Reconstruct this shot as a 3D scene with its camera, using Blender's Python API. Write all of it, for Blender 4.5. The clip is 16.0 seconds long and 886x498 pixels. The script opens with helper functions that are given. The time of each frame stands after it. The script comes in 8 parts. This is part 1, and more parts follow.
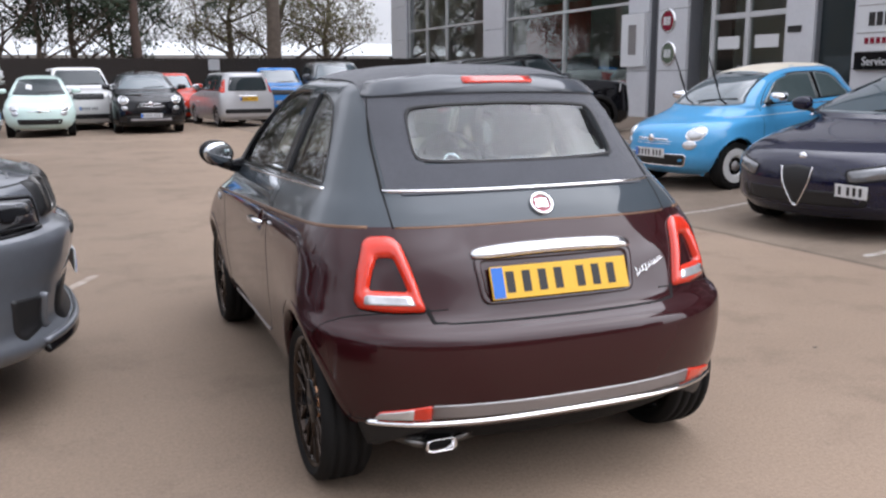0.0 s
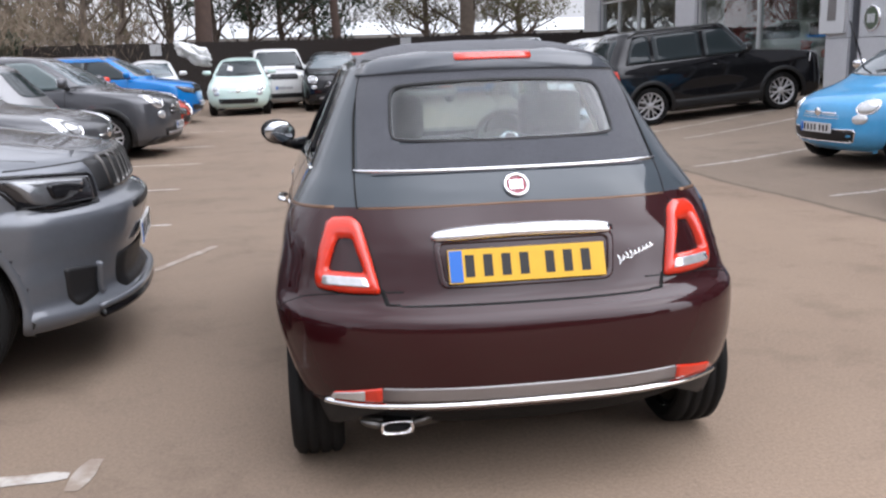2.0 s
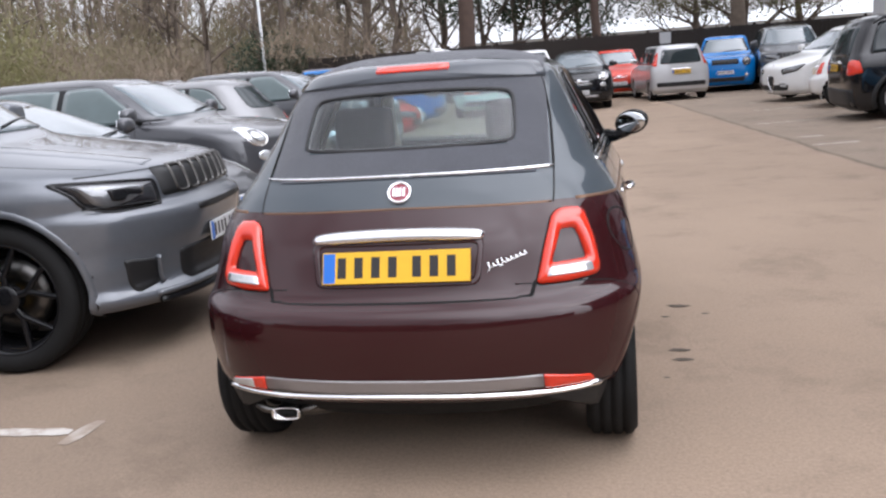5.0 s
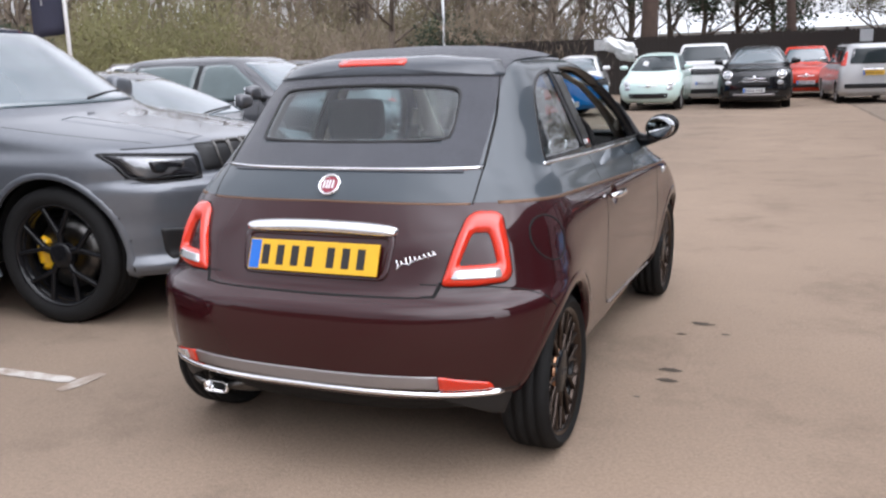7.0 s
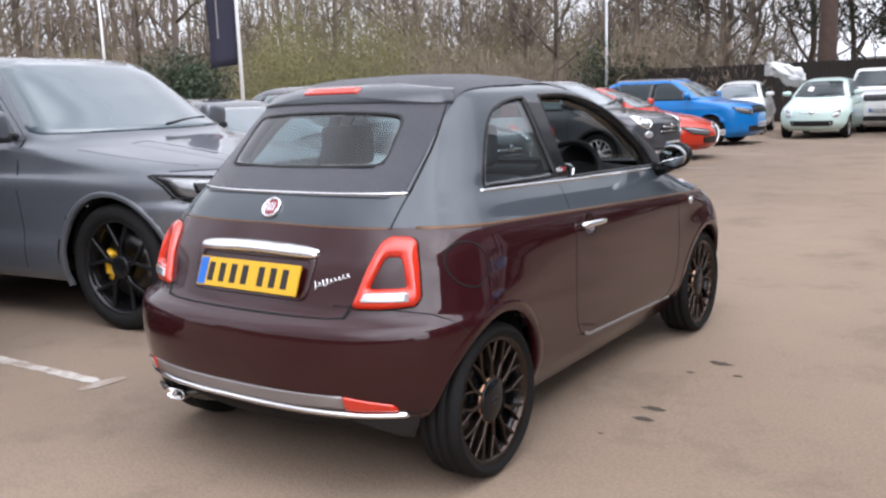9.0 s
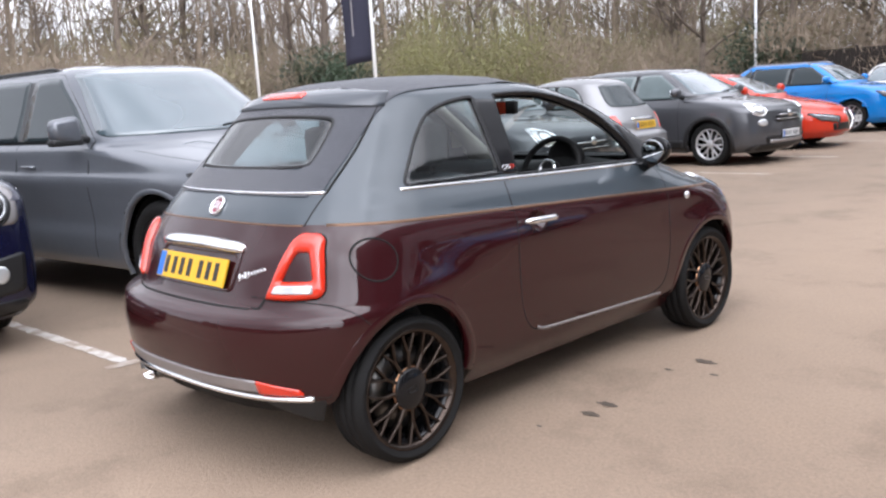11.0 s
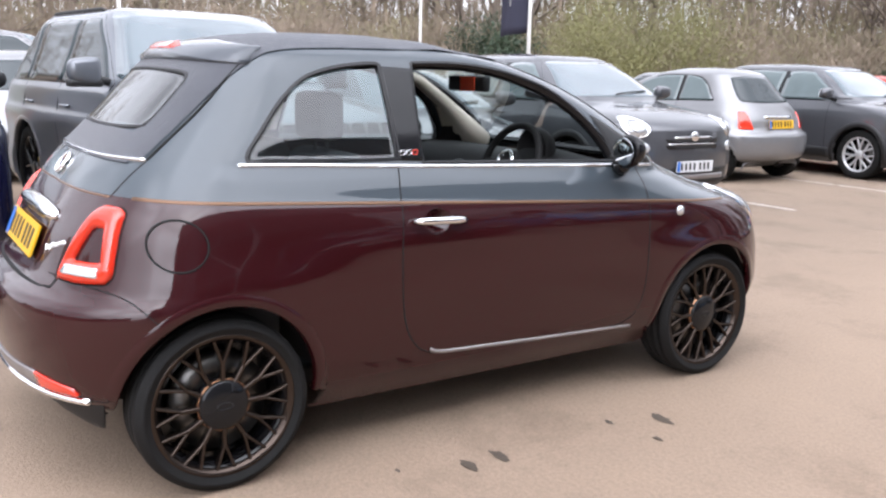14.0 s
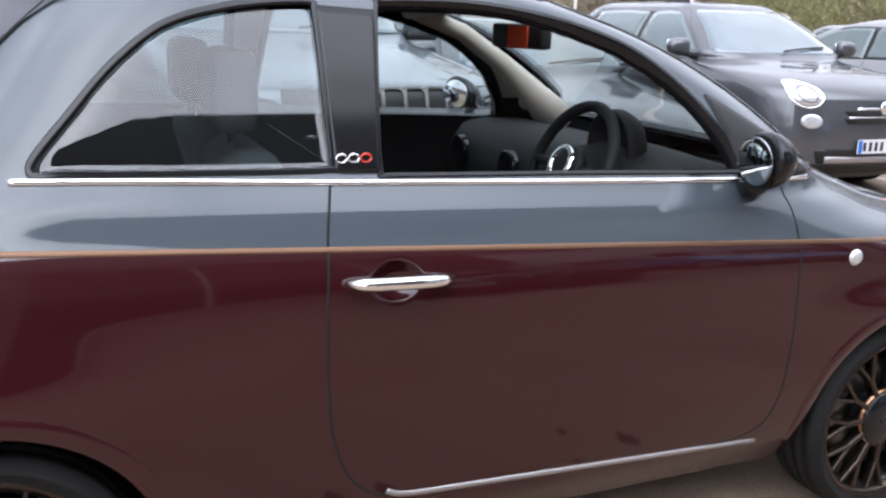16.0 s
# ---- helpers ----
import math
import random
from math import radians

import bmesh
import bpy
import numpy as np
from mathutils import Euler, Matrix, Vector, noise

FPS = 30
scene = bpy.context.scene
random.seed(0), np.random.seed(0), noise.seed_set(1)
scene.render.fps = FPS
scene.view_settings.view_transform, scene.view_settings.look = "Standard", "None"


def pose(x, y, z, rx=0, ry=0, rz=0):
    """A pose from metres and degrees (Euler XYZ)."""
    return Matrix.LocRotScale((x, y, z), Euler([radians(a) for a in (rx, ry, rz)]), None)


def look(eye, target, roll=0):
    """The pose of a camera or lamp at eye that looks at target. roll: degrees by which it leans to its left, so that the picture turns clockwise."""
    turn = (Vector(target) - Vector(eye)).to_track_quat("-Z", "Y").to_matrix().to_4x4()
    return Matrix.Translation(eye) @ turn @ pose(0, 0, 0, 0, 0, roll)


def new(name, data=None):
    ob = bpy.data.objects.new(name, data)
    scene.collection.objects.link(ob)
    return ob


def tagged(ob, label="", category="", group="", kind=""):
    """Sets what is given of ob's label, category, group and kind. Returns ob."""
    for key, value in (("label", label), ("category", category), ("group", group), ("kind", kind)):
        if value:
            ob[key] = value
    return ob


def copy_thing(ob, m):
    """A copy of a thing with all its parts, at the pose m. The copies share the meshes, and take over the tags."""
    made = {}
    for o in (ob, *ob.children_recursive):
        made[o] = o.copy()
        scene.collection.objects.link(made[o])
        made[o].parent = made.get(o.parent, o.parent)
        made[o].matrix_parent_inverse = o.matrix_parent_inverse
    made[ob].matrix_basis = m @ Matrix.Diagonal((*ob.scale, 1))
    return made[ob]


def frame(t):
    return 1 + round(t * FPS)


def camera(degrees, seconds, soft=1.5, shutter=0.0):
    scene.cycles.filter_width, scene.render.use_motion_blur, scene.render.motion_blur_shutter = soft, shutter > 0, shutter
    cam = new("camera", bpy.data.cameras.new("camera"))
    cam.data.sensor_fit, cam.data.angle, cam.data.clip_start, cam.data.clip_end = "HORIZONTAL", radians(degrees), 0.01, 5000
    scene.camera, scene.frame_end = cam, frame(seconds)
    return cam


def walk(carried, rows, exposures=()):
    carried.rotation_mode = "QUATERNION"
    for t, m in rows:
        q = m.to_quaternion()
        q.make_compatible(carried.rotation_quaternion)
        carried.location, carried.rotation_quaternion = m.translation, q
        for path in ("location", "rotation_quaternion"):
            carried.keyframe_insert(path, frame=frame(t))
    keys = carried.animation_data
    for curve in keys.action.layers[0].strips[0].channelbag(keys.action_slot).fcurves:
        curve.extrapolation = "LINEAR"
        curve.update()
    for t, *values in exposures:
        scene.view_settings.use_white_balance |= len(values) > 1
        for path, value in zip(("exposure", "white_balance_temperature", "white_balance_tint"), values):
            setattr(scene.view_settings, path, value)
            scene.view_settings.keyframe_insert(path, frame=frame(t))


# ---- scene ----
cam = camera(53.2, 16.0, soft=2.4)
PATH = [
    (0, (-1.444, -3.037, 1.46), (-0.727, -1.211, 1.073), -0.3),
    (0.5, (-1.256, -3.17, 1.466), (-0.67, -1.3, 1.065), -1.3),
    (1, (-1.02, -3.286, 1.485), (-0.634, -1.365, 1.081), -1.1),
    (1.5, (-0.834, -3.214, 1.454), (-0.513, -1.283, 1.043), -0.6),
    (2, (-0.654, -3.186, 1.455), (-0.386, -1.251, 1.022), -1.7),
    (2.5, (-0.407, -3.314, 1.464), (-0.224, -1.37, 1.035), -2.2),
    (3, (-0.19, -3.281, 1.454), (-0.138, -1.329, 1.023), -2.2),
    (3.5, (0.018, -3.232, 1.45), (0.0, -1.272, 1.053), -1.8),
    (4, (0.25, -3.298, 1.445), (0.134, -1.343, 1.04), -3.9),
    (4.5, (0.51, -3.387, 1.46), (0.237, -1.452, 1.033), -3.6),
    (4.7, (0.597, -3.367, 1.443), (0.282, -1.437, 1.027), -4.1),
    (6.8, (1.556, -3.073, 1.437), (0.806, -1.265, 1.024), -0.6),
    (7, (1.622, -3.058, 1.436), (0.848, -1.261, 1.022), -1.9),
    (7.5, (1.885, -3.025, 1.427), (0.944, -1.31, 1.01), -3.7),
    (8, (2.087, -2.948, 1.419), (1.079, -1.265, 1.027), -2.6),
    (8.5, (2.236, -2.763, 1.395), (1.178, -1.106, 1.027), -0.4),
    (8.7, (2.309, -2.723, 1.407), (1.229, -1.078, 1.048), -1.1),
    (10.8, (3.175, -2.252, 1.419), (1.787, -0.852, 1.086), -2.8),
    (11, (3.228, -2.201, 1.414), (1.825, -0.818, 1.067), -3.6),
    (11.5, (3.257, -1.994, 1.393), (1.814, -0.66, 1.019), -0.6),
    (12, (3.338, -1.815, 1.388), (1.83, -0.561, 0.999), -1.5),
    (12.5, (3.555, -1.633, 1.403), (1.963, -0.48, 1.035), -2.3),
    (13, (3.584, -1.464, 1.385), (1.965, -0.354, 1.002), -2.8),
    (13.5, (3.472, -1.194, 1.373), (1.838, -0.112, 0.975), 0.7),
    (14, (3.415, -0.913, 1.369), (1.78, 0.169, 0.974), 1.3),
    (14.5, (3.307, -0.618, 1.375), (1.573, 0.287, 0.957), 1.1),
    (15, (3.011, -0.343, 1.372), (1.251, 0.494, 0.922), 1.5),
    (15.5, (2.73, -0.044, 1.369), (0.992, 0.829, 0.905), 1.2),
    (16, (2.41, 0.199, 1.364), (0.633, 0.965, 0.856), 1.8),
]
walk(cam, [(t, look(eye, target, roll)) for t, eye, target, roll in PATH], [(0, -0.26, 6220, 10), (4.5, -0.19, 6270, 10), (8.5, -0.20, 6220, 10), (11, 0.11, 6220, 10), (13, 0.28, 6220, 10), (14.5, 0.36, 6140, 10), (16, 0.33, 6000, 10)])

from mathutils.bvhtree import BVHTree

# ---- world, sun, exposure ----
world = bpy.data.worlds.new("overcast_sky")
scene.world = world
world.use_nodes = True
wn = world.node_tree
wn.nodes.clear()
w_out = wn.nodes.new("ShaderNodeOutputWorld")
w_bg = wn.nodes.new("ShaderNodeBackground")
w_sky = wn.nodes.new("ShaderNodeTexSky")
w_sky.sky_type = "NISHITA"
w_sky.sun_disc = False
w_sky.sun_elevation = radians(48)
w_sky.sun_rotation = radians(110)
w_sky.air_density = 1.0
w_sky.dust_density = 1.5
w_sky.ozone_density = 1.0
w_hsv = wn.nodes.new("ShaderNodeHueSaturation")
w_hsv.inputs["Saturation"].default_value = 0.22
w_bg.inputs["Strength"].default_value = 0.132
wn.links.new(w_sky.outputs[0], w_hsv.inputs["Color"])
w_cloud = wn.nodes.new("ShaderNodeMix")
w_cloud.data_type = "RGBA"
w_cloud.inputs["Factor"].default_value = 0.65
w_cloud.inputs["B"].default_value = (11.9, 11.8, 12.7, 1)
wn.links.new(w_hsv.outputs[0], w_cloud.inputs["A"])
w_tc = wn.nodes.new("ShaderNodeTexCoord")
w_noise = wn.nodes.new("ShaderNodeTexNoise")
w_noise.inputs["Scale"].default_value, w_noise.inputs["Detail"].default_value, w_noise.inputs["Distortion"].default_value = 2.2, 5.0, 0.8
wn.links.new(w_tc.outputs["Generated"], w_noise.inputs["Vector"])
w_range = wn.nodes.new("ShaderNodeMapRange")
w_range.inputs["From Min"].default_value, w_range.inputs["From Max"].default_value = 0.32, 0.68
w_range.inputs["To Min"].default_value, w_range.inputs["To Max"].default_value = 0.68, 1.32
wn.links.new(w_noise.outputs["Fac"], w_range.inputs["Value"])
w_mul = wn.nodes.new("ShaderNodeMix")
w_mul.data_type, w_mul.blend_type = "RGBA", "MULTIPLY"
w_mul.inputs["Factor"].default_value = 1.0
w_sep = wn.nodes.new("ShaderNodeSeparateXYZ")
wn.links.new(w_tc.outputs["Generated"], w_sep.inputs[0])
w_high = wn.nodes.new("ShaderNodeMapRange")
w_high.inputs["To Min"].default_value, w_high.inputs["To Max"].default_value = 0.92, 1.5
wn.links.new(w_sep.outputs["Z"], w_high.inputs["Value"])
w_dome = wn.nodes.new("ShaderNodeMix")
w_dome.data_type, w_dome.blend_type = "RGBA", "MULTIPLY"
w_dome.inputs["Factor"].default_value = 1.0
wn.links.new(w_cloud.outputs["Result"], w_dome.inputs["A"])
w_sun = wn.nodes.new("ShaderNodeVectorMath")
w_sun.operation = "DOT_PRODUCT"
w_sun.inputs[1].default_value = (math.sin(radians(110)) * 0.67, math.cos(radians(110)) * 0.67, 0.74)
wn.links.new(w_tc.outputs["Generated"], w_sun.inputs[0])
w_glow = wn.nodes.new("ShaderNodeMapRange")
w_glow.interpolation_type = "SMOOTHERSTEP"
w_glow.inputs["From Min"].default_value, w_glow.inputs["From Max"].default_value = 0.42, 1.0
w_glow.inputs["To Min"].default_value, w_glow.inputs["To Max"].default_value = 1.0, 2.8
wn.links.new(w_sun.outputs["Value"], w_glow.inputs["Value"])
w_sum = wn.nodes.new("ShaderNodeMath")
w_sum.operation = "MULTIPLY"
wn.links.new(w_high.outputs[0], w_sum.inputs[0])
wn.links.new(w_glow.outputs[0], w_sum.inputs[1])
wn.links.new(w_sum.outputs[0], w_dome.inputs["B"])
wn.links.new(w_dome.outputs["Result"], w_mul.inputs["A"])
wn.links.new(w_range.outputs[0], w_mul.inputs["B"])
wn.links.new(w_mul.outputs["Result"], w_bg.inputs["Color"])
wn.links.new(w_bg.outputs[0], w_out.inputs["Surface"])

sun_data = bpy.data.lights.new("sun", "SUN")
sun_data.energy, sun_data.angle, sun_data.color = 0.8, radians(110), (1.0, 0.95, 0.88)
sun = new("sun", sun_data)
sun.matrix_world = look((0, 0, 30), (-math.sin(radians(110)) * 30, -math.cos(radians(110)) * 30, 30 - 33.3))


# ---- materials ----
def material(name, color, rough=0.5, metal=0.0, coat=0.0, vary=0.0, scale=6.0, bump=0.0, bump_scale=80.0, spec=0.5, trans=0.0, ior=1.45):
    m = bpy.data.materials.new(name)
    m.use_nodes = True
    nt = m.node_tree
    b = nt.nodes["Principled BSDF"]
    b.inputs["Base Color"].default_value = (*color, 1)
    b.inputs["Roughness"].default_value = rough
    b.inputs["Metallic"].default_value = metal
    b.inputs["Coat Weight"].default_value = coat
    b.inputs["Coat Roughness"].default_value = 0.04
    b.inputs["Specular IOR Level"].default_value = spec
    b.inputs["Transmission Weight"].default_value = trans
    b.inputs["IOR"].default_value = ior
    if vary or bump:
        tc = nt.nodes.new("ShaderNodeTexCoord")
    if vary:
        n1 = nt.nodes.new("ShaderNodeTexNoise")
        n1.inputs["Scale"].default_value = scale
        n1.inputs["Detail"].default_value = 6
        nt.links.new(tc.outputs["Object"], n1.inputs["Vector"])
        n2 = nt.nodes.new("ShaderNodeTexNoise")
        n2.inputs["Scale"].default_value = scale * 9
        n2.inputs["Detail"].default_value = 4
        nt.links.new(tc.outputs["Object"], n2.inputs["Vector"])
        add = nt.nodes.new("ShaderNodeMath")
        add.operation = "ADD"
        nt.links.new(n1.outputs["Fac"], add.inputs[0])
        nt.links.new(n2.outputs["Fac"], add.inputs[1])
        mr = nt.nodes.new("ShaderNodeMapRange")
        mr.inputs["From Min"].default_value, mr.inputs["From Max"].default_value = 0.6, 1.4
        mr.inputs["To Min"].default_value, mr.inputs["To Max"].default_value = 1 - vary, 1 + vary
        nt.links.new(add.outputs[0], mr.inputs["Value"])
        mul = nt.nodes.new("ShaderNodeMix")
        mul.data_type, mul.blend_type = "RGBA", "MULTIPLY"
        mul.inputs["Factor"].default_value = 1
        mul.inputs["A"].default_value = (*color, 1)
        nt.links.new(mr.outputs[0], mul.inputs["B"])
        nt.links.new(mul.outputs["Result"], b.inputs["Base Color"])
        rr = nt.nodes.new("ShaderNodeMapRange")
        rr.inputs["From Min"].default_value, rr.inputs["From Max"].default_value = 0.6, 1.4
        rr.inputs["To Min"].default_value, rr.inputs["To Max"].default_value = max(rough - 0.3 * vary, 0.02), min(rough + 0.3 * vary, 1)
        nt.links.new(add.outputs[0], rr.inputs["Value"])
        nt.links.new(rr.outputs[0], b.inputs["Roughness"])
    if bump:
        n3 = nt.nodes.new("ShaderNodeTexNoise")
        n3.inputs["Scale"].default_value = bump_scale
        n3.inputs["Detail"].default_value = 3
        nt.links.new(tc.outputs["Object"], n3.inputs["Vector"])
        bp = nt.nodes.new("ShaderNodeBump")
        bp.inputs["Strength"].default_value = bump
        bp.inputs["Distance"].default_value = 0.01
        nt.links.new(n3.outputs["Fac"], bp.inputs["Height"])
        nt.links.new(bp.outputs[0], b.inputs["Normal"])
    return m


def paint(name, color, metal=0.0, rough=0.35):
    """Clear-coated car paint with fine flake and faint road dust."""
    m = material(name, color, rough=rough, metal=metal, coat=1.0, vary=0.06, scale=3.0, spec=0.05)
    m.node_tree.nodes["Principled BSDF"].inputs["Coat IOR"].default_value = 1.54
    return m


def two_tone(name, low, high):
    """Car paint whose upper colour starts above a line that falls towards the nose."""
    m = paint(name, low, 0.0, 0.35)
    nt = m.node_tree
    b = nt.nodes["Principled BSDF"]
    tc = nt.nodes.new("ShaderNodeTexCoord")
    sx = nt.nodes.new("ShaderNodeSeparateXYZ")
    nt.links.new(tc.outputs["Object"], sx.inputs[0])
    line = nt.nodes.new("ShaderNodeMath")
    line.operation = "MULTIPLY_ADD"
    line.inputs[1].default_value, line.inputs[2].default_value = 0.053, -0.947
    nt.links.new(sx.outputs["Y"], line.inputs[0])
    total = nt.nodes.new("ShaderNodeMath")
    total.operation = "ADD"
    nt.links.new(line.outputs[0], total.inputs[0])
    nt.links.new(sx.outputs["Z"], total.inputs[1])
    step = nt.nodes.new("ShaderNodeMath")
    step.operation = "GREATER_THAN"
    step.inputs[1].default_value = 0.0
    nt.links.new(total.outputs[0], step.inputs[0])
    mix = nt.nodes.new("ShaderNodeMix")
    mix.data_type = "RGBA"
    mix.inputs["A"].default_value, mix.inputs["B"].default_value = (*low, 1), (*high, 1)
    nt.links.new(step.outputs[0], mix.inputs["Factor"])
    nt.links.new(mix.outputs["Result"], b.inputs["Base Color"])
    return m


def clear_glass(name, tint, base=0.07, power=3.0):
    """Thin pane: mostly clear, with a mirror gloss that grows at grazing angles."""
    m = bpy.data.materials.new(name)
    m.use_nodes = True
    nt = m.node_tree
    nt.nodes.clear()
    out = nt.nodes.new("ShaderNodeOutputMaterial")
    tr = nt.nodes.new("ShaderNodeBsdfTransparent")
    tr.inputs["Color"].default_value = (*tint, 1)
    gl = nt.nodes.new("ShaderNodeBsdfGlossy")
    gl.inputs["Roughness"].default_value = 0.02
    lw = nt.nodes.new("ShaderNodeLayerWeight")
    pw = nt.nodes.new("ShaderNodeMath")
    pw.operation = "POWER"
    pw.inputs[1].default_value = power
    nt.links.new(lw.outputs["Facing"], pw.inputs[0])
    fr = nt.nodes.new("ShaderNodeMath")
    fr.operation = "MULTIPLY_ADD"
    fr.inputs[1].default_value, fr.inputs[2].default_value = 0.9 - base, base
    nt.links.new(pw.outputs[0], fr.inputs[0])
    mix = nt.nodes.new("ShaderNodeMixShader")
    nt.links.new(fr.outputs[0], mix.inputs["Fac"])
    nt.links.new(tr.outputs[0], mix.inputs[1])
    nt.links.new(gl.outputs[0], mix.inputs[2])
    nt.links.new(mix.outputs[0], out.inputs["Surface"])
    return m


M = {}
M["hero"] = two_tone("bordeaux_and_slate_paint", (0.0250, 0.0036, 0.0048), (0.049, 0.060, 0.070))
M["hero"].node_tree.nodes["Principled BSDF"].inputs["Coat IOR"].default_value = 1.48
M["bordeaux"] = paint("bordeaux_paint", (0.0250, 0.0036, 0.0048), 0.0, 0.35)
M["fabric"] = material("dark_grey_canvas", (0.070, 0.0725, 0.083), rough=0.85, vary=0.12, scale=9, bump=0.25, bump_scale=900, spec=0.2)
M["fabric"].node_tree.nodes["Principled BSDF"].inputs["Sheen Weight"].default_value = 0.25
M["spoiler"] = paint("slate_paint", (0.046, 0.052, 0.062), 0.0, 0.3)
M["chrome"] = material("polished_chrome", (0.85, 0.85, 0.86), rough=0.09, metal=1.0)
M["satin"] = material("satin_silver_plastic", (0.306, 0.289, 0.289), rough=0.4, metal=0.6, vary=0.05)
M["bronze"] = material("bronze_edged_black_alloy", (0.052, 0.039, 0.032), rough=0.2, metal=0.85, vary=0.1, scale=20)
M["copper"] = material("copper_ring", (0.36, 0.20, 0.12), rough=0.25, metal=1.0)
M["gold"] = material("rose_gold_stripe", (0.15, 0.082, 0.046), rough=0.4, metal=0.5)
M["silver_rim"] = material("silver_alloy", (0.52, 0.52, 0.53), rough=0.35, metal=0.6, vary=0.06, scale=15)
M["black"] = material("black_plastic", (0.0112, 0.0112, 0.012), rough=0.5, vary=0.15, scale=14, bump=0.05, bump_scale=400)
M["gloss"] = material("gloss_black", (0.008, 0.008, 0.009), rough=0.12, coat=0.0, spec=0.35)
M["rubber"] = material("tyre_rubber", (0.010, 0.0098, 0.0098), rough=0.75, vary=0.25, scale=18, bump=0.15, bump_scale=250, spec=0.22)
M["seam"] = material("shut_line_shadow_gap", (0.004, 0.004, 0.004), rough=0.9)
M["red_lens"] = material("red_lamp_lens", (0.629, 0.0289, 0.0085), rough=0.12, coat=1.0, vary=0.08, scale=30)
M["orange_card"] = material("orange_red_card", (0.68, 0.08, 0.032), rough=0.6)
M["clear_lens"] = material("clear_lamp_lens", (0.60, 0.61, 0.62), rough=0.08, metal=0.55, coat=1.0, vary=0.2, scale=40)
M["lamp_dark"] = material("dark_lamp_housing", (0.03, 0.03, 0.034), rough=0.2, metal=0.3, coat=1.0)
M["lamp_grey"] = material("smoked_lamp_reflector", (0.20, 0.205, 0.215), rough=0.12, metal=0.6, coat=1.0, vary=0.25, scale=35)
M["yellow_plate"] = material("yellow_reflective_plate", (0.656, 0.3772, 0.0164), rough=0.4, vary=0.04)
M["white_plate"] = material("white_reflective_plate", (0.615, 0.6232, 0.6314), rough=0.4, vary=0.04)
M["blue"] = material("blue_plate_band", (0.016, 0.128, 0.496), rough=0.4)
M["ink"] = material("black_character_ink", (0.015, 0.014, 0.014), rough=0.5)
M["glass"] = clear_glass("clear_window_glass", (0.72, 0.80, 0.79))
M["dark_glass"] = material("tinted_car_glass", (0.024, 0.032, 0.035), rough=0.03, coat=0.0, spec=0.5)
M["grey_glass"] = material("windscreen_glass", (0.066, 0.092, 0.106), rough=0.03, coat=1.0, spec=0.5, ior=1.5)
M["grey_glass"].node_tree.nodes["Principled BSDF"].inputs["Coat IOR"].default_value = 1.7
M["grey_glass"].node_tree.nodes["Principled BSDF"].inputs["Coat IOR"].default_value = 1.75
M["side_glass"] = material("car_side_glass", (0.075, 0.100, 0.102), rough=0.03, coat=0.5, spec=0.6, vary=0.12, scale=0.7)
M["trim_dark"] = material("dark_interior_trim", (0.007, 0.0068, 0.007), rough=0.75, spec=0.3, vary=0.15, bump=0.1, bump_scale=300)
M["ivory"] = material("ivory_interior_trim", (0.4675, 0.425, 0.357), rough=0.6, vary=0.05)
M["seat"] = material("ivory_and_grey_seat_cloth", (0.085, 0.084, 0.086), rough=0.85, vary=0.12)
M["brake"] = material("brake_steel", (0.13, 0.125, 0.12), rough=0.35, metal=1.0, vary=0.2)
M["caliper"] = material("yellow_brake_caliper", (0.80, 0.45, 0.01), rough=0.35, coat=0.5)
M["badge_red"] = material("dark_red_enamel", (0.22, 0.01, 0.03), rough=0.2, coat=1.0)
M["rear_glass"] = clear_glass("rear_window_glass", (0.62, 0.78, 0.81), 0.055, 2.8)
M["quarter_glass"] = clear_glass("tinted_quarter_glass", (0.46, 0.53, 0.54), 0.075)
M["mirror"] = material("mirror_glass", (0.62, 0.64, 0.66), rough=0.03, metal=1.0)
M["white"] = material("white_plastic", (0.615, 0.615, 0.6068), rough=0.4, vary=0.04)


# ---- mesh helpers ----
def part(name, bm, mat, parent=None, label="", smooth=True, m=None):
    me = bpy.data.meshes.new(name)
    bmesh.ops.recalc_face_normals(bm, faces=bm.faces[:])
    for f in bm.faces:
        f.smooth = smooth
    bm.to_mesh(me)
    bm.free()
    me.materials.append(mat)
    ob = new(name, me)
    if parent is not None:
        ob.parent = parent
    if m is not None:
        ob.matrix_basis = m
    if label:
        tagged(ob, label)
    return ob


def share(name, ob, parent, m, label=""):
    """Another object on the mesh of ob."""
    o = new(name, ob.data)
    o.parent = parent
    o.matrix_basis = m
    if label:
        tagged(o, label)
    return o


def spline(points):
    """A smooth monotone curve through (z, value) pairs."""
    xs = np.array([p[0] for p in points], float)
    ys = np.array([p[1] for p in points], float)
    h = np.diff(xs)
    d = np.diff(ys) / h
    s = np.zeros(len(xs))
    s[0], s[-1] = d[0], d[-1]
    for i in range(1, len(xs) - 1):
        if d[i - 1] * d[i] > 0:
            a, c = 2 * h[i] + h[i - 1], h[i] + 2 * h[i - 1]
            s[i] = (a + c) / (a / d[i - 1] + c / d[i])

    def at(x):
        x = min(max(x, xs[0]), xs[-1])
        i = min(int(np.searchsorted(xs, x, side="right")) - 1, len(h) - 1)
        u = (x - xs[i]) / h[i]
        return float(ys[i] * (1 + 2 * u) * (1 - u) ** 2 + s[i] * h[i] * u * (1 - u) ** 2 + ys[i + 1] * u * u * (3 - 2 * u) + s[i + 1] * h[i] * u * u * (u - 1))

    return at


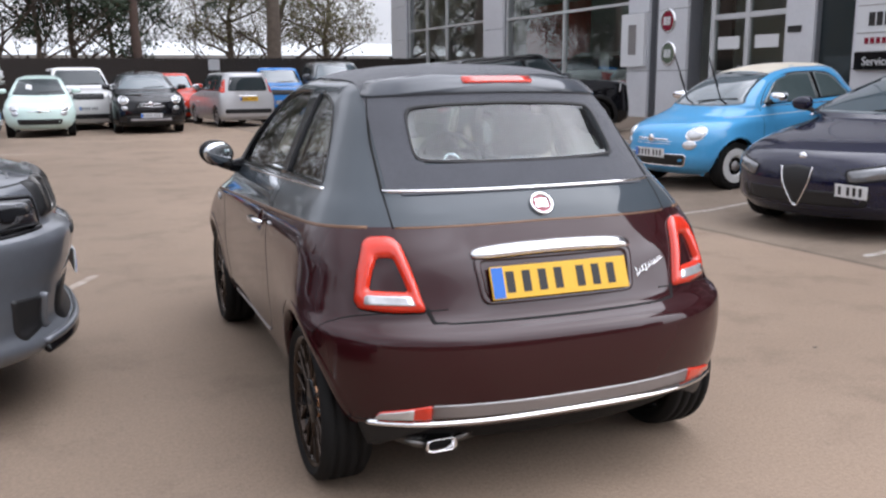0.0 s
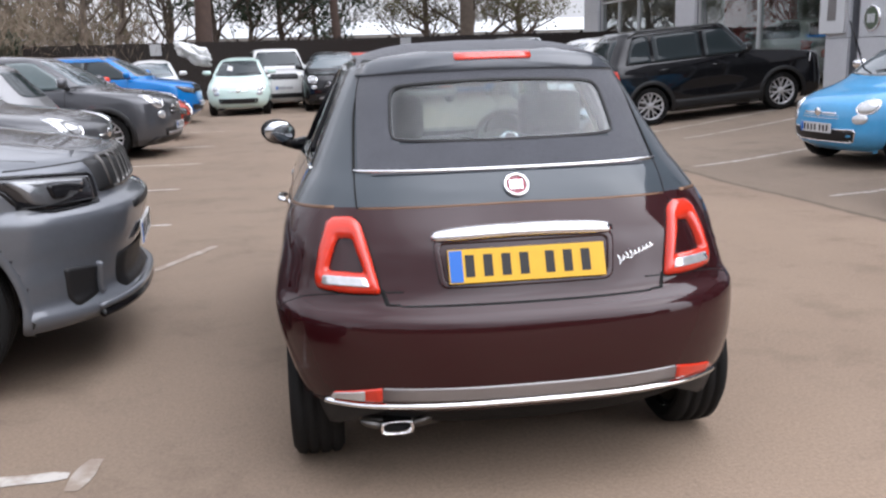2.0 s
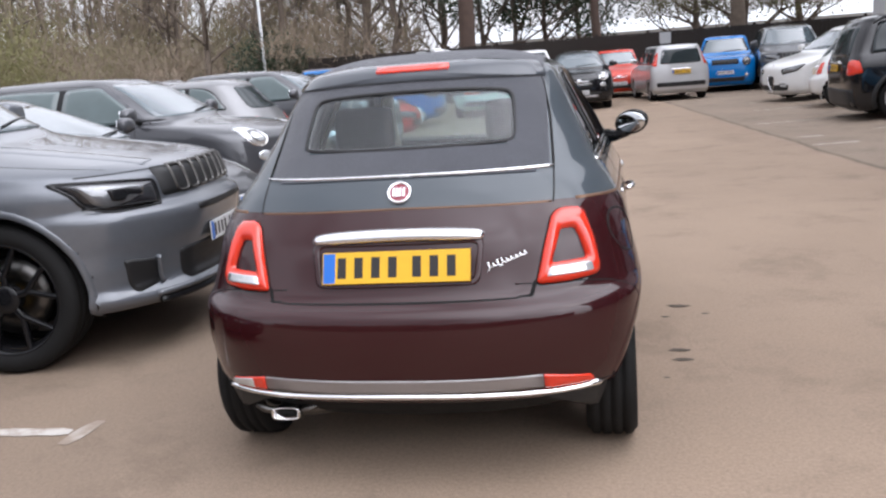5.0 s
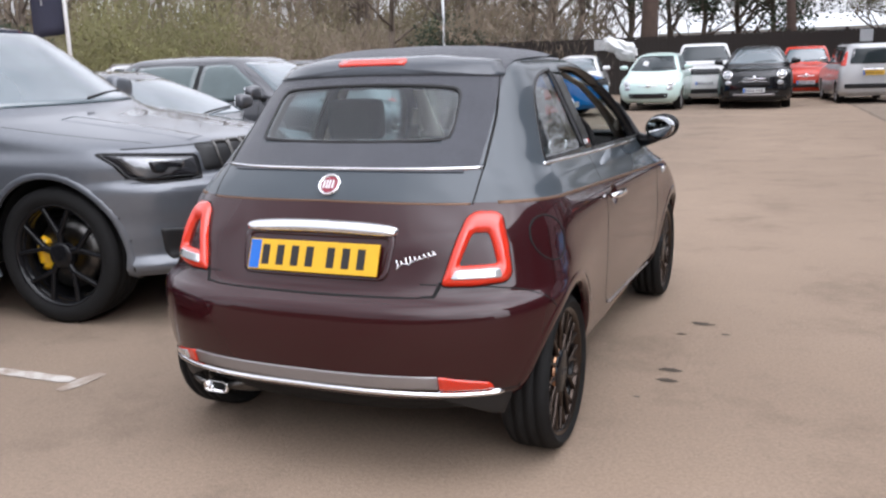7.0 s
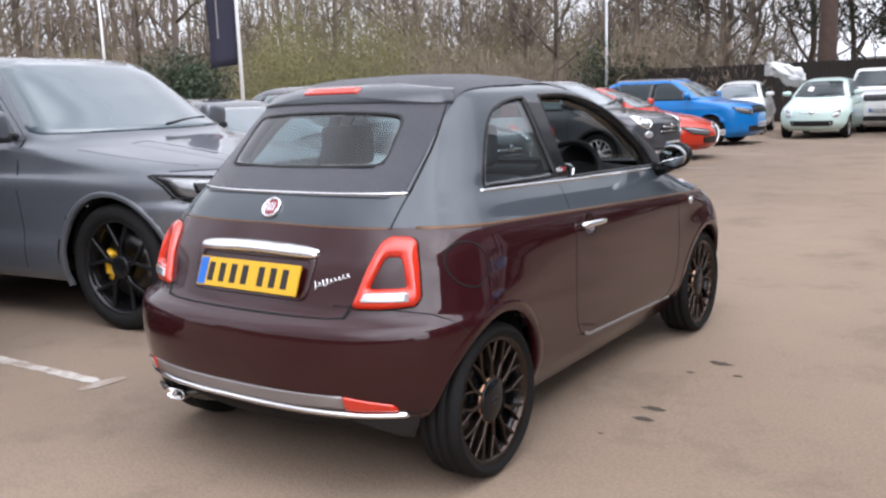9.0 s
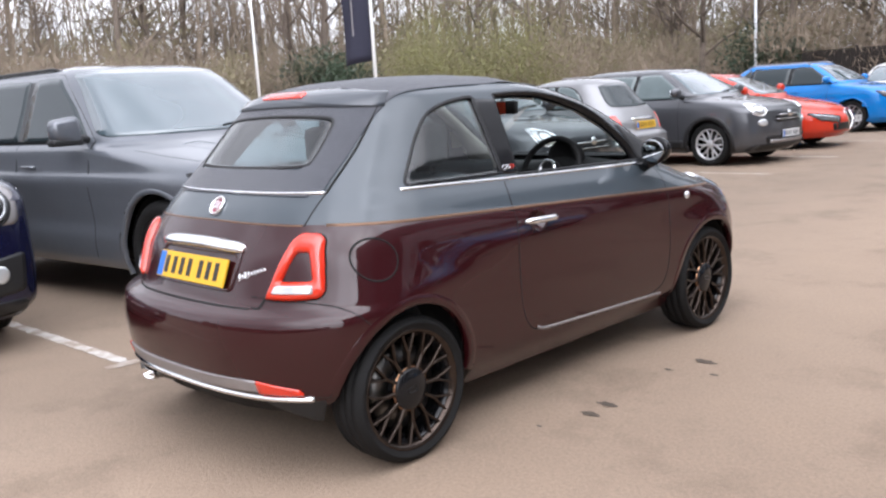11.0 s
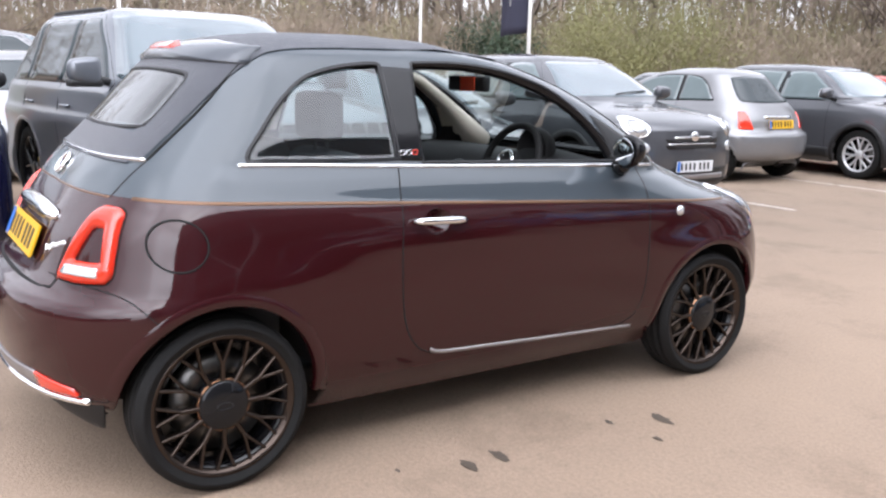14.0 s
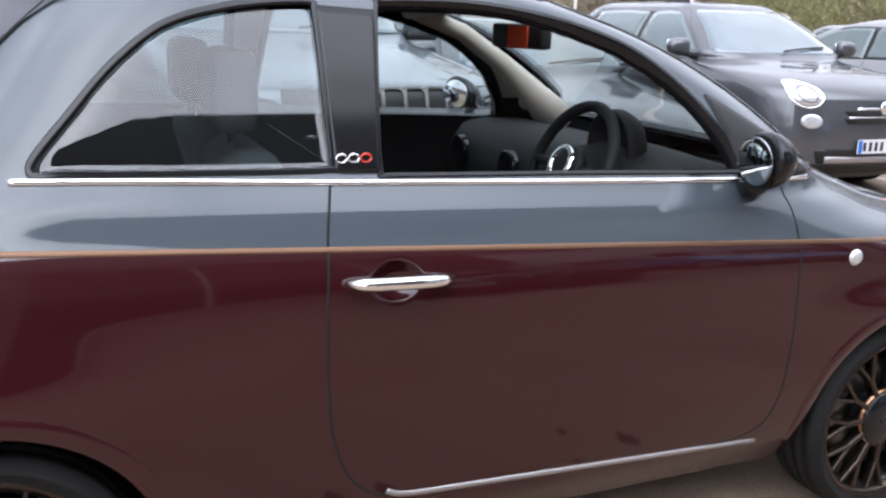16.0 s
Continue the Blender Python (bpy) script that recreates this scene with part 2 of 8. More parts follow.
def loop(points, n=48, closed=True):
    """A smooth line of n points through the given corners."""
    p = [Vector(q).to_3d() for q in points]
    k = len(p)
    out = []
    spans = k if closed else k - 1
    for i in range(n):
        u = i * spans / n if closed else i * spans / (n - 1)
        j = min(int(u), spans - 1)
        f = u - j
        g = (lambda q: p[q % k]) if closed else (lambda q: p[min(max(q, 0), k - 1)])
        a, b, c, d = g(j - 1), g(j), g(j + 1), g(j + 2)
        t1, t2 = (c - a) * 0.5, (d - b) * 0.5
        out.append(b * (2 * f**3 - 3 * f**2 + 1) + t1 * (f**3 - 2 * f**2 + f) + c * (3 * f**2 - 2 * f**3) + t2 * (f**3 - f**2))
    return [(q.x, q.y) for q in out]


def rounded(points, r=0.03, n=4):
    """A polygon with rounded corners."""
    out = []
    k = len(points)
    for i in range(k):
        a, b, c = Vector(points[i - 1]), Vector(points[i]), Vector(points[(i + 1) % k])
        ra = min(r, (a - b).length * 0.45, (c - b).length * 0.45)
        p, q = b + (a - b).normalized() * ra, b + (c - b).normalized() * ra
        for j in range(n + 1):
            u = j / n
            w = p * (1 - u) ** 2 + b * 2 * u * (1 - u) + q * u * u
            out.append((w.x, w.y))
    return out


def dense(points, step=0.03):
    """The same closed line with points at most step apart."""
    out = []
    for i, a in enumerate(points):
        b = points[(i + 1) % len(points)]
        n = max(1, int(math.hypot(b[0] - a[0], b[1] - a[1]) / step + 0.5))
        for j in range(n):
            out.append((a[0] + (b[0] - a[0]) * j / n, a[1] + (b[1] - a[1]) * j / n))
    return out


def inside(p, poly):
    x, y = p
    hit = False
    for i in range(len(poly)):
        (x1, y1), (x2, y2) = poly[i - 1], poly[i]
        if (y1 > y) != (y2 > y) and x < (x2 - x1) * (y - y1) / (y2 - y1) + x1:
            hit = not hit
    return hit


def grown(poly, d):
    """A closed line moved outwards by d."""
    k = len(poly)
    area = sum(poly[i - 1][0] * poly[i][1] - poly[i][0] * poly[i - 1][1] for i in range(k))
    s = 1 if area > 0 else -1
    out = []
    for i in range(k):
        a, b = Vector(poly[i - 1]), Vector(poly[(i + 1) % k])
        t = b - a
        n = Vector((t.y, -t.x)).normalized() * s if t.length > 1e-9 else Vector((0, 0))
        out.append((poly[i][0] + n.x * d, poly[i][1] + n.y * d))
    return out


def box(bm, x0, x1, y0, y1, z0, z1, bevel=0.0):
    r = bmesh.ops.create_cube(bm, size=1)
    bmesh.ops.transform(bm, matrix=Matrix.LocRotScale(((x0 + x1) / 2, (y0 + y1) / 2, (z0 + z1) / 2), None, (abs(x1 - x0), abs(y1 - y0), abs(z1 - z0))), verts=r["verts"])
    if bevel:
        edges = list({e for v in r["verts"] for e in v.link_edges})
        bmesh.ops.bevel(bm, geom=edges, offset=bevel, segments=2, affect="EDGES", profile=0.6)
    return bm


def lathe(bm, profile, n=48, axis="X", closed=False):
    """Turns a line of (along, radius) round an axis."""
    rings = []
    for i in range(n):
        a = 2 * math.pi * i / n
        ring = []
        for h, r in profile:
            c, s = r * math.cos(a), r * math.sin(a)
            ring.append(bm.verts.new((h, c, s) if axis == "X" else ((c, h, s) if axis == "Y" else (c, s, h))))
        rings.append(ring)
    k = len(profile)
    for i in range(n):
        a, b = rings[i], rings[(i + 1) % n]
        for j in range(k if closed else k - 1):
            bm.faces.new((a[j], b[j], b[(j + 1) % k], a[(j + 1) % k]))
    return bm


def tube(bm, pts, radii, sides=8):
    """A round bar along a line of points."""
    rings = []
    up = Vector((0, 0, 1))
    for i, p in enumerate(pts):
        p = Vector(p)
        t = (Vector(pts[min(i + 1, len(pts) - 1)]) - Vector(pts[max(i - 1, 0)])).normalized()
        a = t.cross(up if abs(t.z) < 0.95 else Vector((1, 0, 0))).normalized()
        b = t.cross(a)
        r = radii[i] if isinstance(radii, (list, tuple)) else radii
        rings.append([bm.verts.new(p + (a * math.cos(2 * math.pi * k / sides) + b * math.sin(2 * math.pi * k / sides)) * r) for k in range(sides)])
    for i in range(len(rings) - 1):
        for k in range(sides):
            bm.faces.new((rings[i][k], rings[i][(k + 1) % sides], rings[i + 1][(k + 1) % sides], rings[i + 1][k]))
    bm.faces.new(rings[0])
    bm.faces.new(rings[-1])
    return bm


def bump_at(y, z, y0, z0, ry, rz):
    return math.exp(-(((y - y0) / ry) ** 2) - ((z - z0) / rz) ** 2)


# ---- car bodies: at every height a plan outline with rounded ends ----
class Shell:
    """A car body from curves over height: half width, nose, tail, and how long and how square its corners are."""

    def __init__(self, spec, levels, fine=1.0):
        self.c = {k: spline(v) for k, v in spec["curves"].items()}
        self.flare = spec.get("flare")
        bm = bmesh.new()
        na, ns = int(16 * fine), int(34 * fine)
        rings = []
        for z in levels:
            half = self.outline(z, na, ns)
            pts = half + [(-x, y) for x, y in half[-2:0:-1]]
            rings.append([bm.verts.new((x, y, z)) for x, y in pts])
        k = len(rings[0])
        for a, b in zip(rings, rings[1:]):
            for i in range(k):
                bm.faces.new((a[i], a[(i + 1) % k], b[(i + 1) % k], b[i]))
        bm.faces.new(rings[-1])
        bm.normal_update()
        self.bm = bm
        self.bvh = BVHTree.FromBMesh(bm)

    def outline(self, z, na, ns):
        c = self.c
        w, f, r, lf, lr, nf, nr = (c[k](z) for k in ("W", "F", "R", "Lf", "Lr", "nf", "nr"))
        room = (f - r) * 0.96
        if lf + lr > room:
            lf, lr = lf * room / (lf + lr), lr * room / (lf + lr)
        pts = []
        for i in range(na + 1):
            a = math.pi / 2 * i / na
            pts.append((w * math.sin(a) ** (2 / nf), f - lf + lf * math.cos(a) ** (2 / nf)))
        for i in range(1, ns):
            pts.append((w, f - lf + (r + lr - f + lf) * i / ns))
        for i in range(na + 1):
            a = math.pi / 2 * i / na
            pts.append((w * math.cos(a) ** (2 / nr), r + lr - lr * math.sin(a) ** (2 / nr)))
        pts[0], pts[-1] = (0.0, f), (0.0, r)
        if self.flare:
            pts = [(x + self.flare(y, z) * x / w, y) for x, y in pts]
        return pts

    def at(self, view, u, v):
        """The surface's place and normal, seen along one axis."""
        far = {"R": ((4, u, v), (-1, 0, 0)), "L": ((-4, u, v), (1, 0, 0)), "rear": ((u, -6, v), (0, 1, 0)), "front": ((u, 9, v), (0, -1, 0)), "top": ((u, v, 4), (0, 0, -1))}[view]
        p, n, _, _ = self.bvh.ray_cast(Vector(far[0]), Vector(far[1]))
        if p is None:
            q = {"R": (0.6, u, v), "L": (-0.6, u, v), "rear": (u, 0.3, v), "front": (u, 2.0, v), "top": (u, v, 1.2)}[view]
            p, n, _, _ = self.bvh.find_nearest(Vector(q))
        if n.dot(Vector(far[1])) > 0:
            n = -n
        return p, n

    def patch(self, view, line, lift=0.003, rings=8, thick=0.012, mirror=False, bulge=0.0, level=None):
        """A sheet over the body inside a closed line, with turned-down edges."""
        bm = bmesh.new()
        line = [((-u if mirror else u), v) for u, v in line]
        cu, cv = sum(p[0] for p in line) / len(line), sum(p[1] for p in line) / len(line)
        rows = []
        for k in range(rings, 0, -1):
            s = k / rings
            row = []
            for u, v in line:
                p, n = self.at(view, cu + (u - cu) * s, cv + (v - cv) * s)
                row.append(bm.verts.new(p + n * (lift + bulge * (1 - s * s))))
            rows.append(row)
        p, n = self.at(view, cu, cv)
        mid = bm.verts.new(p + n * (lift + bulge))
        rim = []
        for u, v in line:
            p, n = self.at(view, u, v)
            rim.append(bm.verts.new(p + n * (lift - thick)))
        rows.insert(0, rim)
        k = len(line)
        for a, b in zip(rows, rows[1:]):
            for i in range(k):
                bm.faces.new((a[i], a[(i + 1) % k], b[(i + 1) % k], b[i]))
        for i in range(k):
            bm.faces.new((rows[-1][i], rows[-1][(i + 1) % k], mid))
        return bm

    def ring(self, view, outer, inner, lift=0.004, thick=0.015, steps=3, crown=0.0):
        """A band over the body between two closed lines of as many points."""
        bm = bmesh.new()
        rows = []
        for k in range(steps + 1):
            s = k / steps
            row = []
            for (u0, v0), (u1, v1) in zip(outer, inner):
                p, n = self.at(view, u0 + (u1 - u0) * s, v0 + (v1 - v0) * s)
                row.append(bm.verts.new(p + n * (lift + crown * math.sin(math.pi * s))))
            rows.append(row)
        for line, where in ((outer, 0), (inner, len(rows) + 1)):
            row = []
            for u, v in line:
                p, n = self.at(view, u, v)
                row.append(bm.verts.new(p + n * (lift - thick)))
            rows.insert(where, row)
        k = len(outer)
        for a, b in zip(rows, rows[1:]):
            for i in range(k):
                bm.faces.new((a[i], a[(i + 1) % k], b[(i + 1) % k], b[i]))
        return bm

    def ribbon(self, view, line, width, high=0.002, sink=0.004):
        """A narrow bead along an open line on the body."""
        bm = bmesh.new()
        got = [self.at(view, u, v) for u, v in line]
        rows = []
        for i, (p, n) in enumerate(got):
            t = (got[min(i + 1, len(got) - 1)][0] - got[max(i - 1, 0)][0]).normalized()
            s = n.cross(t).normalized()
            rows.append([bm.verts.new(p + s * a * width + n * h) for a, h in ((-0.5, -sink), (-0.42, high * 0.7), (-0.18, high), (0.18, high), (0.42, high * 0.7), (0.5, -sink))])
        for a, b in zip(rows, rows[1:]):
            for i in range(5):
                bm.faces.new((a[i], a[i + 1], b[i + 1], b[i]))
        bm.faces.new(rows[0])
        bm.faces.new(rows[-1][::-1])
        return bm

    def cut(self, holes, discs):
        """Takes away the faces in side windows, end windows and wheel openings."""
        gone = []
        for f in self.bm.faces:
            c, n = f.calc_center_median(), f.normal
            for view, poly in holes:
                if view == "side" and abs(n.x) > 0.4 and inside((c.y, c.z), poly):
                    gone.append(f)
                    break
                if view == "rear" and c.y < 0.6 and abs(n.y) > 0.2 and inside((c.x, c.z), poly):
                    gone.append(f)
                    break
                if view == "front" and c.y > 0.6 and abs(n.y) > 0.1 and inside((c.x, c.z), poly):
                    gone.append(f)
                    break
            else:
                for y, z, r in discs:
                    if abs(c.x) > 0.35 and (c.y - y) ** 2 + (c.z - z) ** 2 < r * r:
                        gone.append(f)
                        break
        bmesh.ops.delete(self.bm, geom=gone, context="FACES")
        # draw the ragged edge of each hole onto its line
        for v in self.bm.verts:
            if not any(e.is_boundary for e in v.link_edges):
                continue
            for view, poly in holes:
                side = view == "side"
                q = (v.co.y, v.co.z) if side else (v.co.x, v.co.z)
                if side and abs(v.co.x) < 0.3 or view == "rear" and v.co.y > 0.6 or view == "front" and v.co.y < 0.6:
                    continue
                best = None
                for k in range(len(poly)):
                    a, b = Vector(poly[k - 1]), Vector(poly[k])
                    t = b - a
                    u = min(max((Vector(q) - a).dot(t) / max(t.length_squared, 1e-12), 0.0), 1.0)
                    p = a + t * u
                    dist = (p - Vector(q)).length
                    if best is None or dist < best[0]:
                        best = (dist, p)
                if best[0] < 0.032:
                    p, n = self.at(("R" if v.co.x > 0 else "L") if side else view, best[1].x, best[1].y)
                    if (p - v.co).length < 0.06:
                        v.co = p
                    break


def circle(u, v, r, n=40, r2=None):
    return [(u + r * math.cos(2 * math.pi * i / n), v + (r2 or r) * math.sin(2 * math.pi * i / n)) for i in range(n)]


def arch_band(shell, y, z, r0, r1, side, lift, thick=0.03, a0=-18, a1=198):
    """The lip round a wheel opening."""
    bm = bmesh.new()
    rows = []
    n = 44
    for k in range(n):
        a = radians(a0 + (a1 - a0) * k / (n - 1))
        row = []
        for r, dl in ((r1, -0.003), (r1 - 0.005, lift), ((r0 + r1) / 2, lift), (r0 + 0.005, lift), (r0, lift - 0.004), (r0, -thick * 1.6)):
            p, nn = shell.at(side, y + r * math.cos(a), max(z + r * math.sin(a), 0.21))
            q = p + nn * dl
            row.append(bm.verts.new((q.x, y + r * math.cos(a), z + r * math.sin(a))))
        rows.append(row)
    for a, b in zip(rows, rows[1:]):
        for i in range(5):
            bm.faces.new((a[i], a[i + 1], b[i + 1], b[i]))
    return bm


def wheel_well(bm, x, y, z, r, depth):
    s = 1 if x > 0 else -1
    lathe_rows = []
    n = 28
    for k in range(n):
        a = radians(7 + 166 * k / (n - 1))
        c, sn = math.cos(a) * r, math.sin(a) * r
        lathe_rows.append([bm.verts.new((x - s * 0.01, y + c, z + sn)), bm.verts.new((x - s * depth, y + c, z + sn)), bm.verts.new((x - s * depth, y, z))])
    for a, b in zip(lathe_rows, lathe_rows[1:]):
        bm.faces.new((a[0], b[0], b[1], a[1]))
        bm.faces.new((a[1], b[1], b[2], a[2]))


# ---- wheels ----
def tyre_mesh(R, rim, width):
    bm = bmesh.new()
    w = width / 2
    prof = [(-w * 0.78, rim - 0.01), (-w * 0.92, rim + 0.012), (-w, (R + rim) / 2), (-w * 0.93, R - 0.022), (-w * 0.80, R - 0.005)]
    for g in (-0.45, 0.0, 0.45):
        prof += [(w * g - 0.008, R - 0.001), (w * g - 0.005, R - 0.009), (w * g + 0.005, R - 0.009), (w * g + 0.008, R - 0.001)]
    prof += [(w * 0.80, R - 0.005), (w * 0.93, R - 0.022), (w, (R + rim) / 2), (w * 0.96, rim + 0.022), (w * 0.90, rim + 0.012), (w * 0.80, rim - 0.008)]
    return lathe(bm, prof, 56 if width < 0.186 else 40)


def rim_mesh(rim, width):
    """The polished lip of an alloy rim."""
    bm = bmesh.new()
    w = width / 2
    return lathe(bm, [(w * 0.60, rim - 0.020), (w * 0.78, rim - 0.014), (w * 0.84, rim - 0.004), (w * 0.87, rim + 0.003), (w * 0.80, rim + 0.004)], 48)


def barrel_mesh(rim, width, hub):
    bm = bmesh.new()
    w = width / 2
    lathe(bm, [(-w * 0.8, rim - 0.005), (-w * 0.6, rim - 0.03), (w * 0.5, rim - 0.032), (w * 0.62, rim - 0.018)], 48)
    lathe(bm, [(-w * 0.6, rim - 0.03), (-w * 0.62, 0.02)], 32)
    return bm


def hub_mesh(width, hub):
    bm = bmesh.new()
    face = width * 0.36
    lathe(bm, [(face - 0.06, hub * 0.95), (face - 0.004, hub), (face + 0.005, hub * 0.90), (face + 0.007, hub * 0.3), (face + 0.007, 0.001)], 32)
    return bm


def spoke_mesh(rim, width, style):
    """One spoke, pointing up: a stem with a fork, or a broad blade."""
    bm = bmesh.new()
    w = width / 2
    count, kind = SPOKES[style]
    hub = rim * (0.36 if style == "twin" else 0.26)
    face = w * 0.72

    def bar(a0, r0, a1, r1, half0, half1, x0, x1):
        p0 = (r0 * math.cos(a0), r0 * math.sin(a0))
        p1 = (r1 * math.cos(a1), r1 * math.sin(a1))
        d = Vector((p1[0] - p0[0], p1[1] - p0[1])).normalized()
        s = Vector((-d.y, d.x))
        rows = []
        for p, h, x in ((p0, half0, x0), (p1, half1, x1)):
            q = Vector(p)
            rows.append([bm.verts.new((x + dx, q.x + s.x * h * k, q.y + s.y * h * k)) for dx, k in ((-0.03, -1), (-0.006, -1), (0, -0.55), (0, 0.55), (-0.006, 1), (-0.03, 1))])
        for i in range(5):
            bm.faces.new((rows[0][i], rows[0][i + 1], rows[1][i + 1], rows[1][i]))
        bm.faces.new((rows[0][5], rows[0][0], rows[1][0], rows[1][5]))

    a = math.pi / 2
    if kind == "y":
        step = math.pi / count * (0.55 if style == "twin" else 0.5)
        mid = hub + (rim - hub) * (0.36 if style == "twin" else 0.2)
        t = 0.0068 if style == "twin" else 0.016
        bar(a, hub * 0.9, a, mid, t * 1.3, t * 1.15, face, face)
        for sgn in (-1, 1):
            bar(a, mid * 0.97, a + sgn * step, rim - 0.004, t * 0.9, t * 0.8, face, w * 0.78)
    else:
        bar(a, hub * 0.8, a, rim - 0.004, 0.034, 0.022, face, w * 0.76)
    return bm


SPOKES = {"twin": (12, "y"), "five": (5, "wide"), "seven": (7, "y"), "steel": (6, "wide"), "ten": (5, "y")}


def add_wheels(car, spots, R, rim, width, style, rim_mat, caliper=None):
    first = {}
    count = SPOKES[style][0]
    hub = rim * (0.36 if style == "twin" else 0.26)

    def piece(name, make, mat, parent, m=None, key=None):
        key = key or name
        if key in first:
            return share(name, first[key], parent, m or Matrix())
        first[key] = part(name, make(), mat, parent, m=m)
        return first[key]

    def disc():
        bm = bmesh.new()
        return lathe(bm, [(-0.01, 0.05), (-0.01, rim * 0.70), (0.012, rim * 0.70), (0.012, 0.05)], 36, closed=True)

    def clamp():
        bm = bmesh.new()
        pts = [(0.01, rim * 0.60 * math.cos(radians(a)), rim * 0.60 * math.sin(radians(a))) for a in range(150, 216, 8)]
        return tube(bm, pts, [0.03] + [0.045] * (len(pts) - 2) + [0.03], 8)

    for x, y in spots:
        m = pose(x, y, R, 0, 0, 0 if x > 0 else 180)
        w = piece("wheel", lambda: rim_mesh(rim, width), rim_mat, car, m)
        piece("tyre", lambda: tyre_mesh(R, rim, width), M["rubber"], w)
        piece("barrel", lambda: barrel_mesh(rim, width, hub), M["gloss"], w)
        piece("hub_cap", lambda: hub_mesh(width, hub), M["gloss"] if style == "twin" else rim_mat, w)
        if style == "twin":
            piece("hub_ring", lambda: lathe(bmesh.new(), [(width * 0.36 - 0.012, hub * 1.06), (width * 0.36 - 0.006, hub * 1.04), (width * 0.36 - 0.004, hub * 1.0), (width * 0.36 - 0.02, hub * 0.99)], 36), M["copper"], w)
            piece("hub_mark", lambda: tube(bmesh.new(), [(width * 0.36 + 0.008, 0.026 * math.cos(2 * math.pi * k / 20), 0.011 * math.sin(2 * math.pi * k / 20)) for k in range(21)], 0.0016, 5), M["black"], w)
        piece("brake_disc", disc, M["brake"], w)
        for k in range(count):
            piece("spoke", lambda: spoke_mesh(rim, width, style), rim_mat, w, Matrix.Rotation(2 * math.pi * k / count, 4, "X"))
        if caliper:
            piece("brake_caliper", clamp, caliper, w)


def number_plate(car, place, turn, mat, w=0.52, h=0.111, tilt=0.0, band=True):
    """A plate board with a blue band; its characters stay plain bars."""
    bm = bmesh.new()
    box(bm, -w / 2, w / 2, -0.004, 0.004, -h / 2, h / 2, 0.0015)
    m = Matrix.Translation(place) @ Matrix.Rotation(radians(turn), 4, "Z") @ Matrix.Rotation(radians(tilt), 4, "X")
    pl = part("number_plate", bm, mat, car, "yellow number plate with dark characters" if mat == M["yellow_plate"] else "white number plate with dark characters", smooth=False, m=m)
    if band:
        bm = bmesh.new()
        box(bm, -w / 2 + 0.004, -w / 2 + 0.046, -0.0055, -0.003, -h / 2 + 0.004, h / 2 - 0.004)
        part("blue_band", bm, M["blue"], pl, smooth=False)
    first = None
    for x in (-0.19, -0.13, -0.07, -0.01, 0.075, 0.135, 0.195):
        mm = Matrix.Translation((x * w / 0.52, 0, 0))
        if first:
            share("character_bar", first, pl, mm)
        else:
            bm = bmesh.new()
            box(bm, -0.015, 0.015, -0.0055, -0.003, -0.036, 0.036)
            first = part("character_bar", bm, M["ink"], pl, smooth=False, m=mm)
    return pl


# ---- ground ----
def ground_height(x, y):
    """Flat lot that rises towards the showroom, more steeply at its far end."""
    u = min(max((y - 8.5) / 3.5, 0.0), 1.0)
    return 0.034 * min(max(0.0, x - 4.7), 10.0) + 0.045 * min(max(0.0, x - 5.5), 5.0) * u * u * (3 - 2 * u)


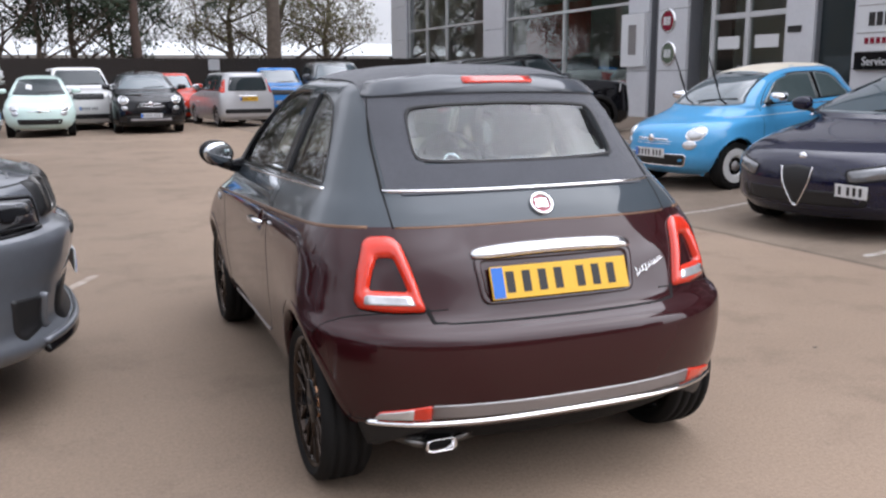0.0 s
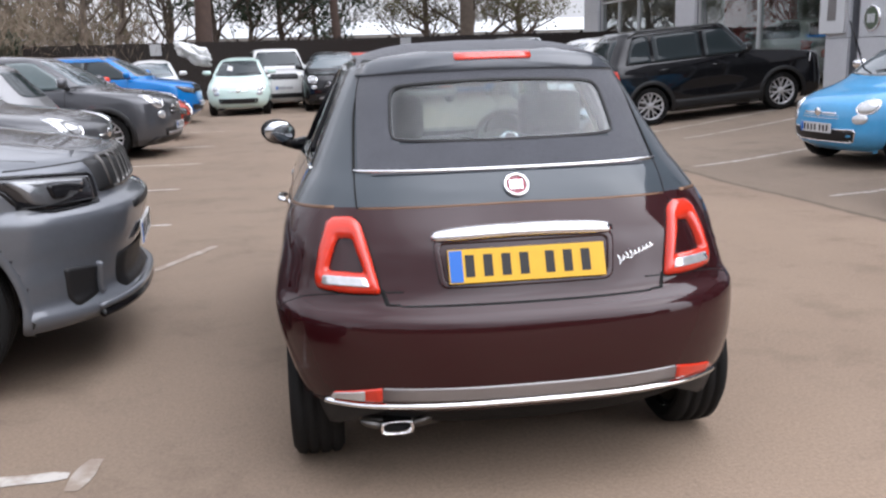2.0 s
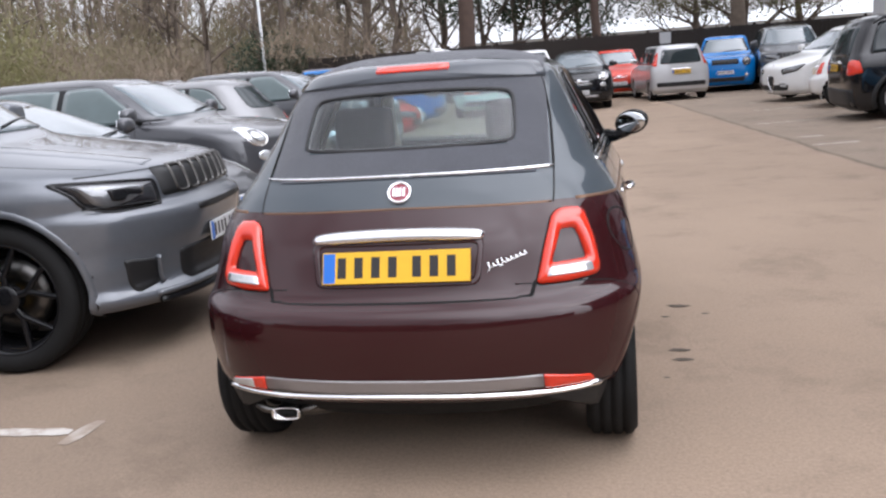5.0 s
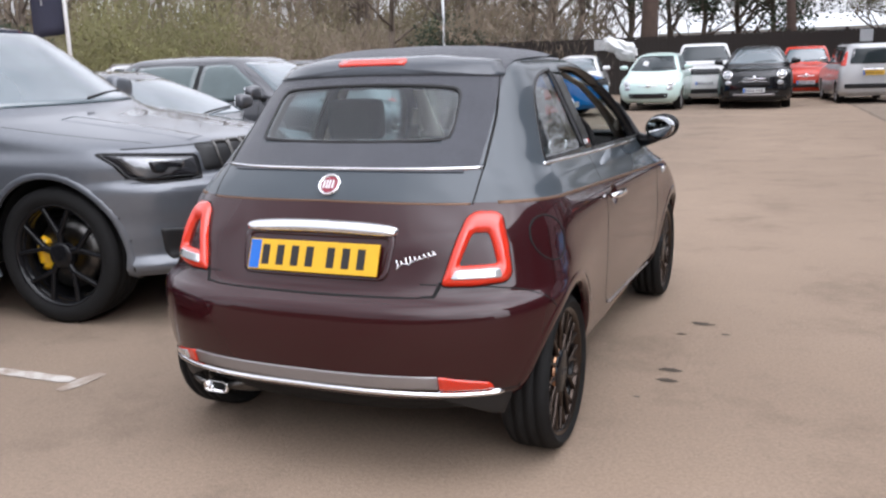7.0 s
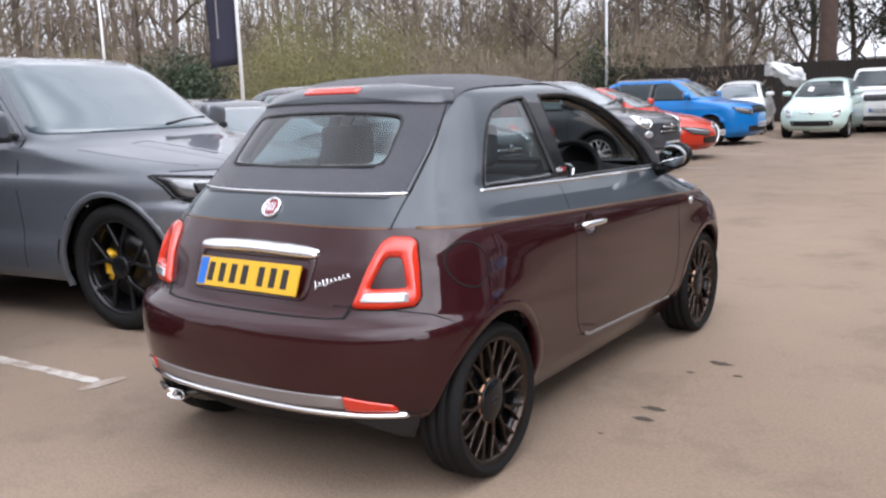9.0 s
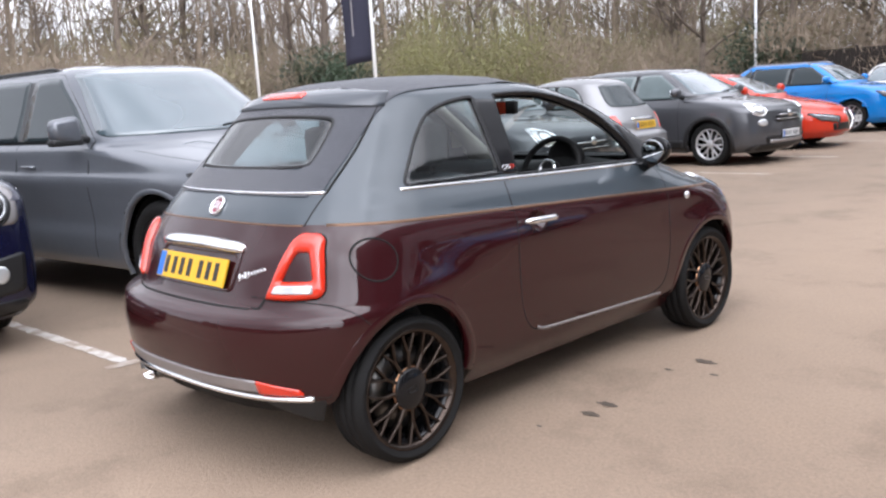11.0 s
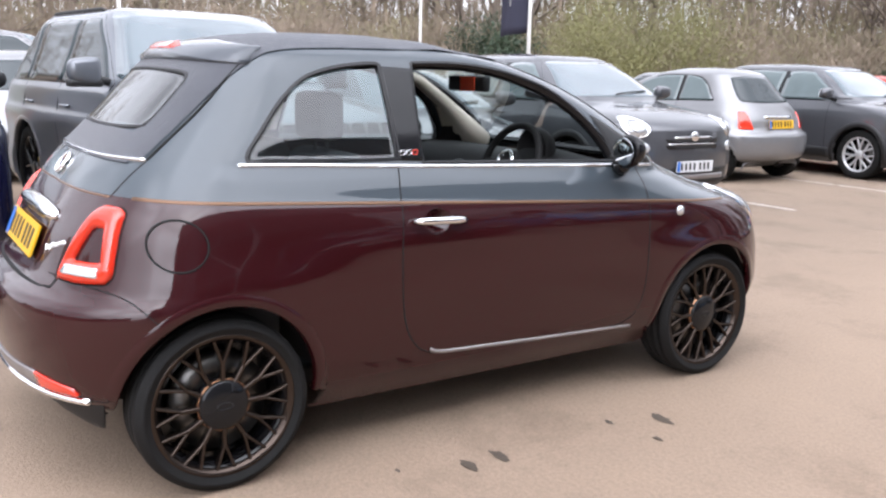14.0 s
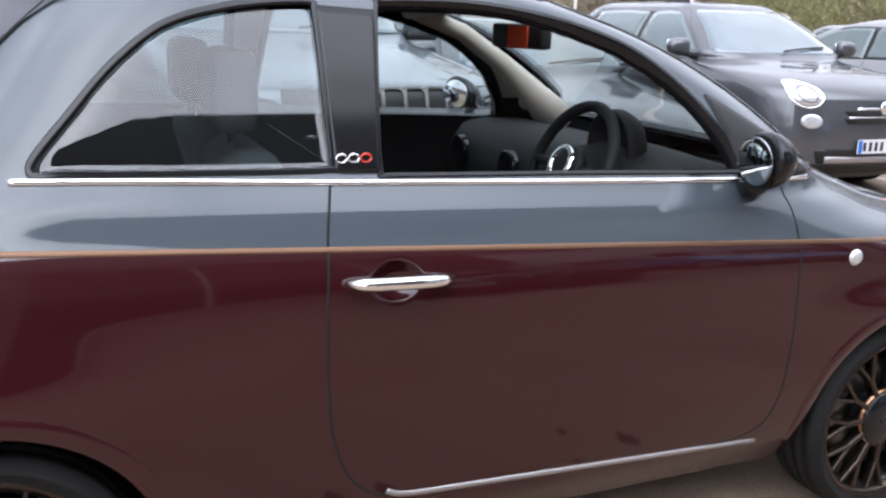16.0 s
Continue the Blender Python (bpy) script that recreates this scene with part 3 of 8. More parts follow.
def tarmac_material():
    m = bpy.data.materials.new("worn_buff_tarmac")
    m.use_nodes = True
    nt = m.node_tree
    b = nt.nodes["Principled BSDF"]
    tc = nt.nodes.new("ShaderNodeTexCoord")

    def noise_node(scale, detail, rough=0.6):
        n = nt.nodes.new("ShaderNodeTexNoise")
        n.inputs["Scale"].default_value, n.inputs["Detail"].default_value, n.inputs["Roughness"].default_value = scale, detail, rough
        nt.links.new(tc.outputs["Object"], n.inputs["Vector"])
        return n

    def ramp(src, stops):
        r = nt.nodes.new("ShaderNodeValToRGB")
        r.color_ramp.elements[0].position, r.color_ramp.elements[0].color = stops[0][0], (*stops[0][1], 1)
        r.color_ramp.elements[1].position, r.color_ramp.elements[1].color = stops[-1][0], (*stops[-1][1], 1)
        for p, c in stops[1:-1]:
            e = r.color_ramp.elements.new(p)
            e.color = (*c, 1)
        nt.links.new(src.outputs["Fac"], r.inputs["Fac"])
        return r

    def mixed(kind, fac, a, c):
        x = nt.nodes.new("ShaderNodeMix")
        x.data_type, x.blend_type = "RGBA", kind
        x.inputs["Factor"].default_value = fac
        nt.links.new(a, x.inputs["A"])
        nt.links.new(c, x.inputs["B"])
        return x.outputs["Result"]

    big = ramp(noise_node(0.25, 5), [(0.35, (0.236, 0.175, 0.128)), (0.65, (0.294, 0.220, 0.162))])
    stains = ramp(noise_node(1.3, 8, 0.7), [(0.32, (0.70, 0.69, 0.68)), (0.48, (1, 1, 1)), (0.75, (1.06, 1.05, 1.03))])
    fine = ramp(noise_node(60, 6, 0.7), [(0.30, (0.72, 0.72, 0.72)), (0.55, (1, 1, 1)), (0.8, (1.2, 1.2, 1.2))])
    chips = nt.nodes.new("ShaderNodeTexVoronoi")
    chips.inputs["Scale"].default_value = 130
    nt.links.new(tc.outputs["Object"], chips.inputs["Vector"])
    cr = nt.nodes.new("ShaderNodeValToRGB")
    cr.color_ramp.elements[0].color, cr.color_ramp.elements[1].color = (1.15, 1.13, 1.1, 1), (0.85, 0.85, 0.85, 1)
    nt.links.new(chips.outputs["Distance"], cr.inputs["Fac"])
    c1 = mixed("MULTIPLY", 0.8, big.outputs[0], stains.outputs[0])
    c2 = mixed("MULTIPLY", 0.8, c1, fine.outputs[0])
    c3 = mixed("MULTIPLY", 0.5, c2, cr.outputs[0])
    # the older, greyer surface of the bays past the seam
    sx = nt.nodes.new("ShaderNodeSeparateXYZ")
    nt.links.new(tc.outputs["Object"], sx.inputs[0])
    wob = nt.nodes.new("ShaderNodeMath")
    wob.operation = "MULTIPLY_ADD"
    wob.inputs[1].default_value, wob.inputs[2].default_value = 0.25, -4.35
    nt.links.new(noise_node(0.8, 4).outputs["Fac"], wob.inputs[0])
    tot = nt.nodes.new("ShaderNodeMath")
    slant = nt.nodes.new("ShaderNodeMath")
    slant.operation = "MULTIPLY_ADD"
    slant.inputs[1].default_value = 0.085
    nt.links.new(sx.outputs["Y"], slant.inputs[0])
    nt.links.new(sx.outputs["X"], slant.inputs[2])
    nt.links.new(slant.outputs[0], tot.inputs[0])
    nt.links.new(wob.outputs[0], tot.inputs[1])
    gap = nt.nodes.new("ShaderNodeMath")
    gap.operation = "ABSOLUTE"
    nt.links.new(tot.outputs[0], gap.inputs[0])
    seam = nt.nodes.new("ShaderNodeMapRange")
    seam.inputs["From Min"].default_value, seam.inputs["From Max"].default_value = 0.015, 0.06
    seam.inputs["To Min"].default_value, seam.inputs["To Max"].default_value = 0.55, 1.0
    nt.links.new(gap.outputs[0], seam.inputs["Value"])
    stp = nt.nodes.new("ShaderNodeMapRange")
    stp.inputs["From Min"].default_value, stp.inputs["From Max"].default_value = -0.04, 0.04
    nt.links.new(tot.outputs[0], stp.inputs["Value"])
    old = nt.nodes.new("ShaderNodeMix")
    old.data_type, old.blend_type = "RGBA", "MULTIPLY"
    old.inputs["B"].default_value = (0.84, 0.88, 0.92, 1)
    nt.links.new(stp.outputs[0], old.inputs["Factor"])
    nt.links.new(c3, old.inputs["A"])
    # darker towards the left bays: soft ground shade put into the colour
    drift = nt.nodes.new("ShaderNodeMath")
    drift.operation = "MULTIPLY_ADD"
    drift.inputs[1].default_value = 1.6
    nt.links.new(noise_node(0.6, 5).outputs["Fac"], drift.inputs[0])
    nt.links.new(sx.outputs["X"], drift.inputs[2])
    left_shade = nt.nodes.new("ShaderNodeMapRange")
    left_shade.inputs["From Min"].default_value, left_shade.inputs["From Max"].default_value = -0.6, 1.6
    left_shade.inputs["To Min"].default_value, left_shade.inputs["To Max"].default_value = 1.0, 0.0
    nt.links.new(drift.outputs[0], left_shade.inputs["Value"])
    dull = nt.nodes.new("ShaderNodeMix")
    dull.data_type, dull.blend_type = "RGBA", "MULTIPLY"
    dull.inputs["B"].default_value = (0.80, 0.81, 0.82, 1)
    nt.links.new(left_shade.outputs[0], dull.inputs["Factor"])
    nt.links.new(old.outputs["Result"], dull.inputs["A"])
    joint = nt.nodes.new("ShaderNodeMix")
    joint.data_type, joint.blend_type = "RGBA", "MULTIPLY"
    joint.inputs["Factor"].default_value = 1.0
    nt.links.new(dull.outputs["Result"], joint.inputs["A"])
    nt.links.new(seam.outputs[0], joint.inputs["B"])
    nt.links.new(joint.outputs["Result"], b.inputs["Base Color"])
    b.inputs["Roughness"].default_value = 0.85
    b.inputs["Specular IOR Level"].default_value = 0.3
    bp = nt.nodes.new("ShaderNodeBump")
    bp.inputs["Strength"].default_value, bp.inputs["Distance"].default_value = 0.35, 0.006
    nt.links.new(chips.outputs["Distance"], bp.inputs["Height"])
    nt.links.new(bp.outputs[0], b.inputs["Normal"])
    return m


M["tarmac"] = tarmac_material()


def worn_paint(name, color, lo, hi):
    """Road paint rubbed through to the tarmac in patches."""
    m = material(name, color, rough=0.85)
    nt = m.node_tree
    tc = nt.nodes.new("ShaderNodeTexCoord")
    n = nt.nodes.new("ShaderNodeTexNoise")
    n.inputs["Scale"].default_value, n.inputs["Detail"].default_value, n.inputs["Roughness"].default_value = 7.0, 10.0, 0.72
    nt.links.new(tc.outputs["Object"], n.inputs["Vector"])
    r = nt.nodes.new("ShaderNodeValToRGB")
    r.color_ramp.elements[0].position, r.color_ramp.elements[0].color = lo, (0.25, 0.20, 0.16, 1)
    r.color_ramp.elements[1].position, r.color_ramp.elements[1].color = hi, (*color, 1)
    nt.links.new(n.outputs["Fac"], r.inputs["Fac"])
    nt.links.new(r.outputs[0], nt.nodes["Principled BSDF"].inputs["Base Color"])
    return m


M["line"] = worn_paint("worn_white_road_paint", (0.45, 0.42, 0.385), 0.39, 0.58)
M["line_faint"] = worn_paint("faded_road_paint", (0.38, 0.34, 0.30), 0.45, 0.68)


def build_ground():
    bm = bmesh.new()
    xs = [-900, -300, -120, -60, -30, -15, -6, 0, 4.7, 5.5, 7, 8.5, 10.5, 14.7, 25, 40, 120, 400, 900]
    ys = [-900, -300, -100, -40, -15, -5, 0, 5, 8.5, 9.2, 9.9, 10.6, 11.3, 12, 20, 30, 60, 120, 400, 900]
    grid = [[bm.verts.new((x, y, ground_height(x, y))) for y in ys] for x in xs]
    for i in range(len(xs) - 1):
        for j in range(len(ys) - 1):
            bm.faces.new((grid[i][j], grid[i + 1][j], grid[i + 1][j + 1], grid[i][j + 1]))
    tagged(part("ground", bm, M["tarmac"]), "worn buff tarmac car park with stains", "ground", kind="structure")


def bay_line(x0, y0, x1, y1, w=0.09, mat="line", ragged=0.3):
    """A worn painted line with broken edges, 4 mm over the ground."""
    bm = bmesh.new()
    d = Vector((x1 - x0, y1 - y0))
    n = max(4, int(d.length / 0.06))
    s = Vector((-d.y, d.x)).normalized()
    prev = None
    for i in range(n + 1):
        c = Vector((x0, y0)) + d * i / n
        a, b = (w / 2 * (1 - ragged * random.random()) for _ in range(2))
        if i in (0, n):
            a, b = a * 0.6, b * 0.6
        p, q = c + s * a, c - s * b
        row = (bm.verts.new((p.x, p.y, ground_height(p.x, p.y) + 0.004)), bm.verts.new((q.x, q.y, ground_height(q.x, q.y) + 0.004)))
        if prev:
            bm.faces.new((prev[0], row[0], row[1], prev[1]))
        prev = row
    tagged(part("bay_line", bm, M[mat]), "worn white parking bay line on tarmac", "road marking", "bay lines", kind="structure")


build_ground()
# left bays, right bays
bay_line(-6.6, -0.22, -1.612, -0.07)
bay_line(-1.575, -0.20, -1.54, 0.05, 0.09, "line_faint")
for y, x1 in ((-2.7, -1.7), (4.93, -2.0), (7.26, -2.26), (9.8, -2.3), (12.4, -2.4), (15.6, -2.4)):
    bay_line(-6.6, y, x1, y + 0.05)
for x0, y0, x1, y1 in ((4.27, 2.22, 9.0, 3.3), (4.2, 4.62, 9.2, 5.75), (3.87, 7.07, 6.6, 8.3), (5.13, 10.25, 8.6, 11.6), (4.74, 11.4, 9.2, 13.1), (3.3, 13.4, 5.4, 14.2), (3.83, 16.9, 6.2, 17.6), (4.1, 19.6, 8.0, 20.6)):
    bay_line(x0, y0, x1, y1)
for x0, y0, x1, y1 in ((3.49, 9.62, 4.14, 9.78), (3.47, 10.78, 3.89, 10.83)):
    bay_line(x0, y0, x1, y1, 0.10)
bay_line(-1.5, 3.9, -1.85, 3.15, 0.08, "line_faint")



# ---- other cars ----
def hero_flare(y, z):
    """Fender shoulders over the wheels, and a waist crease that falls towards the nose."""
    low = min(max((z - 0.19) / 0.15, 0.0), 1.0)
    rear = 0.033 * math.exp(-(((y + 0.06) / 0.40) ** 2)) / (1 + math.exp((z - 0.735) / 0.030))
    front = 0.027 * math.exp(-(((y - 2.30) / 0.38) ** 2)) / (1 + math.exp((z - 0.69) / 0.030))
    crease = 0.0
    for zc, amount in ((0.905, 0.010), (1.005, 0.007)):
        crease += amount / (1 + math.exp((z - zc + 0.053 * (y - 0.8)) / 0.010)) * math.exp(-(((z - zc + 0.06) / 0.16) ** 2))
    hollow = 0.008 * bump_at(y, z, 1.15, 0.42, 0.62, 0.12)
    return low * (rear + front) + crease - hollow


HERO = {
    "flare": hero_flare,
    "curves": {
        "W": [(0.19, 0.69), (0.30, 0.758), (0.45, 0.789), (0.60, 0.797), (0.75, 0.792), (0.85, 0.778), (0.93, 0.752), (1.0, 0.718), (1.05, 0.690), (1.12, 0.660), (1.2, 0.622), (1.3, 0.575), (1.37, 0.540), (1.412, 0.512), (1.446, 0.45), (1.475, 0.36), (1.492, 0.24), (1.500, 0.06)],
        "F": [(0.19, 2.78), (0.28, 2.93), (0.42, 2.98), (0.56, 2.972), (0.66, 2.952), (0.74, 2.91), (0.79, 2.845), (0.84, 2.72), (0.89, 2.53), (0.93, 2.42), (0.97, 2.31), (1.0, 2.22), (1.1, 2.065), (1.2, 1.915), (1.3, 1.73), (1.36, 1.58), (1.40, 1.455), (1.435, 1.305), (1.463, 1.14), (1.486, 0.96), (1.500, 0.74)],
        "R": [(0.19, -0.22), (0.25, -0.36), (0.29, -0.47), (0.325, -0.535), (0.36, -0.558), (0.42, -0.575), (0.52, -0.582), (0.60, -0.575), (0.630, -0.566), (0.648, -0.545), (0.662, -0.502), (0.68, -0.484), (0.72, -0.464), (0.83, -0.42), (0.95, -0.345), (1.015, -0.298), (1.07, -0.248), (1.2, -0.125), (1.3, -0.035), (1.37, 0.030), (1.41, 0.068), (1.432, 0.105), (1.455, 0.17), (1.476, 0.27), (1.491, 0.40), (1.500, 0.57)],
        "Lf": [(0.19, 0.50), (0.45, 0.55), (0.7, 0.62), (0.85, 0.75), (0.95, 0.72), (1.02, 0.42), (1.3, 0.34), (1.44, 0.34), (1.500, 0.05)],
        "Lr": [(0.19, 0.42), (0.45, 0.50), (0.7, 0.50), (0.95, 0.50), (1.1, 0.52), (1.3, 0.45), (1.44, 0.35), (1.500, 0.05)],
        "nf": [(0.19, 2.3), (0.7, 2.3), (0.95, 2.4), (1.1, 2.8), (1.500, 2.4)],
        "nr": [(0.19, 2.6), (0.7, 2.7), (1.1, 3.0), (1.3, 3.0), (1.500, 2.4)],
    },
}


def make_spec(L, wid, H, ro, wb, belt, hood, nose, cowl, ws, rr, wr=0.55, boxy=2.8, tail_in=0.08, front_boxy=None, sill=0.2, lf=0.55, lr=0.45):
    """Body curves from a few sizes: rear overhang, wheelbase, waist, bonnet and nose heights, cowl, screen top and roof end along the car."""
    w, fo = wid / 2, L - ro
    mid = (ws + rr) / 2
    fb = front_boxy or boxy
    return {
        "wb": wb, "H": H, "belt": belt, "w": w, "cowl": cowl, "ws": ws, "rr": rr, "fo": fo, "ro": ro, "hood": hood, "nose": nose,
        "curves": {
            "W": [(sill, w - 0.07), (sill + 0.12, w - 0.012), (0.5, w), (belt - 0.2, w - 0.004), (belt, w - 0.05), (belt + 0.06, w - 0.085), (H - 0.12, wr + 0.03), (H - 0.06, wr - 0.05), (H - 0.02, wr * 0.62), (H, 0.08)],
            "F": [(sill, fo - 0.14), (sill + 0.12, fo - 0.015), (0.5, fo), (nose - 0.08, fo - 0.03), (nose, fo - 0.10), (nose + (hood - nose) * 0.45, fo - 0.10 - (fo - 0.1 - cowl) * 0.28), (hood, cowl), (hood + 0.05, cowl - 0.10), (H - 0.10, ws + 0.06), (H - 0.04, ws - 0.12), (H, mid + 0.2)],
            "R": [(sill, -ro + 0.14), (sill + 0.12, -ro + 0.02), (0.5, -ro), (belt - 0.15, -ro + 0.02), (belt, -ro + tail_in), (H - 0.10, rr - 0.06), (H - 0.04, rr + 0.12), (H, mid - 0.2)],
            "Lf": [(sill, lf * 0.9), (nose, lf), (hood - 0.03, lf * 1.2), (hood + 0.05, 0.35), (H - 0.1, 0.25), (H, 0.05)],
            "Lr": [(sill, lr * 0.9), (belt, lr), (H - 0.1, 0.35), (H, 0.05)],
            "nf": [(sill, fb), (nose, fb), (hood, fb), (hood + 0.1, 3.0), (H, 2.4)],
            "nr": [(sill, boxy), (belt, boxy), (H, 2.6)],
        },
    }


def arch_flare(wb, zc, amount):
    return lambda y, z: amount * (bump_at(y, z, 0.0, zc, 0.42, 0.24) + bump_at(y, z, wb, zc, 0.42, 0.24)) - 0.5 * amount * bump_at(y, z, wb / 2, zc, 0.6, 0.14)


SPEC = {
    "city": make_spec(3.57, 1.627, 1.488, 0.57, 2.30, 0.97, 0.97, 0.76, 2.10, 1.42, -0.02, 0.52, 2.5, 0.16, 2.2),
    "crossover": make_spec(4.26, 1.796, 1.60, 0.78, 2.57, 1.04, 1.08, 0.90, 2.45, 1.62, -0.20, 0.56, 2.7, 0.10, 2.4),
    "boxy": make_spec(4.24, 1.805, 1.73, 0.80, 2.57, 1.10, 1.16, 1.0, 2.25, 1.62, -0.40, 0.64, 4.0, 0.06, 4.0, lf=0.35, lr=0.3),
    "large": make_spec(4.82, 1.94, 1.83, 0.97, 2.915, 1.15, 1.20, 1.02, 2.70, 1.80, -0.35, 0.66, 3.4, 0.08, 2.5, sill=0.24, lf=0.85),
    "saloon": make_spec(4.64, 1.86, 1.44, 0.98, 2.82, 0.96, 0.98, 0.73, 2.45, 1.45, 0.15, 0.54, 2.6, 0.02, 2.3, lf=0.75),
    "panda": make_spec(3.65, 1.64, 1.56, 0.60, 2.30, 1.00, 1.02, 0.80, 2.05, 1.45, -0.38, 0.58, 3.6, 0.04, 3.0, lf=0.4, lr=0.28),
    "hatch": make_spec(4.35, 1.80, 1.46, 0.80, 2.63, 0.97, 0.97, 0.66, 2.35, 1.40, -0.05, 0.54, 2.5, 0.12, 2.3, lf=0.7),
}


# the small cars share the subject's body shell
SPEC["city"] = dict(SPEC["city"], H=1.5, belt=0.97, w=0.812, cowl=2.10, ws=1.42, rr=0.10, fo=2.98, ro=0.582, hood=0.985, nose=0.775, curves=HERO["curves"], flare=hero_flare)
CITY_QUARTER = loop([(0.165, 1.078), (0.235, 1.165), (0.31, 1.25), (0.40, 1.322), (0.50, 1.358), (0.60, 1.372), (0.70, 1.374), (0.70, 1.2), (0.70, 1.062), (0.64, 1.058), (0.4, 1.060), (0.2, 1.068)], 60)
CITY_DOOR = loop([(0.76, 1.052), (0.765, 1.2), (0.775, 1.368), (0.82, 1.378), (1.045, 1.378), (1.205, 1.358), (1.349, 1.325), (1.466, 1.282), (1.58, 1.198), (1.69, 1.10), (1.76, 1.03), (1.72, 1.022), (1.3, 1.034), (0.80, 1.046)], 70)
CITY_BOTH = loop([(0.12, 1.064), (0.19, 1.155), (0.30, 1.28), (0.44, 1.365), (0.614, 1.392), (0.886, 1.398), (1.114, 1.392), (1.335, 1.356), (1.525, 1.285), (1.70, 1.165), (1.80, 1.06), (1.83, 1.012), (1.78, 1.004), (1.3, 1.020), (0.7, 1.040), (0.3, 1.052)], 80)
CITY_SCREEN = loop([(-0.60, 1.03), (-0.575, 1.1), (-0.53, 1.2), (-0.47, 1.33), (-0.43, 1.385), (-0.2, 1.40), (0, 1.403), (0.2, 1.40), (0.43, 1.385), (0.47, 1.33), (0.53, 1.2), (0.575, 1.1), (0.60, 1.03), (0.4, 1.012), (0, 1.002), (-0.4, 1.012)], 60)
CITY_TAIL = loop([(-0.50, 1.08), (-0.47, 1.2), (-0.42, 1.32), (-0.36, 1.37), (0, 1.385), (0.36, 1.37), (0.42, 1.32), (0.47, 1.2), (0.50, 1.08), (0.40, 1.05), (0, 1.04), (-0.40, 1.05)], 60)


SPEC["large"]["curves"]["F"] = [(0.24, 3.64), (0.30, 3.80), (0.34, 3.83), (0.42, 3.775), (0.55, 3.80), (0.68, 3.84), (0.76, 3.85), (0.80, 3.835), (0.835, 3.775), (0.90, 3.765), (0.995, 3.735), (1.03, 3.67), (1.09, 3.35), (1.15, 2.98), (1.20, 2.68), (1.25, 2.56), (1.52, 2.12), (1.70, 1.82), (1.76, 1.66), (1.805, 1.36), (1.83, 0.95)]
SPEC["large"]["curves"]["W"] = [(0.24, 0.90), (0.36, 0.958), (0.50, 0.966), (0.62, 0.952), (0.80, 0.960), (0.92, 0.972), (0.96, 0.966), (1.0, 0.946), (1.15, 0.930), (1.22, 0.892), (1.47, 0.79), (1.70, 0.70), (1.76, 0.645), (1.80, 0.53), (1.82, 0.36), (1.83, 0.10)]
SPEC["large"]["curves"]["Lf"] = [(0.24, 0.765), (1.02, 0.85), (1.17, 1.02), (1.25, 0.72), (1.5, 0.52), (1.72, 0.36), (1.83, 0.05)]
SPEC["large"]["curves"]["nf"] = [(0.24, 2.5), (1.18, 2.5), (1.27, 2.3), (1.7, 2.3), (1.83, 2.3)]
for key, wr in (("boxy", 0.64), ("panda", 0.58)):
    # flat roofs with tight edges
    q = SPEC[key]
    h, c = q["H"], q["curves"]
    c["W"][-4:] = [(h - 0.12, wr + 0.03), (h - 0.05, wr - 0.005), (h - 0.018, wr - 0.09), (h, wr - 0.26)]
    c["F"][-3:] = [(h - 0.09, q["ws"] + 0.09), (h - 0.035, q["ws"] - 0.02), (h, q["ws"] - 0.30)]
    c["R"][-3:] = [(h - 0.09, q["rr"] - 0.10), (h - 0.035, q["rr"] - 0.02), (h, q["rr"] + 0.24)]
SPEC["large"]["flare"] = arch_flare(2.915, 0.62, 0.028)
SPEC["crossover"]["flare"] = arch_flare(2.57, 0.56, 0.022)
SPEC["boxy"]["flare"] = arch_flare(2.57, 0.58, 0.022)


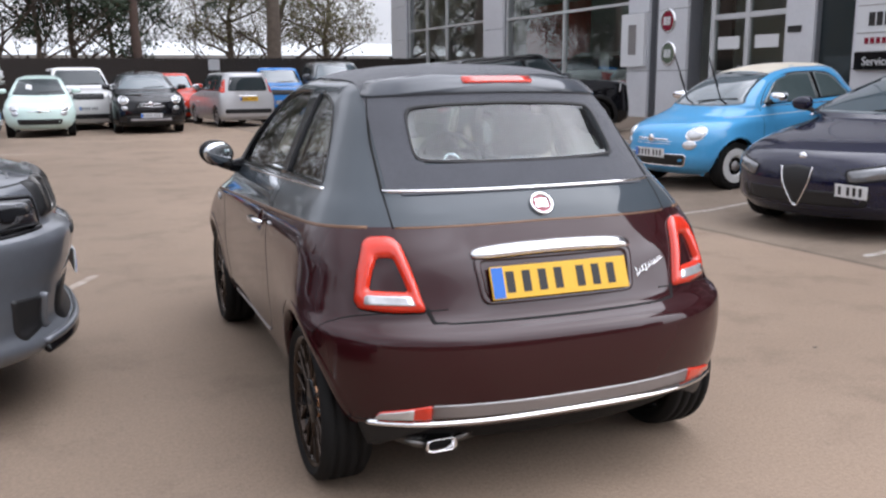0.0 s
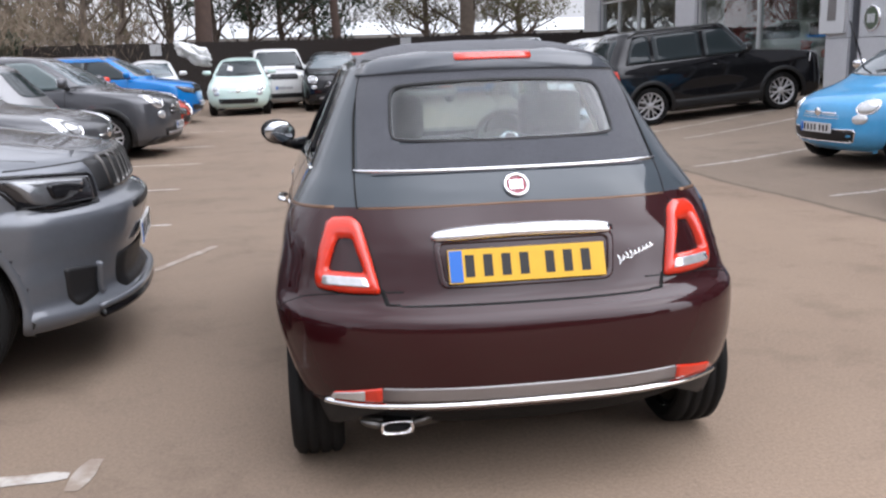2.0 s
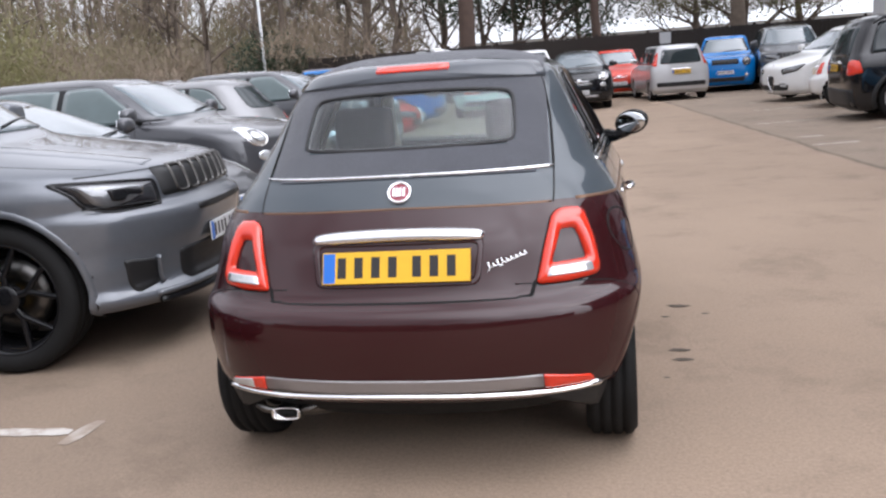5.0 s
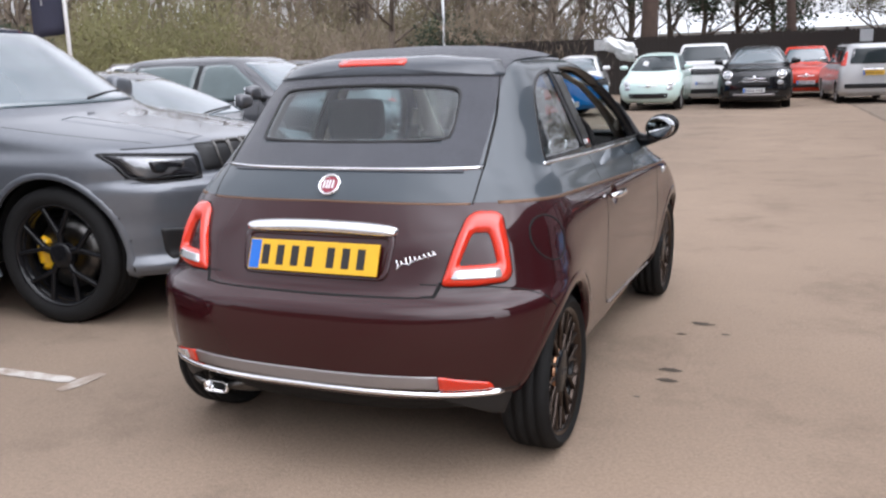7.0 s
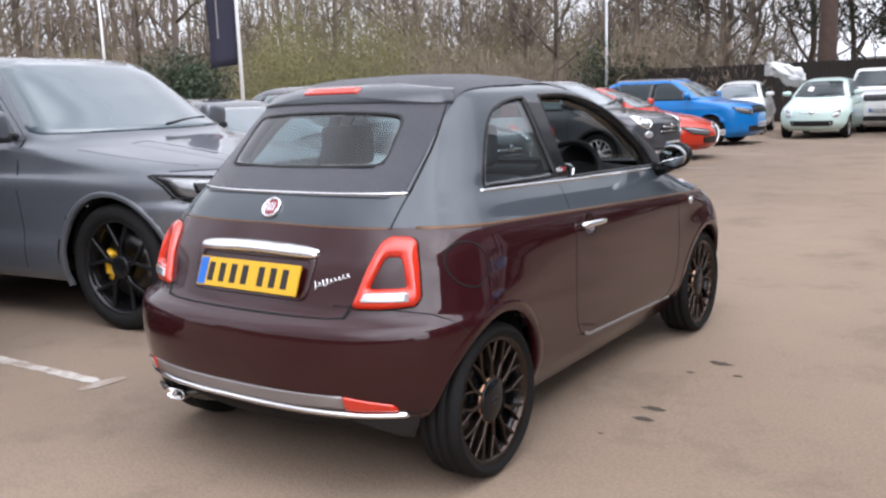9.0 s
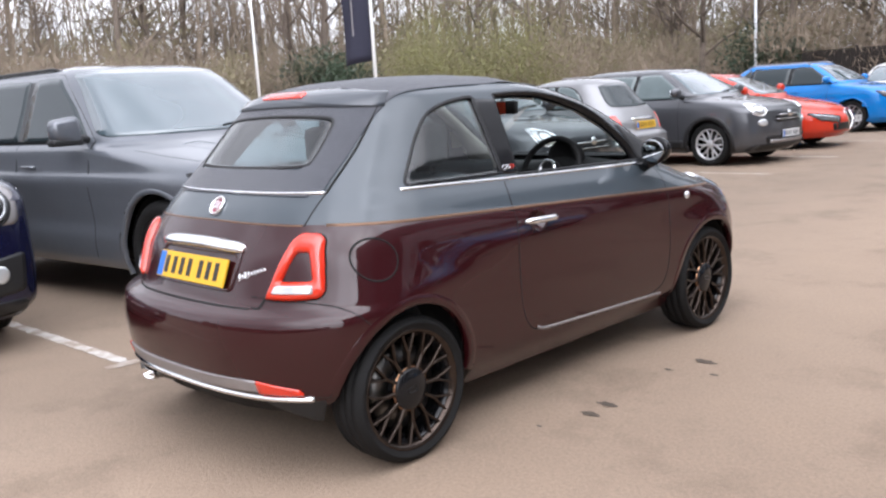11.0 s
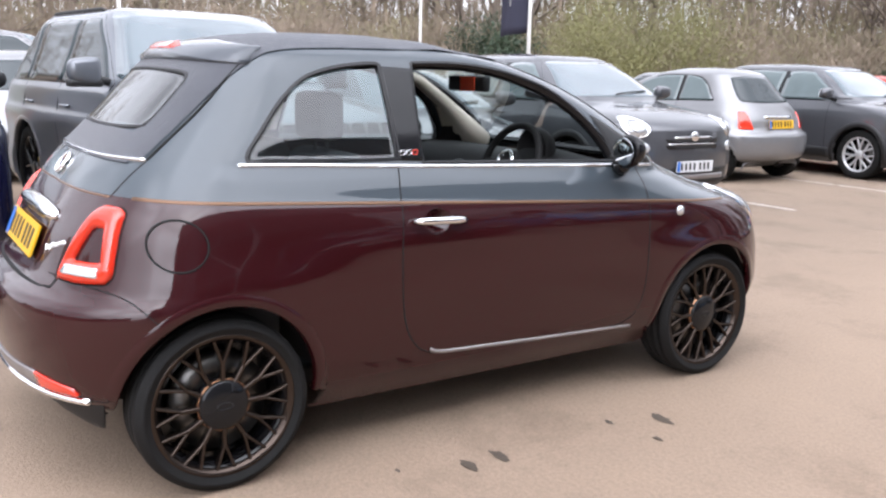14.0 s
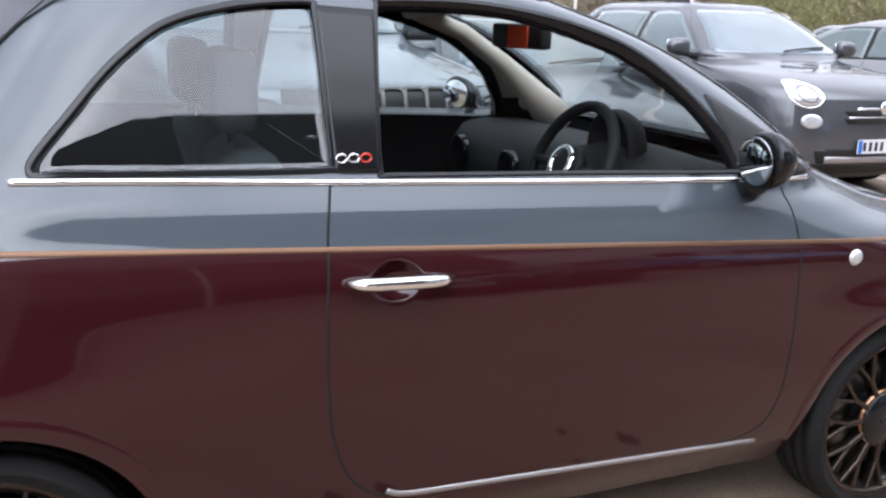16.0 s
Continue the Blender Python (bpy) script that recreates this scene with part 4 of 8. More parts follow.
def car(name, label, kind, mat, x, y, heading, rim="ten", rim_mat="satin", R=0.30, doors=5, cladding=False, lamps="oval", grille="bars", white_roof=None, rails=False, fine=0.75, caliper=None, plates=True, chrome=False, glass="grey_glass", whitewall=False, mirror=None, lifted=False, side="dark_glass", card=False):
    """A parked car with its nose towards heading (degrees anticlockwise from +x)."""
    sp = SPEC[kind]
    H, belt, w, wb, cowl, ws, rr, fo, ro, hood, nose = (sp[k] for k in ("H", "belt", "w", "wb", "cowl", "ws", "rr", "fo", "ro", "hood", "nose"))
    top = tagged(new(name), label, "car")
    step = 0.03 / fine
    zs = sorted(set([round(float(z), 4) for z in list(np.arange(0.2 if kind != "large" else 0.29, H - 0.1, step)) + list(np.arange(hood - 0.08, hood + 0.02, step / 3)) + list(np.arange(H - 0.1, H, 0.008)) + [H]]))
    sh = Shell(sp, zs, fine)
    # side windows
    zt, zb = H - 0.125, belt + 0.045
    yf0, yf1 = cowl - 0.34, ws - 0.08
    yr0, yr1 = (-ro + 0.42, rr + 0.20) if doors == 5 else (-0.05, rr + 0.42)
    if kind == "saloon":
        yr0, yr1 = -0.25, rr + 0.25
    if kind == "city":
        yr0, yr1 = 0.02, rr + 0.38
    if kind == "large":
        zt, zb = 1.712, 1.225
        yf0, yf1, yr0, yr1 = 2.02, 1.40, -0.93, -0.60

    def front_edge(z):
        return yf0 + (yf1 - yf0) * (z - zb) / (zt - zb)

    def back_edge(z):
        return yr0 + (yr1 - yr0) * (z - zb) / (zt - zb)

    splits = [0.72] if doors == 3 else [1.08, 0.10] if kind not in ("saloon", "panda", "hatch") else [0.98]
    if kind == "large":
        splits = [0.96, -0.02]
    edges = [None] + splits + [None]
    for view in ("R", "L"):
        if kind == "city":
            part("side_window", sh.patch(view, CITY_QUARTER, 0.004, 6, 0.008), M["side_glass"], top)
            part("side_window", sh.patch(view, CITY_DOOR, 0.004, 6, 0.008), M["side_glass"], top)
        for i in range(len(edges) - 1 if kind != "city" else 0):
            a = (lambda z: front_edge(z)) if edges[i] is None else (lambda z, q=edges[i]: q - 0.035)
            b = (lambda z: back_edge(z)) if edges[i + 1] is None else (lambda z, q=edges[i + 1]: q + 0.035)
            if a(zb) - b(zb) < 0.12:
                continue
            line = [(a(zb), zb), (a((zb + zt) / 2) + (0.03 if edges[i] is None else 0), (zb + zt) / 2), (a(zt), zt), ((a(zt) + b(zt)) / 2, zt + 0.012), (b(zt), zt - (0.02 if edges[i + 1] is None else 0)), (b((zb + zt) / 2) - (0.03 if edges[i + 1] is None else 0), (zb + zt) / 2), (b(zb), zb)]
            part("side_window", sh.patch(view, dense(rounded(line, 0.035), 0.08), 0.003, 5, 0.008), M[side], top)
        rim_line = [(front_edge(zb) + 0.09, zb - 0.02), (front_edge(zt) + 0.04, zt + 0.03), ((yf1 + yr1) / 2, zt + 0.045), (back_edge(zt) - 0.03, zt + 0.02), (back_edge(zb) - 0.06, zb - 0.02)]
        rl = dense(rounded(rim_line, 0.06), 0.08) if kind != "city" else CITY_BOTH
        part("window_surround", sh.patch(view, rl, 0.001, 6, 0.006), M["gloss"], top)
        if chrome:
            part("coach_line", sh.ribbon(view, [(q, 0.915 - 0.035 * (q - 0.3) / 2) for q in np.linspace(-0.3, 2.35, 60)], 0.010, 0.002), M["white"], top)
            part("chrome_strip", sh.ribbon(view, [(yy, zb - 0.02) for yy in np.linspace(back_edge(zb) - 0.05, front_edge(zb) + 0.05, 20)], 0.015, 0.006), M["chrome"], top)
        # shut lines, handles
        for q, lean in [(splits[0], 0.0)] + ([(splits[1] if len(splits) > 1 else 0.12, 0.12)] if doors == 5 else []) + [(1.862 if kind == "city" else 2.08 if kind == "large" else cowl - 0.42, 0.0)]:
            pts = loop([(q, zb), (q - 0.01, 0.75), (q + lean, 0.52), (q + lean * 1.6, 0.36)], 18, False)
            part("door_seam", sh.ribbon(view, pts, 0.009, 0.001), M["seam"], top)
        for q in [splits[0] + 0.13] + ([splits[1] + 0.10] if len(splits) > 1 else []):
            hp = [sh.at(view, q + 0.20 * k / 5 - 0.02, belt - 0.12) for k in range(6)]
            bm = bmesh.new()
            tube(bm, [p + n * (0.006 + 0.020 * min(1, k, 5 - k)) for k, (p, n) in enumerate(hp)], 0.013, 8)
            part("door_handle", bm, M["chrome"] if chrome else mat, top)
        if lamps == "round":
            part("side_marker", sh.ribbon(view, [(fo - 0.30 - 0.035 * k / 8, nose - 0.01 - 0.15 * k / 8) for k in range(9)], 0.028, 0.006), M["clear_lens"], top)
        if kind in ("boxy", "crossover", "hatch"):
            y0 = -ro + 0.10
            part("tail_lamp", sh.patch(view, dense(rounded([(y0, belt - 0.27), (y0 + 0.13, belt - 0.26), (y0 + 0.10, belt - 0.06), (y0 + 0.01, belt - 0.06)], 0.02), 0.04), 0.006, 4, 0.012), M["red_lens"], top)
        sx = 1 if view == "R" else -1
        p, n = sh.at(view, cowl - 0.42 if kind != "large" else 1.96, zb + 0.03)
        bm = bmesh.new()
        bmesh.ops.create_uvsphere(bm, u_segments=16, v_segments=10, radius=1)
        for v in bm.verts:
            c = [math.copysign(abs(q) ** (0.72 if kind != "large" else 0.5), q) for q in v.co]
            v.co = Vector((c[0] * 0.115, c[1] * (0.085 if c[1] > 0 else 0.03), c[2] * (0.062 if kind == "city" else 0.075 if kind != "large" else 0.092) * (1 - 0.18 * c[0] * (1 if view == "R" else -1))))
        mir = part("door_mirror", bm, mirror or (mat if kind != "boxy" else M["black"]), top, m=Matrix.Translation((p.x + sx * 0.17, p.y, p.z + 0.06)))
        bm = bmesh.new()
        box(bm, -0.09, 0.09, -0.036, -0.028, -0.055, 0.055, 0.004)
        part("mirror_glass", bm, M["mirror"], mir)
        bm = bmesh.new()
        tube(bm, [(-sx * 0.07, 0.02, -0.05), (-sx * 0.19, 0.04, -0.09)], 0.028, 8)
        part("mirror_stalk", bm, M["black"], mir)
        if kind == "large":
            bm = bmesh.new()
            box(bm, -0.118, 0.118, -0.034, 0.07, -0.115, -0.062, 0.018)
            part("mirror_base", bm, M["black"], mir)
        for yy in (0.0, wb):
            r = R + 0.055
            part("wheel_arch", arch_band(sh, yy, R, r - (0.012 if cladding else 0.004), r + (0.06 if cladding else 0.034 if kind == "large" else 0.028), view, 0.014 if cladding else 0.0035 if kind == "large" else 0.006, 0.02), M["black"] if cladding else mat, top)
        if cladding:
            part("sill_cladding", sh.ribbon(view, [(yy, 0.34) for yy in np.linspace(R + 0.1, wb - R - 0.1, 24)], 0.15, 0.016), M["black"], top)
    # front and rear glass
    wt, wbm = spline(sp["curves"]["W"])(H - 0.12) - 0.06, w - 0.16
    sc = dense(rounded([(-wbm, hood + 0.05), (wbm, hood + 0.05), (wt - 0.03, H - 0.10), (-wt + 0.03, H - 0.10)], 0.06), 0.08)
    if kind == "city":
        sc = CITY_SCREEN
    if kind == "large":
        sc = dense(rounded([(-w + 0.125, hood + 0.045), (w - 0.125, hood + 0.045), (0.655, H - 0.085), (-0.655, H - 0.085)], 0.05), 0.06)
    part("windscreen", sh.patch("front", sc, 0.003 if kind != "large" else 0.010, 9, 0.012), M[glass], top)
    rg0 = belt + 0.03 if kind != "saloon" else belt + 0.06
    rg = dense(rounded([(-wbm + 0.08, rg0), (wbm - 0.08, rg0), (wt - 0.06, H - 0.13), (-wt + 0.06, H - 0.13)], 0.07), 0.08)
    if kind == "city":
        rg = CITY_TAIL
    part("rear_window", sh.patch("rear", rg, 0.003, 6, 0.008), M["dark_glass"], top)
    if card:
        part("price_card", sh.patch("front", dense([(0.16, 1.13), (0.30, 1.16), (0.28, 1.27), (0.15, 1.24)], 0.05), 0.012, 3, 0.004), M["white"], top, "white card behind the windscreen")
    if lifted:
        for q in (-0.42, 0.12):
            p0, n0 = sh.at("front", q, 1.03)
            bm = bmesh.new()
            tube(bm, [p0, p0 + Vector((0.0, 0.10, 0.06)), p0 + Vector((0.05, 0.20, 0.40))], [0.012, 0.010, 0.007], 6)
            tube(bm, [p0 + Vector((-0.02, 0.17, 0.22)), p0 + Vector((0.10, 0.24, 0.62))], 0.009, 5)
            part("lifted_wiper", bm, M["black"], top)
    bm = bmesh.new()
    p0, n0 = sh.at("front", 0.05, hood + 0.06)
    p1, n1 = sh.at("front", -0.5, hood + 0.10)
    tube(bm, [p0 + n0 * 0.02, (p0 + p1) / 2 + n0 * 0.025, p1 + n1 * 0.015], 0.009, 6)
    part("wiper", bm, M["black"], top)
    # lamps
    for s in (-1, 1):
        if lamps == "oval":
            hl = circle(s * (w - 0.25), nose - 0.04, 0.105, 24, 0.09) if kind != "city" else circle(s * 0.575, 0.705, 0.085, 24, 0.072)
        elif lamps == "round":
            hl = circle(s * (w - 0.27), nose - 0.09, 0.115, 28)
        elif lamps == "slim":
            hl = dense(rounded([(s * (w - 0.05), nose - 0.02), (s * (w - 0.50), nose - 0.10), (s * (w - 0.46), nose - 0.20), (s * (w - 0.12), nose - 0.14)], 0.03), 0.05)
        else:
            hl = dense(rounded([(s * (w - 0.065), nose - 0.035), (s * (w - 0.40), nose - 0.07), (s * (w - 0.40), nose - 0.185), (s * (w - 0.16), nose - 0.19), (s * (w - 0.10), nose - 0.15)], 0.015), 0.04)
        lamp = part("headlamp", sh.patch("front", hl, 0.006, 6, 0.014, bulge=0.02), M["lamp_dark"] if lamps in ("dark", "round") else M["lamp_grey"] if lamps == "slim" else M["clear_lens"], top)
        part("lamp_rim", sh.ring("front", grown(hl, 0.014), hl, 0.005, 0.012, 2, 0.003), M["gloss"] if lamps != "oval" else M["chrome"], lamp)
        if lamps == "dark":
            part("lamp_lens", sh.patch("front", dense(rounded([(s * (w - 0.085), nose - 0.05), (s * (w - 0.33), nose - 0.082), (s * (w - 0.30), nose - 0.14), (s * (w - 0.165), nose - 0.172), (s * (w - 0.12), nose - 0.15)], 0.015), 0.03), 0.022, 5, 0.01, bulge=0.006), M["lamp_grey"], lamp)
            part("projector_lens", sh.patch("front", dense(rounded([(s * (w - 0.17), nose - 0.085), (s * (w - 0.24), nose - 0.088), (s * (w - 0.31), nose - 0.105), (s * (w - 0.30), nose - 0.128), (s * (w - 0.24), nose - 0.118), (s * (w - 0.22), nose - 0.145), (s * (w - 0.175), nose - 0.14)], 0.012), 0.03), 0.032, 4, 0.01), M["gloss"], lamp)
            part("lamp_blade", sh.ribbon("front", [(s * (w - 0.09 - 0.27 * k / 14), nose - 0.165 - 0.012 * k / 14) for k in range(15)], 0.012, 0.026), M["gloss"], lamp)
            vent = dense(rounded([(s * (w - 0.165), 0.565), (s * (w - 0.31), 0.545), (s * (w - 0.335), 0.405), (s * (w - 0.20), 0.375)], 0.02), 0.03)
            part("vent_slat", sh.ribbon("front", [(s * (w - 0.318 - 0.03 * k / 8), 0.555 - 0.16 * k / 8) for k in range(9)], 0.026, 0.028), mat, top)
            part("bumper_vent", sh.patch("front", vent, 0.006, 4, 0.012), M["black"], top)
        if lamps == "round":
            part("lamp_ring", sh.ring("front", circle(s * (w - 0.27), nose - 0.09, 0.098, 28), circle(s * (w - 0.27), nose - 0.09, 0.075, 28), 0.024, 0.012, 2, 0.006), M["lamp_grey"], lamp)
            lx, lz = s * (w - 0.27), nose - 0.09
            part("lamp_insert", sh.patch("front", dense(rounded([(lx - 0.062, lz + 0.002), (lx + 0.062, lz + 0.002), (lx + 0.055, lz + 0.048), (lx - 0.055, lz + 0.048)], 0.012), 0.03), 0.024, 3, 0.01), M["satin"], lamp)
            part("lamp_insert", sh.patch("front", dense(rounded([(lx - 0.050, lz + 0.010), (lx + 0.050, lz + 0.010), (lx + 0.045, lz + 0.040), (lx - 0.045, lz + 0.040)], 0.010), 0.03), 0.028, 3, 0.01), M["lamp_dark"], lamp)
        if lamps == "oval" and kind != "city":
            part("lamp_bowl", sh.ring("front", circle(s * (w - 0.25), nose - 0.04, 0.070, 24, 0.058), circle(s * (w - 0.25), nose - 0.04, 0.052, 24, 0.044), 0.026, 0.012, 2, 0.003), M["lamp_grey"], lamp)
        if lamps in ("oval", "round"):
            part("fog_lamp", sh.patch("front", circle(s * (w - 0.27), 0.575 if kind == "city" else nose - 0.24 if lamps == "oval" else 0.50, 0.075 if lamps == "oval" else 0.05, 20, 0.055), 0.008, 4, 0.014, bulge=0.008), M["clear_lens"], top)
        if kind == "panda":
            tl = [(s * (w - 0.05), belt - 0.02), (s * (w - 0.16), belt - 0.02), (s * (w - 0.22), H - 0.2), (s * (w - 0.14), H - 0.22)]
        elif kind == "city":
            tl = [(s * 0.49, 0.70), (s * 0.54, 0.93), (s * 0.63, 0.93), (s * 0.69, 0.71)]
        else:
            tl = [(s * (w - 0.04), belt - 0.28), (s * (w - 0.24), belt - 0.28), (s * (w - 0.21), belt - 0.04), (s * (w - 0.07), belt - 0.04)]
        part("tail_lamp", sh.patch("rear", dense(rounded(tl, 0.03), 0.05), 0.006, 5, 0.014), M["red_lens"], top)
    # grille and intakes
    if grille == "slots":
        gz = nose - 0.06
        gw, ge = (0.42, 0.12) if kind == "large" else (0.36, 0.04)
        part("grille_panel", sh.patch("front", dense(rounded([(-gw - ge, gz - 0.10), (gw + ge, gz - 0.10), (gw + ge, gz + 0.055), (-gw - ge, gz + 0.055)], 0.03), 0.06), 0.005, 4, 0.012), M["black"], top)
        for k in range(7):
            cx = -gw + gw * 2 * (k + 0.5) / 7
            slot = rounded([(cx - gw / 8.5, gz - 0.085), (cx + gw / 8.5, gz - 0.085), (cx + gw / 8.5, gz + 0.045), (cx - gw / 8.5, gz + 0.045)], 0.02)
            part("grille_slot", sh.ring("front", grown(slot, 0.012), slot, 0.012, 0.016, 2, 0.006), M["brake"] if kind == "large" else M["gloss"], top)
    elif grille == "shield":
        sv = dense([(0, 0.30), (0.12, 0.50), (0.15, 0.64), (0, 0.665), (-0.15, 0.64), (-0.12, 0.50)], 0.05)
        gr = part("grille", sh.patch("front", sv, 0.006, 5, 0.014), M["black"], top)
        part("grille_frame", sh.ribbon("front", loop([(-0.15, 0.64), (-0.12, 0.50), (-0.04, 0.34), (0, 0.30), (0.04, 0.34), (0.12, 0.50), (0.15, 0.64)], 44, False), 0.016, 0.016), M["chrome"], gr)
        bm = bmesh.new()
        p, n = sh.at("front", 0, nose - 0.0)
        lathe(bm, [(0.0, 0.04), (0.01, 0.035), (0.012, 0.001)], 20, axis="Y")
        part("nose_badge", bm, M["chrome"], top, m=Matrix.Translation(p))
    else:
        part("nose_bar", sh.ribbon("front", [(q, nose - 0.14) for q in np.linspace(-0.26, 0.26, 14)], 0.022, 0.012), M["chrome"], top)
        bm = bmesh.new()
        p, n = sh.at("front", 0, nose - 0.13)
        lathe(bm, [(0.018, 0.05), (0.026, 0.045), (0.028, 0.001)], 24, axis="Y")
        part("nose_badge", bm, M["chrome"], top, m=Matrix.Translation(p))
    lo = 0.34 if kind != "large" else 0.50
    hi, bt = (0.45, 0.32) if kind != "large" else (0.56, 0.375)
    intake = dense(rounded([(-w + lo, bt), (w - lo, bt), (w - lo + 0.04, hi), (-w + lo - 0.04, hi)], 0.04), 0.06)
    if kind == "crossover" and grille == "bars":
        for dz in (0.175, 0.235):
            part("grille_slot", sh.patch("front", dense(rounded([(-0.34, nose - dz - 0.02), (0.34, nose - dz - 0.02), (0.38, nose - dz + 0.02), (-0.38, nose - dz + 0.02)], 0.012), 0.05), 0.005, 3, 0.012), M["black"], top)
        part("chrome_bar", sh.ribbon("front", [(q, nose - 0.205) for q in np.linspace(-0.34, 0.34, 16)], 0.014, 0.012), M["chrome"], top)
        part("skid_plate", sh.ribbon("front", [(q, 0.36) for q in np.linspace(-0.5, 0.5, 24)], 0.06, 0.016), M["satin"], top)
    if kind == "panda":
        part("bumper_bar", sh.patch("rear", dense(rounded([(-w + 0.14, 0.40), (w - 0.14, 0.40), (w - 0.14, 0.52), (-w + 0.14, 0.52)], 0.04), 0.06), 0.008, 4, 0.012), M["black"], top)
    part("lower_intake", sh.patch("front", intake, 0.004, 4, 0.012), M["black"], top)
    if chrome:
        part("intake_trim", sh.ring("front", grown(intake, 0.014), intake, 0.008, 0.012, 2, 0.004), M["chrome"], top)
        for dz in (0.165, 0.195):
            part("whisker", sh.ribbon("front", [(q, nose - dz) for q in np.linspace(-0.30, 0.30, 20)], 0.009, 0.008), M["chrome"], top)
    if cladding:
        low = dense(rounded([(-w + 0.1, 0.24), (w - 0.1, 0.24), (w - 0.12, 0.33), (-w + 0.12, 0.33)], 0.03), 0.08)
        part("bumper_cladding", sh.patch("front", low, 0.010, 4, 0.014), M["black"], top)
        part("bumper_cladding", sh.patch("rear", dense(rounded([(-w + 0.08, 0.26), (w - 0.08, 0.26), (w - 0.08, 0.58), (-w + 0.08, 0.58)], 0.04), 0.08), 0.010, 5, 0.014), M["black"], top)
    if kind == "boxy" and cladding:
        for s in (-1, 1):
            pod = dense(rounded([(s * (w - 0.10), 0.62), (s * (w - 0.42), 0.58), (s * (w - 0.42), 0.36), (s * (w - 0.12), 0.38)], 0.04), 0.05)
            part("fog_surround", sh.patch("front", pod, 0.005, 5, 0.012), M["black"], top)
            eye = rounded([(s * (w - 0.10), nose + 0.03), (s * (w - 0.42), nose + 0.03), (s * (w - 0.42), nose - 0.21), (s * (w - 0.10), nose - 0.21)], 0.06)
            part("lamp_surround", sh.patch("front", dense(eye, 0.05), 0.004, 6, 0.012), M["satin"], top)
        part("bumper_grille", sh.patch("front", dense(rounded([(-w + 0.44, 0.36), (w - 0.44, 0.36), (w - 0.44, 0.60), (-w + 0.44, 0.60)], 0.03), 0.06), 0.004, 4, 0.012), M["black"], top)
    if kind == "large":
        part("splitter", sh.ribbon("front", [(q, 0.318) for q in np.linspace(-0.68, 0.68, 44)], 0.03, 0.03), M["gloss"], top)
        part("splitter_edge", sh.ribbon("front", [(q, 0.350) for q in np.linspace(-0.70, 0.70, 44)], 0.035, 0.022), mat, top)
        part("nose_slot", sh.patch("front", dense(rounded([(-0.36, nose - 0.27), (0.36, nose - 0.27), (0.36, nose - 0.235), (-0.36, nose - 0.235)], 0.012), 0.05), 0.004, 3, 0.01), M["black"], top)
        for s in (-1, 1):
            part("bonnet_crease", sh.ribbon("top", loop([(s * 0.50, 2.74), (s * 0.47, 3.0), (s * 0.44, 3.3), (s * 0.42, 3.58)], 26, False), 0.17, 0.003, 0.001), mat, top)
            part("bonnet_seam", sh.ribbon("top", loop([(s * 0.84, 2.55), (s * 0.82, 2.9), (s * 0.77, 3.25), (s * 0.70, 3.46)], 26, False), 0.005, 0.001), M["seam"], top)
        part("bonnet_edge", sh.ribbon("front", [(q, nose - 0.008) for q in np.linspace(-0.84, 0.84, 50)], 0.012, 0.001), M["seam"], top)
    if plates:
        off = 0.0 if grille != "shield" else -0.42
        p, n = sh.at("front", off, 0.60 if kind in ("large", "boxy") else 0.47)
        number_plate(top, p + Vector((0, 0.02, 0)), 180 if off == 0 else 172, M["white_plate"])
        zr = belt - 0.2 if kind not in ("boxy", "large") else belt - 0.16
        p, n = sh.at("rear", 0.0, zr)
        number_plate(top, p + Vector((0, -0.03, 0)), 0, M["yellow_plate"], tilt=-8)
        part("tailgate_grip", sh.ribbon("rear", [(q, zr + 0.085) for q in np.linspace(-0.28, 0.28, 14)], 0.035, 0.025), M["chrome"], top)
    if rails:
        for s in (-1, 1):
            bm = bmesh.new()
            ys = np.linspace(rr + 0.1, ws - (0.1 if kind != "large" else 0.55), 12)
            rx = 0.60 if kind == "large" else SPEC[kind]["curves"]["W"][7][1] + 0.02
            rh = 0.016 if kind == "large" else 0.05
            tube(bm, [(s * rx, q, sh.at("top", s * rx, q)[0].z + (rh if 0 < i < 11 else -0.01)) for i, q in enumerate(ys)], 0.014 if kind == "large" else 0.017, 8)
            part("roof_rail", bm, M["black"] if kind in ("boxy", "large") else M["satin"], top)
    if white_roof:
        bm = bmesh.new()
        rows = []
        for q in np.linspace(rr + 0.02, ws, 16):
            rows.append([bm.verts.new(Vector(sh.at("top", u, q)[0]) + Vector((0, 0, 0.004))) for u in np.linspace(-0.44, 0.44, 9)])
        for a, b in zip(rows, rows[1:]):
            for i in range(8):
                bm.faces.new((a[i], a[i + 1], b[i + 1], b[i]))
        part("canvas_roof", bm, white_roof, top)
    cr = R + (0.052 if kind != "large" else 0.078)
    sh.cut([], [(0.0, R, cr), (wb, R, cr)])
    part("body", sh.bm, mat, top)
    bm = bmesh.new()
    box(bm, -w + 0.32, w - 0.32, -ro + 0.35, fo - (0.5 if kind != "large" else 0.7), 0.19 if kind != "large" else 0.28, 0.30 if kind != "large" else 0.38, 0.02)
    part("underbody", bm, M["trim_dark"], top)
    for yy in (0.0, wb):
        for s in (-1, 1):
            bm = bmesh.new()
            wheel_well(bm, s * (w - 0.07), yy, R, R + 0.056, 0.32)
            part("wheel_well", bm, M["trim_dark"], top)
    tw = 0.19 if kind in ("city", "panda") else 0.28 if kind == "large" else 0.225
    tr = w - 0.01 - tw / 2 - 0.015
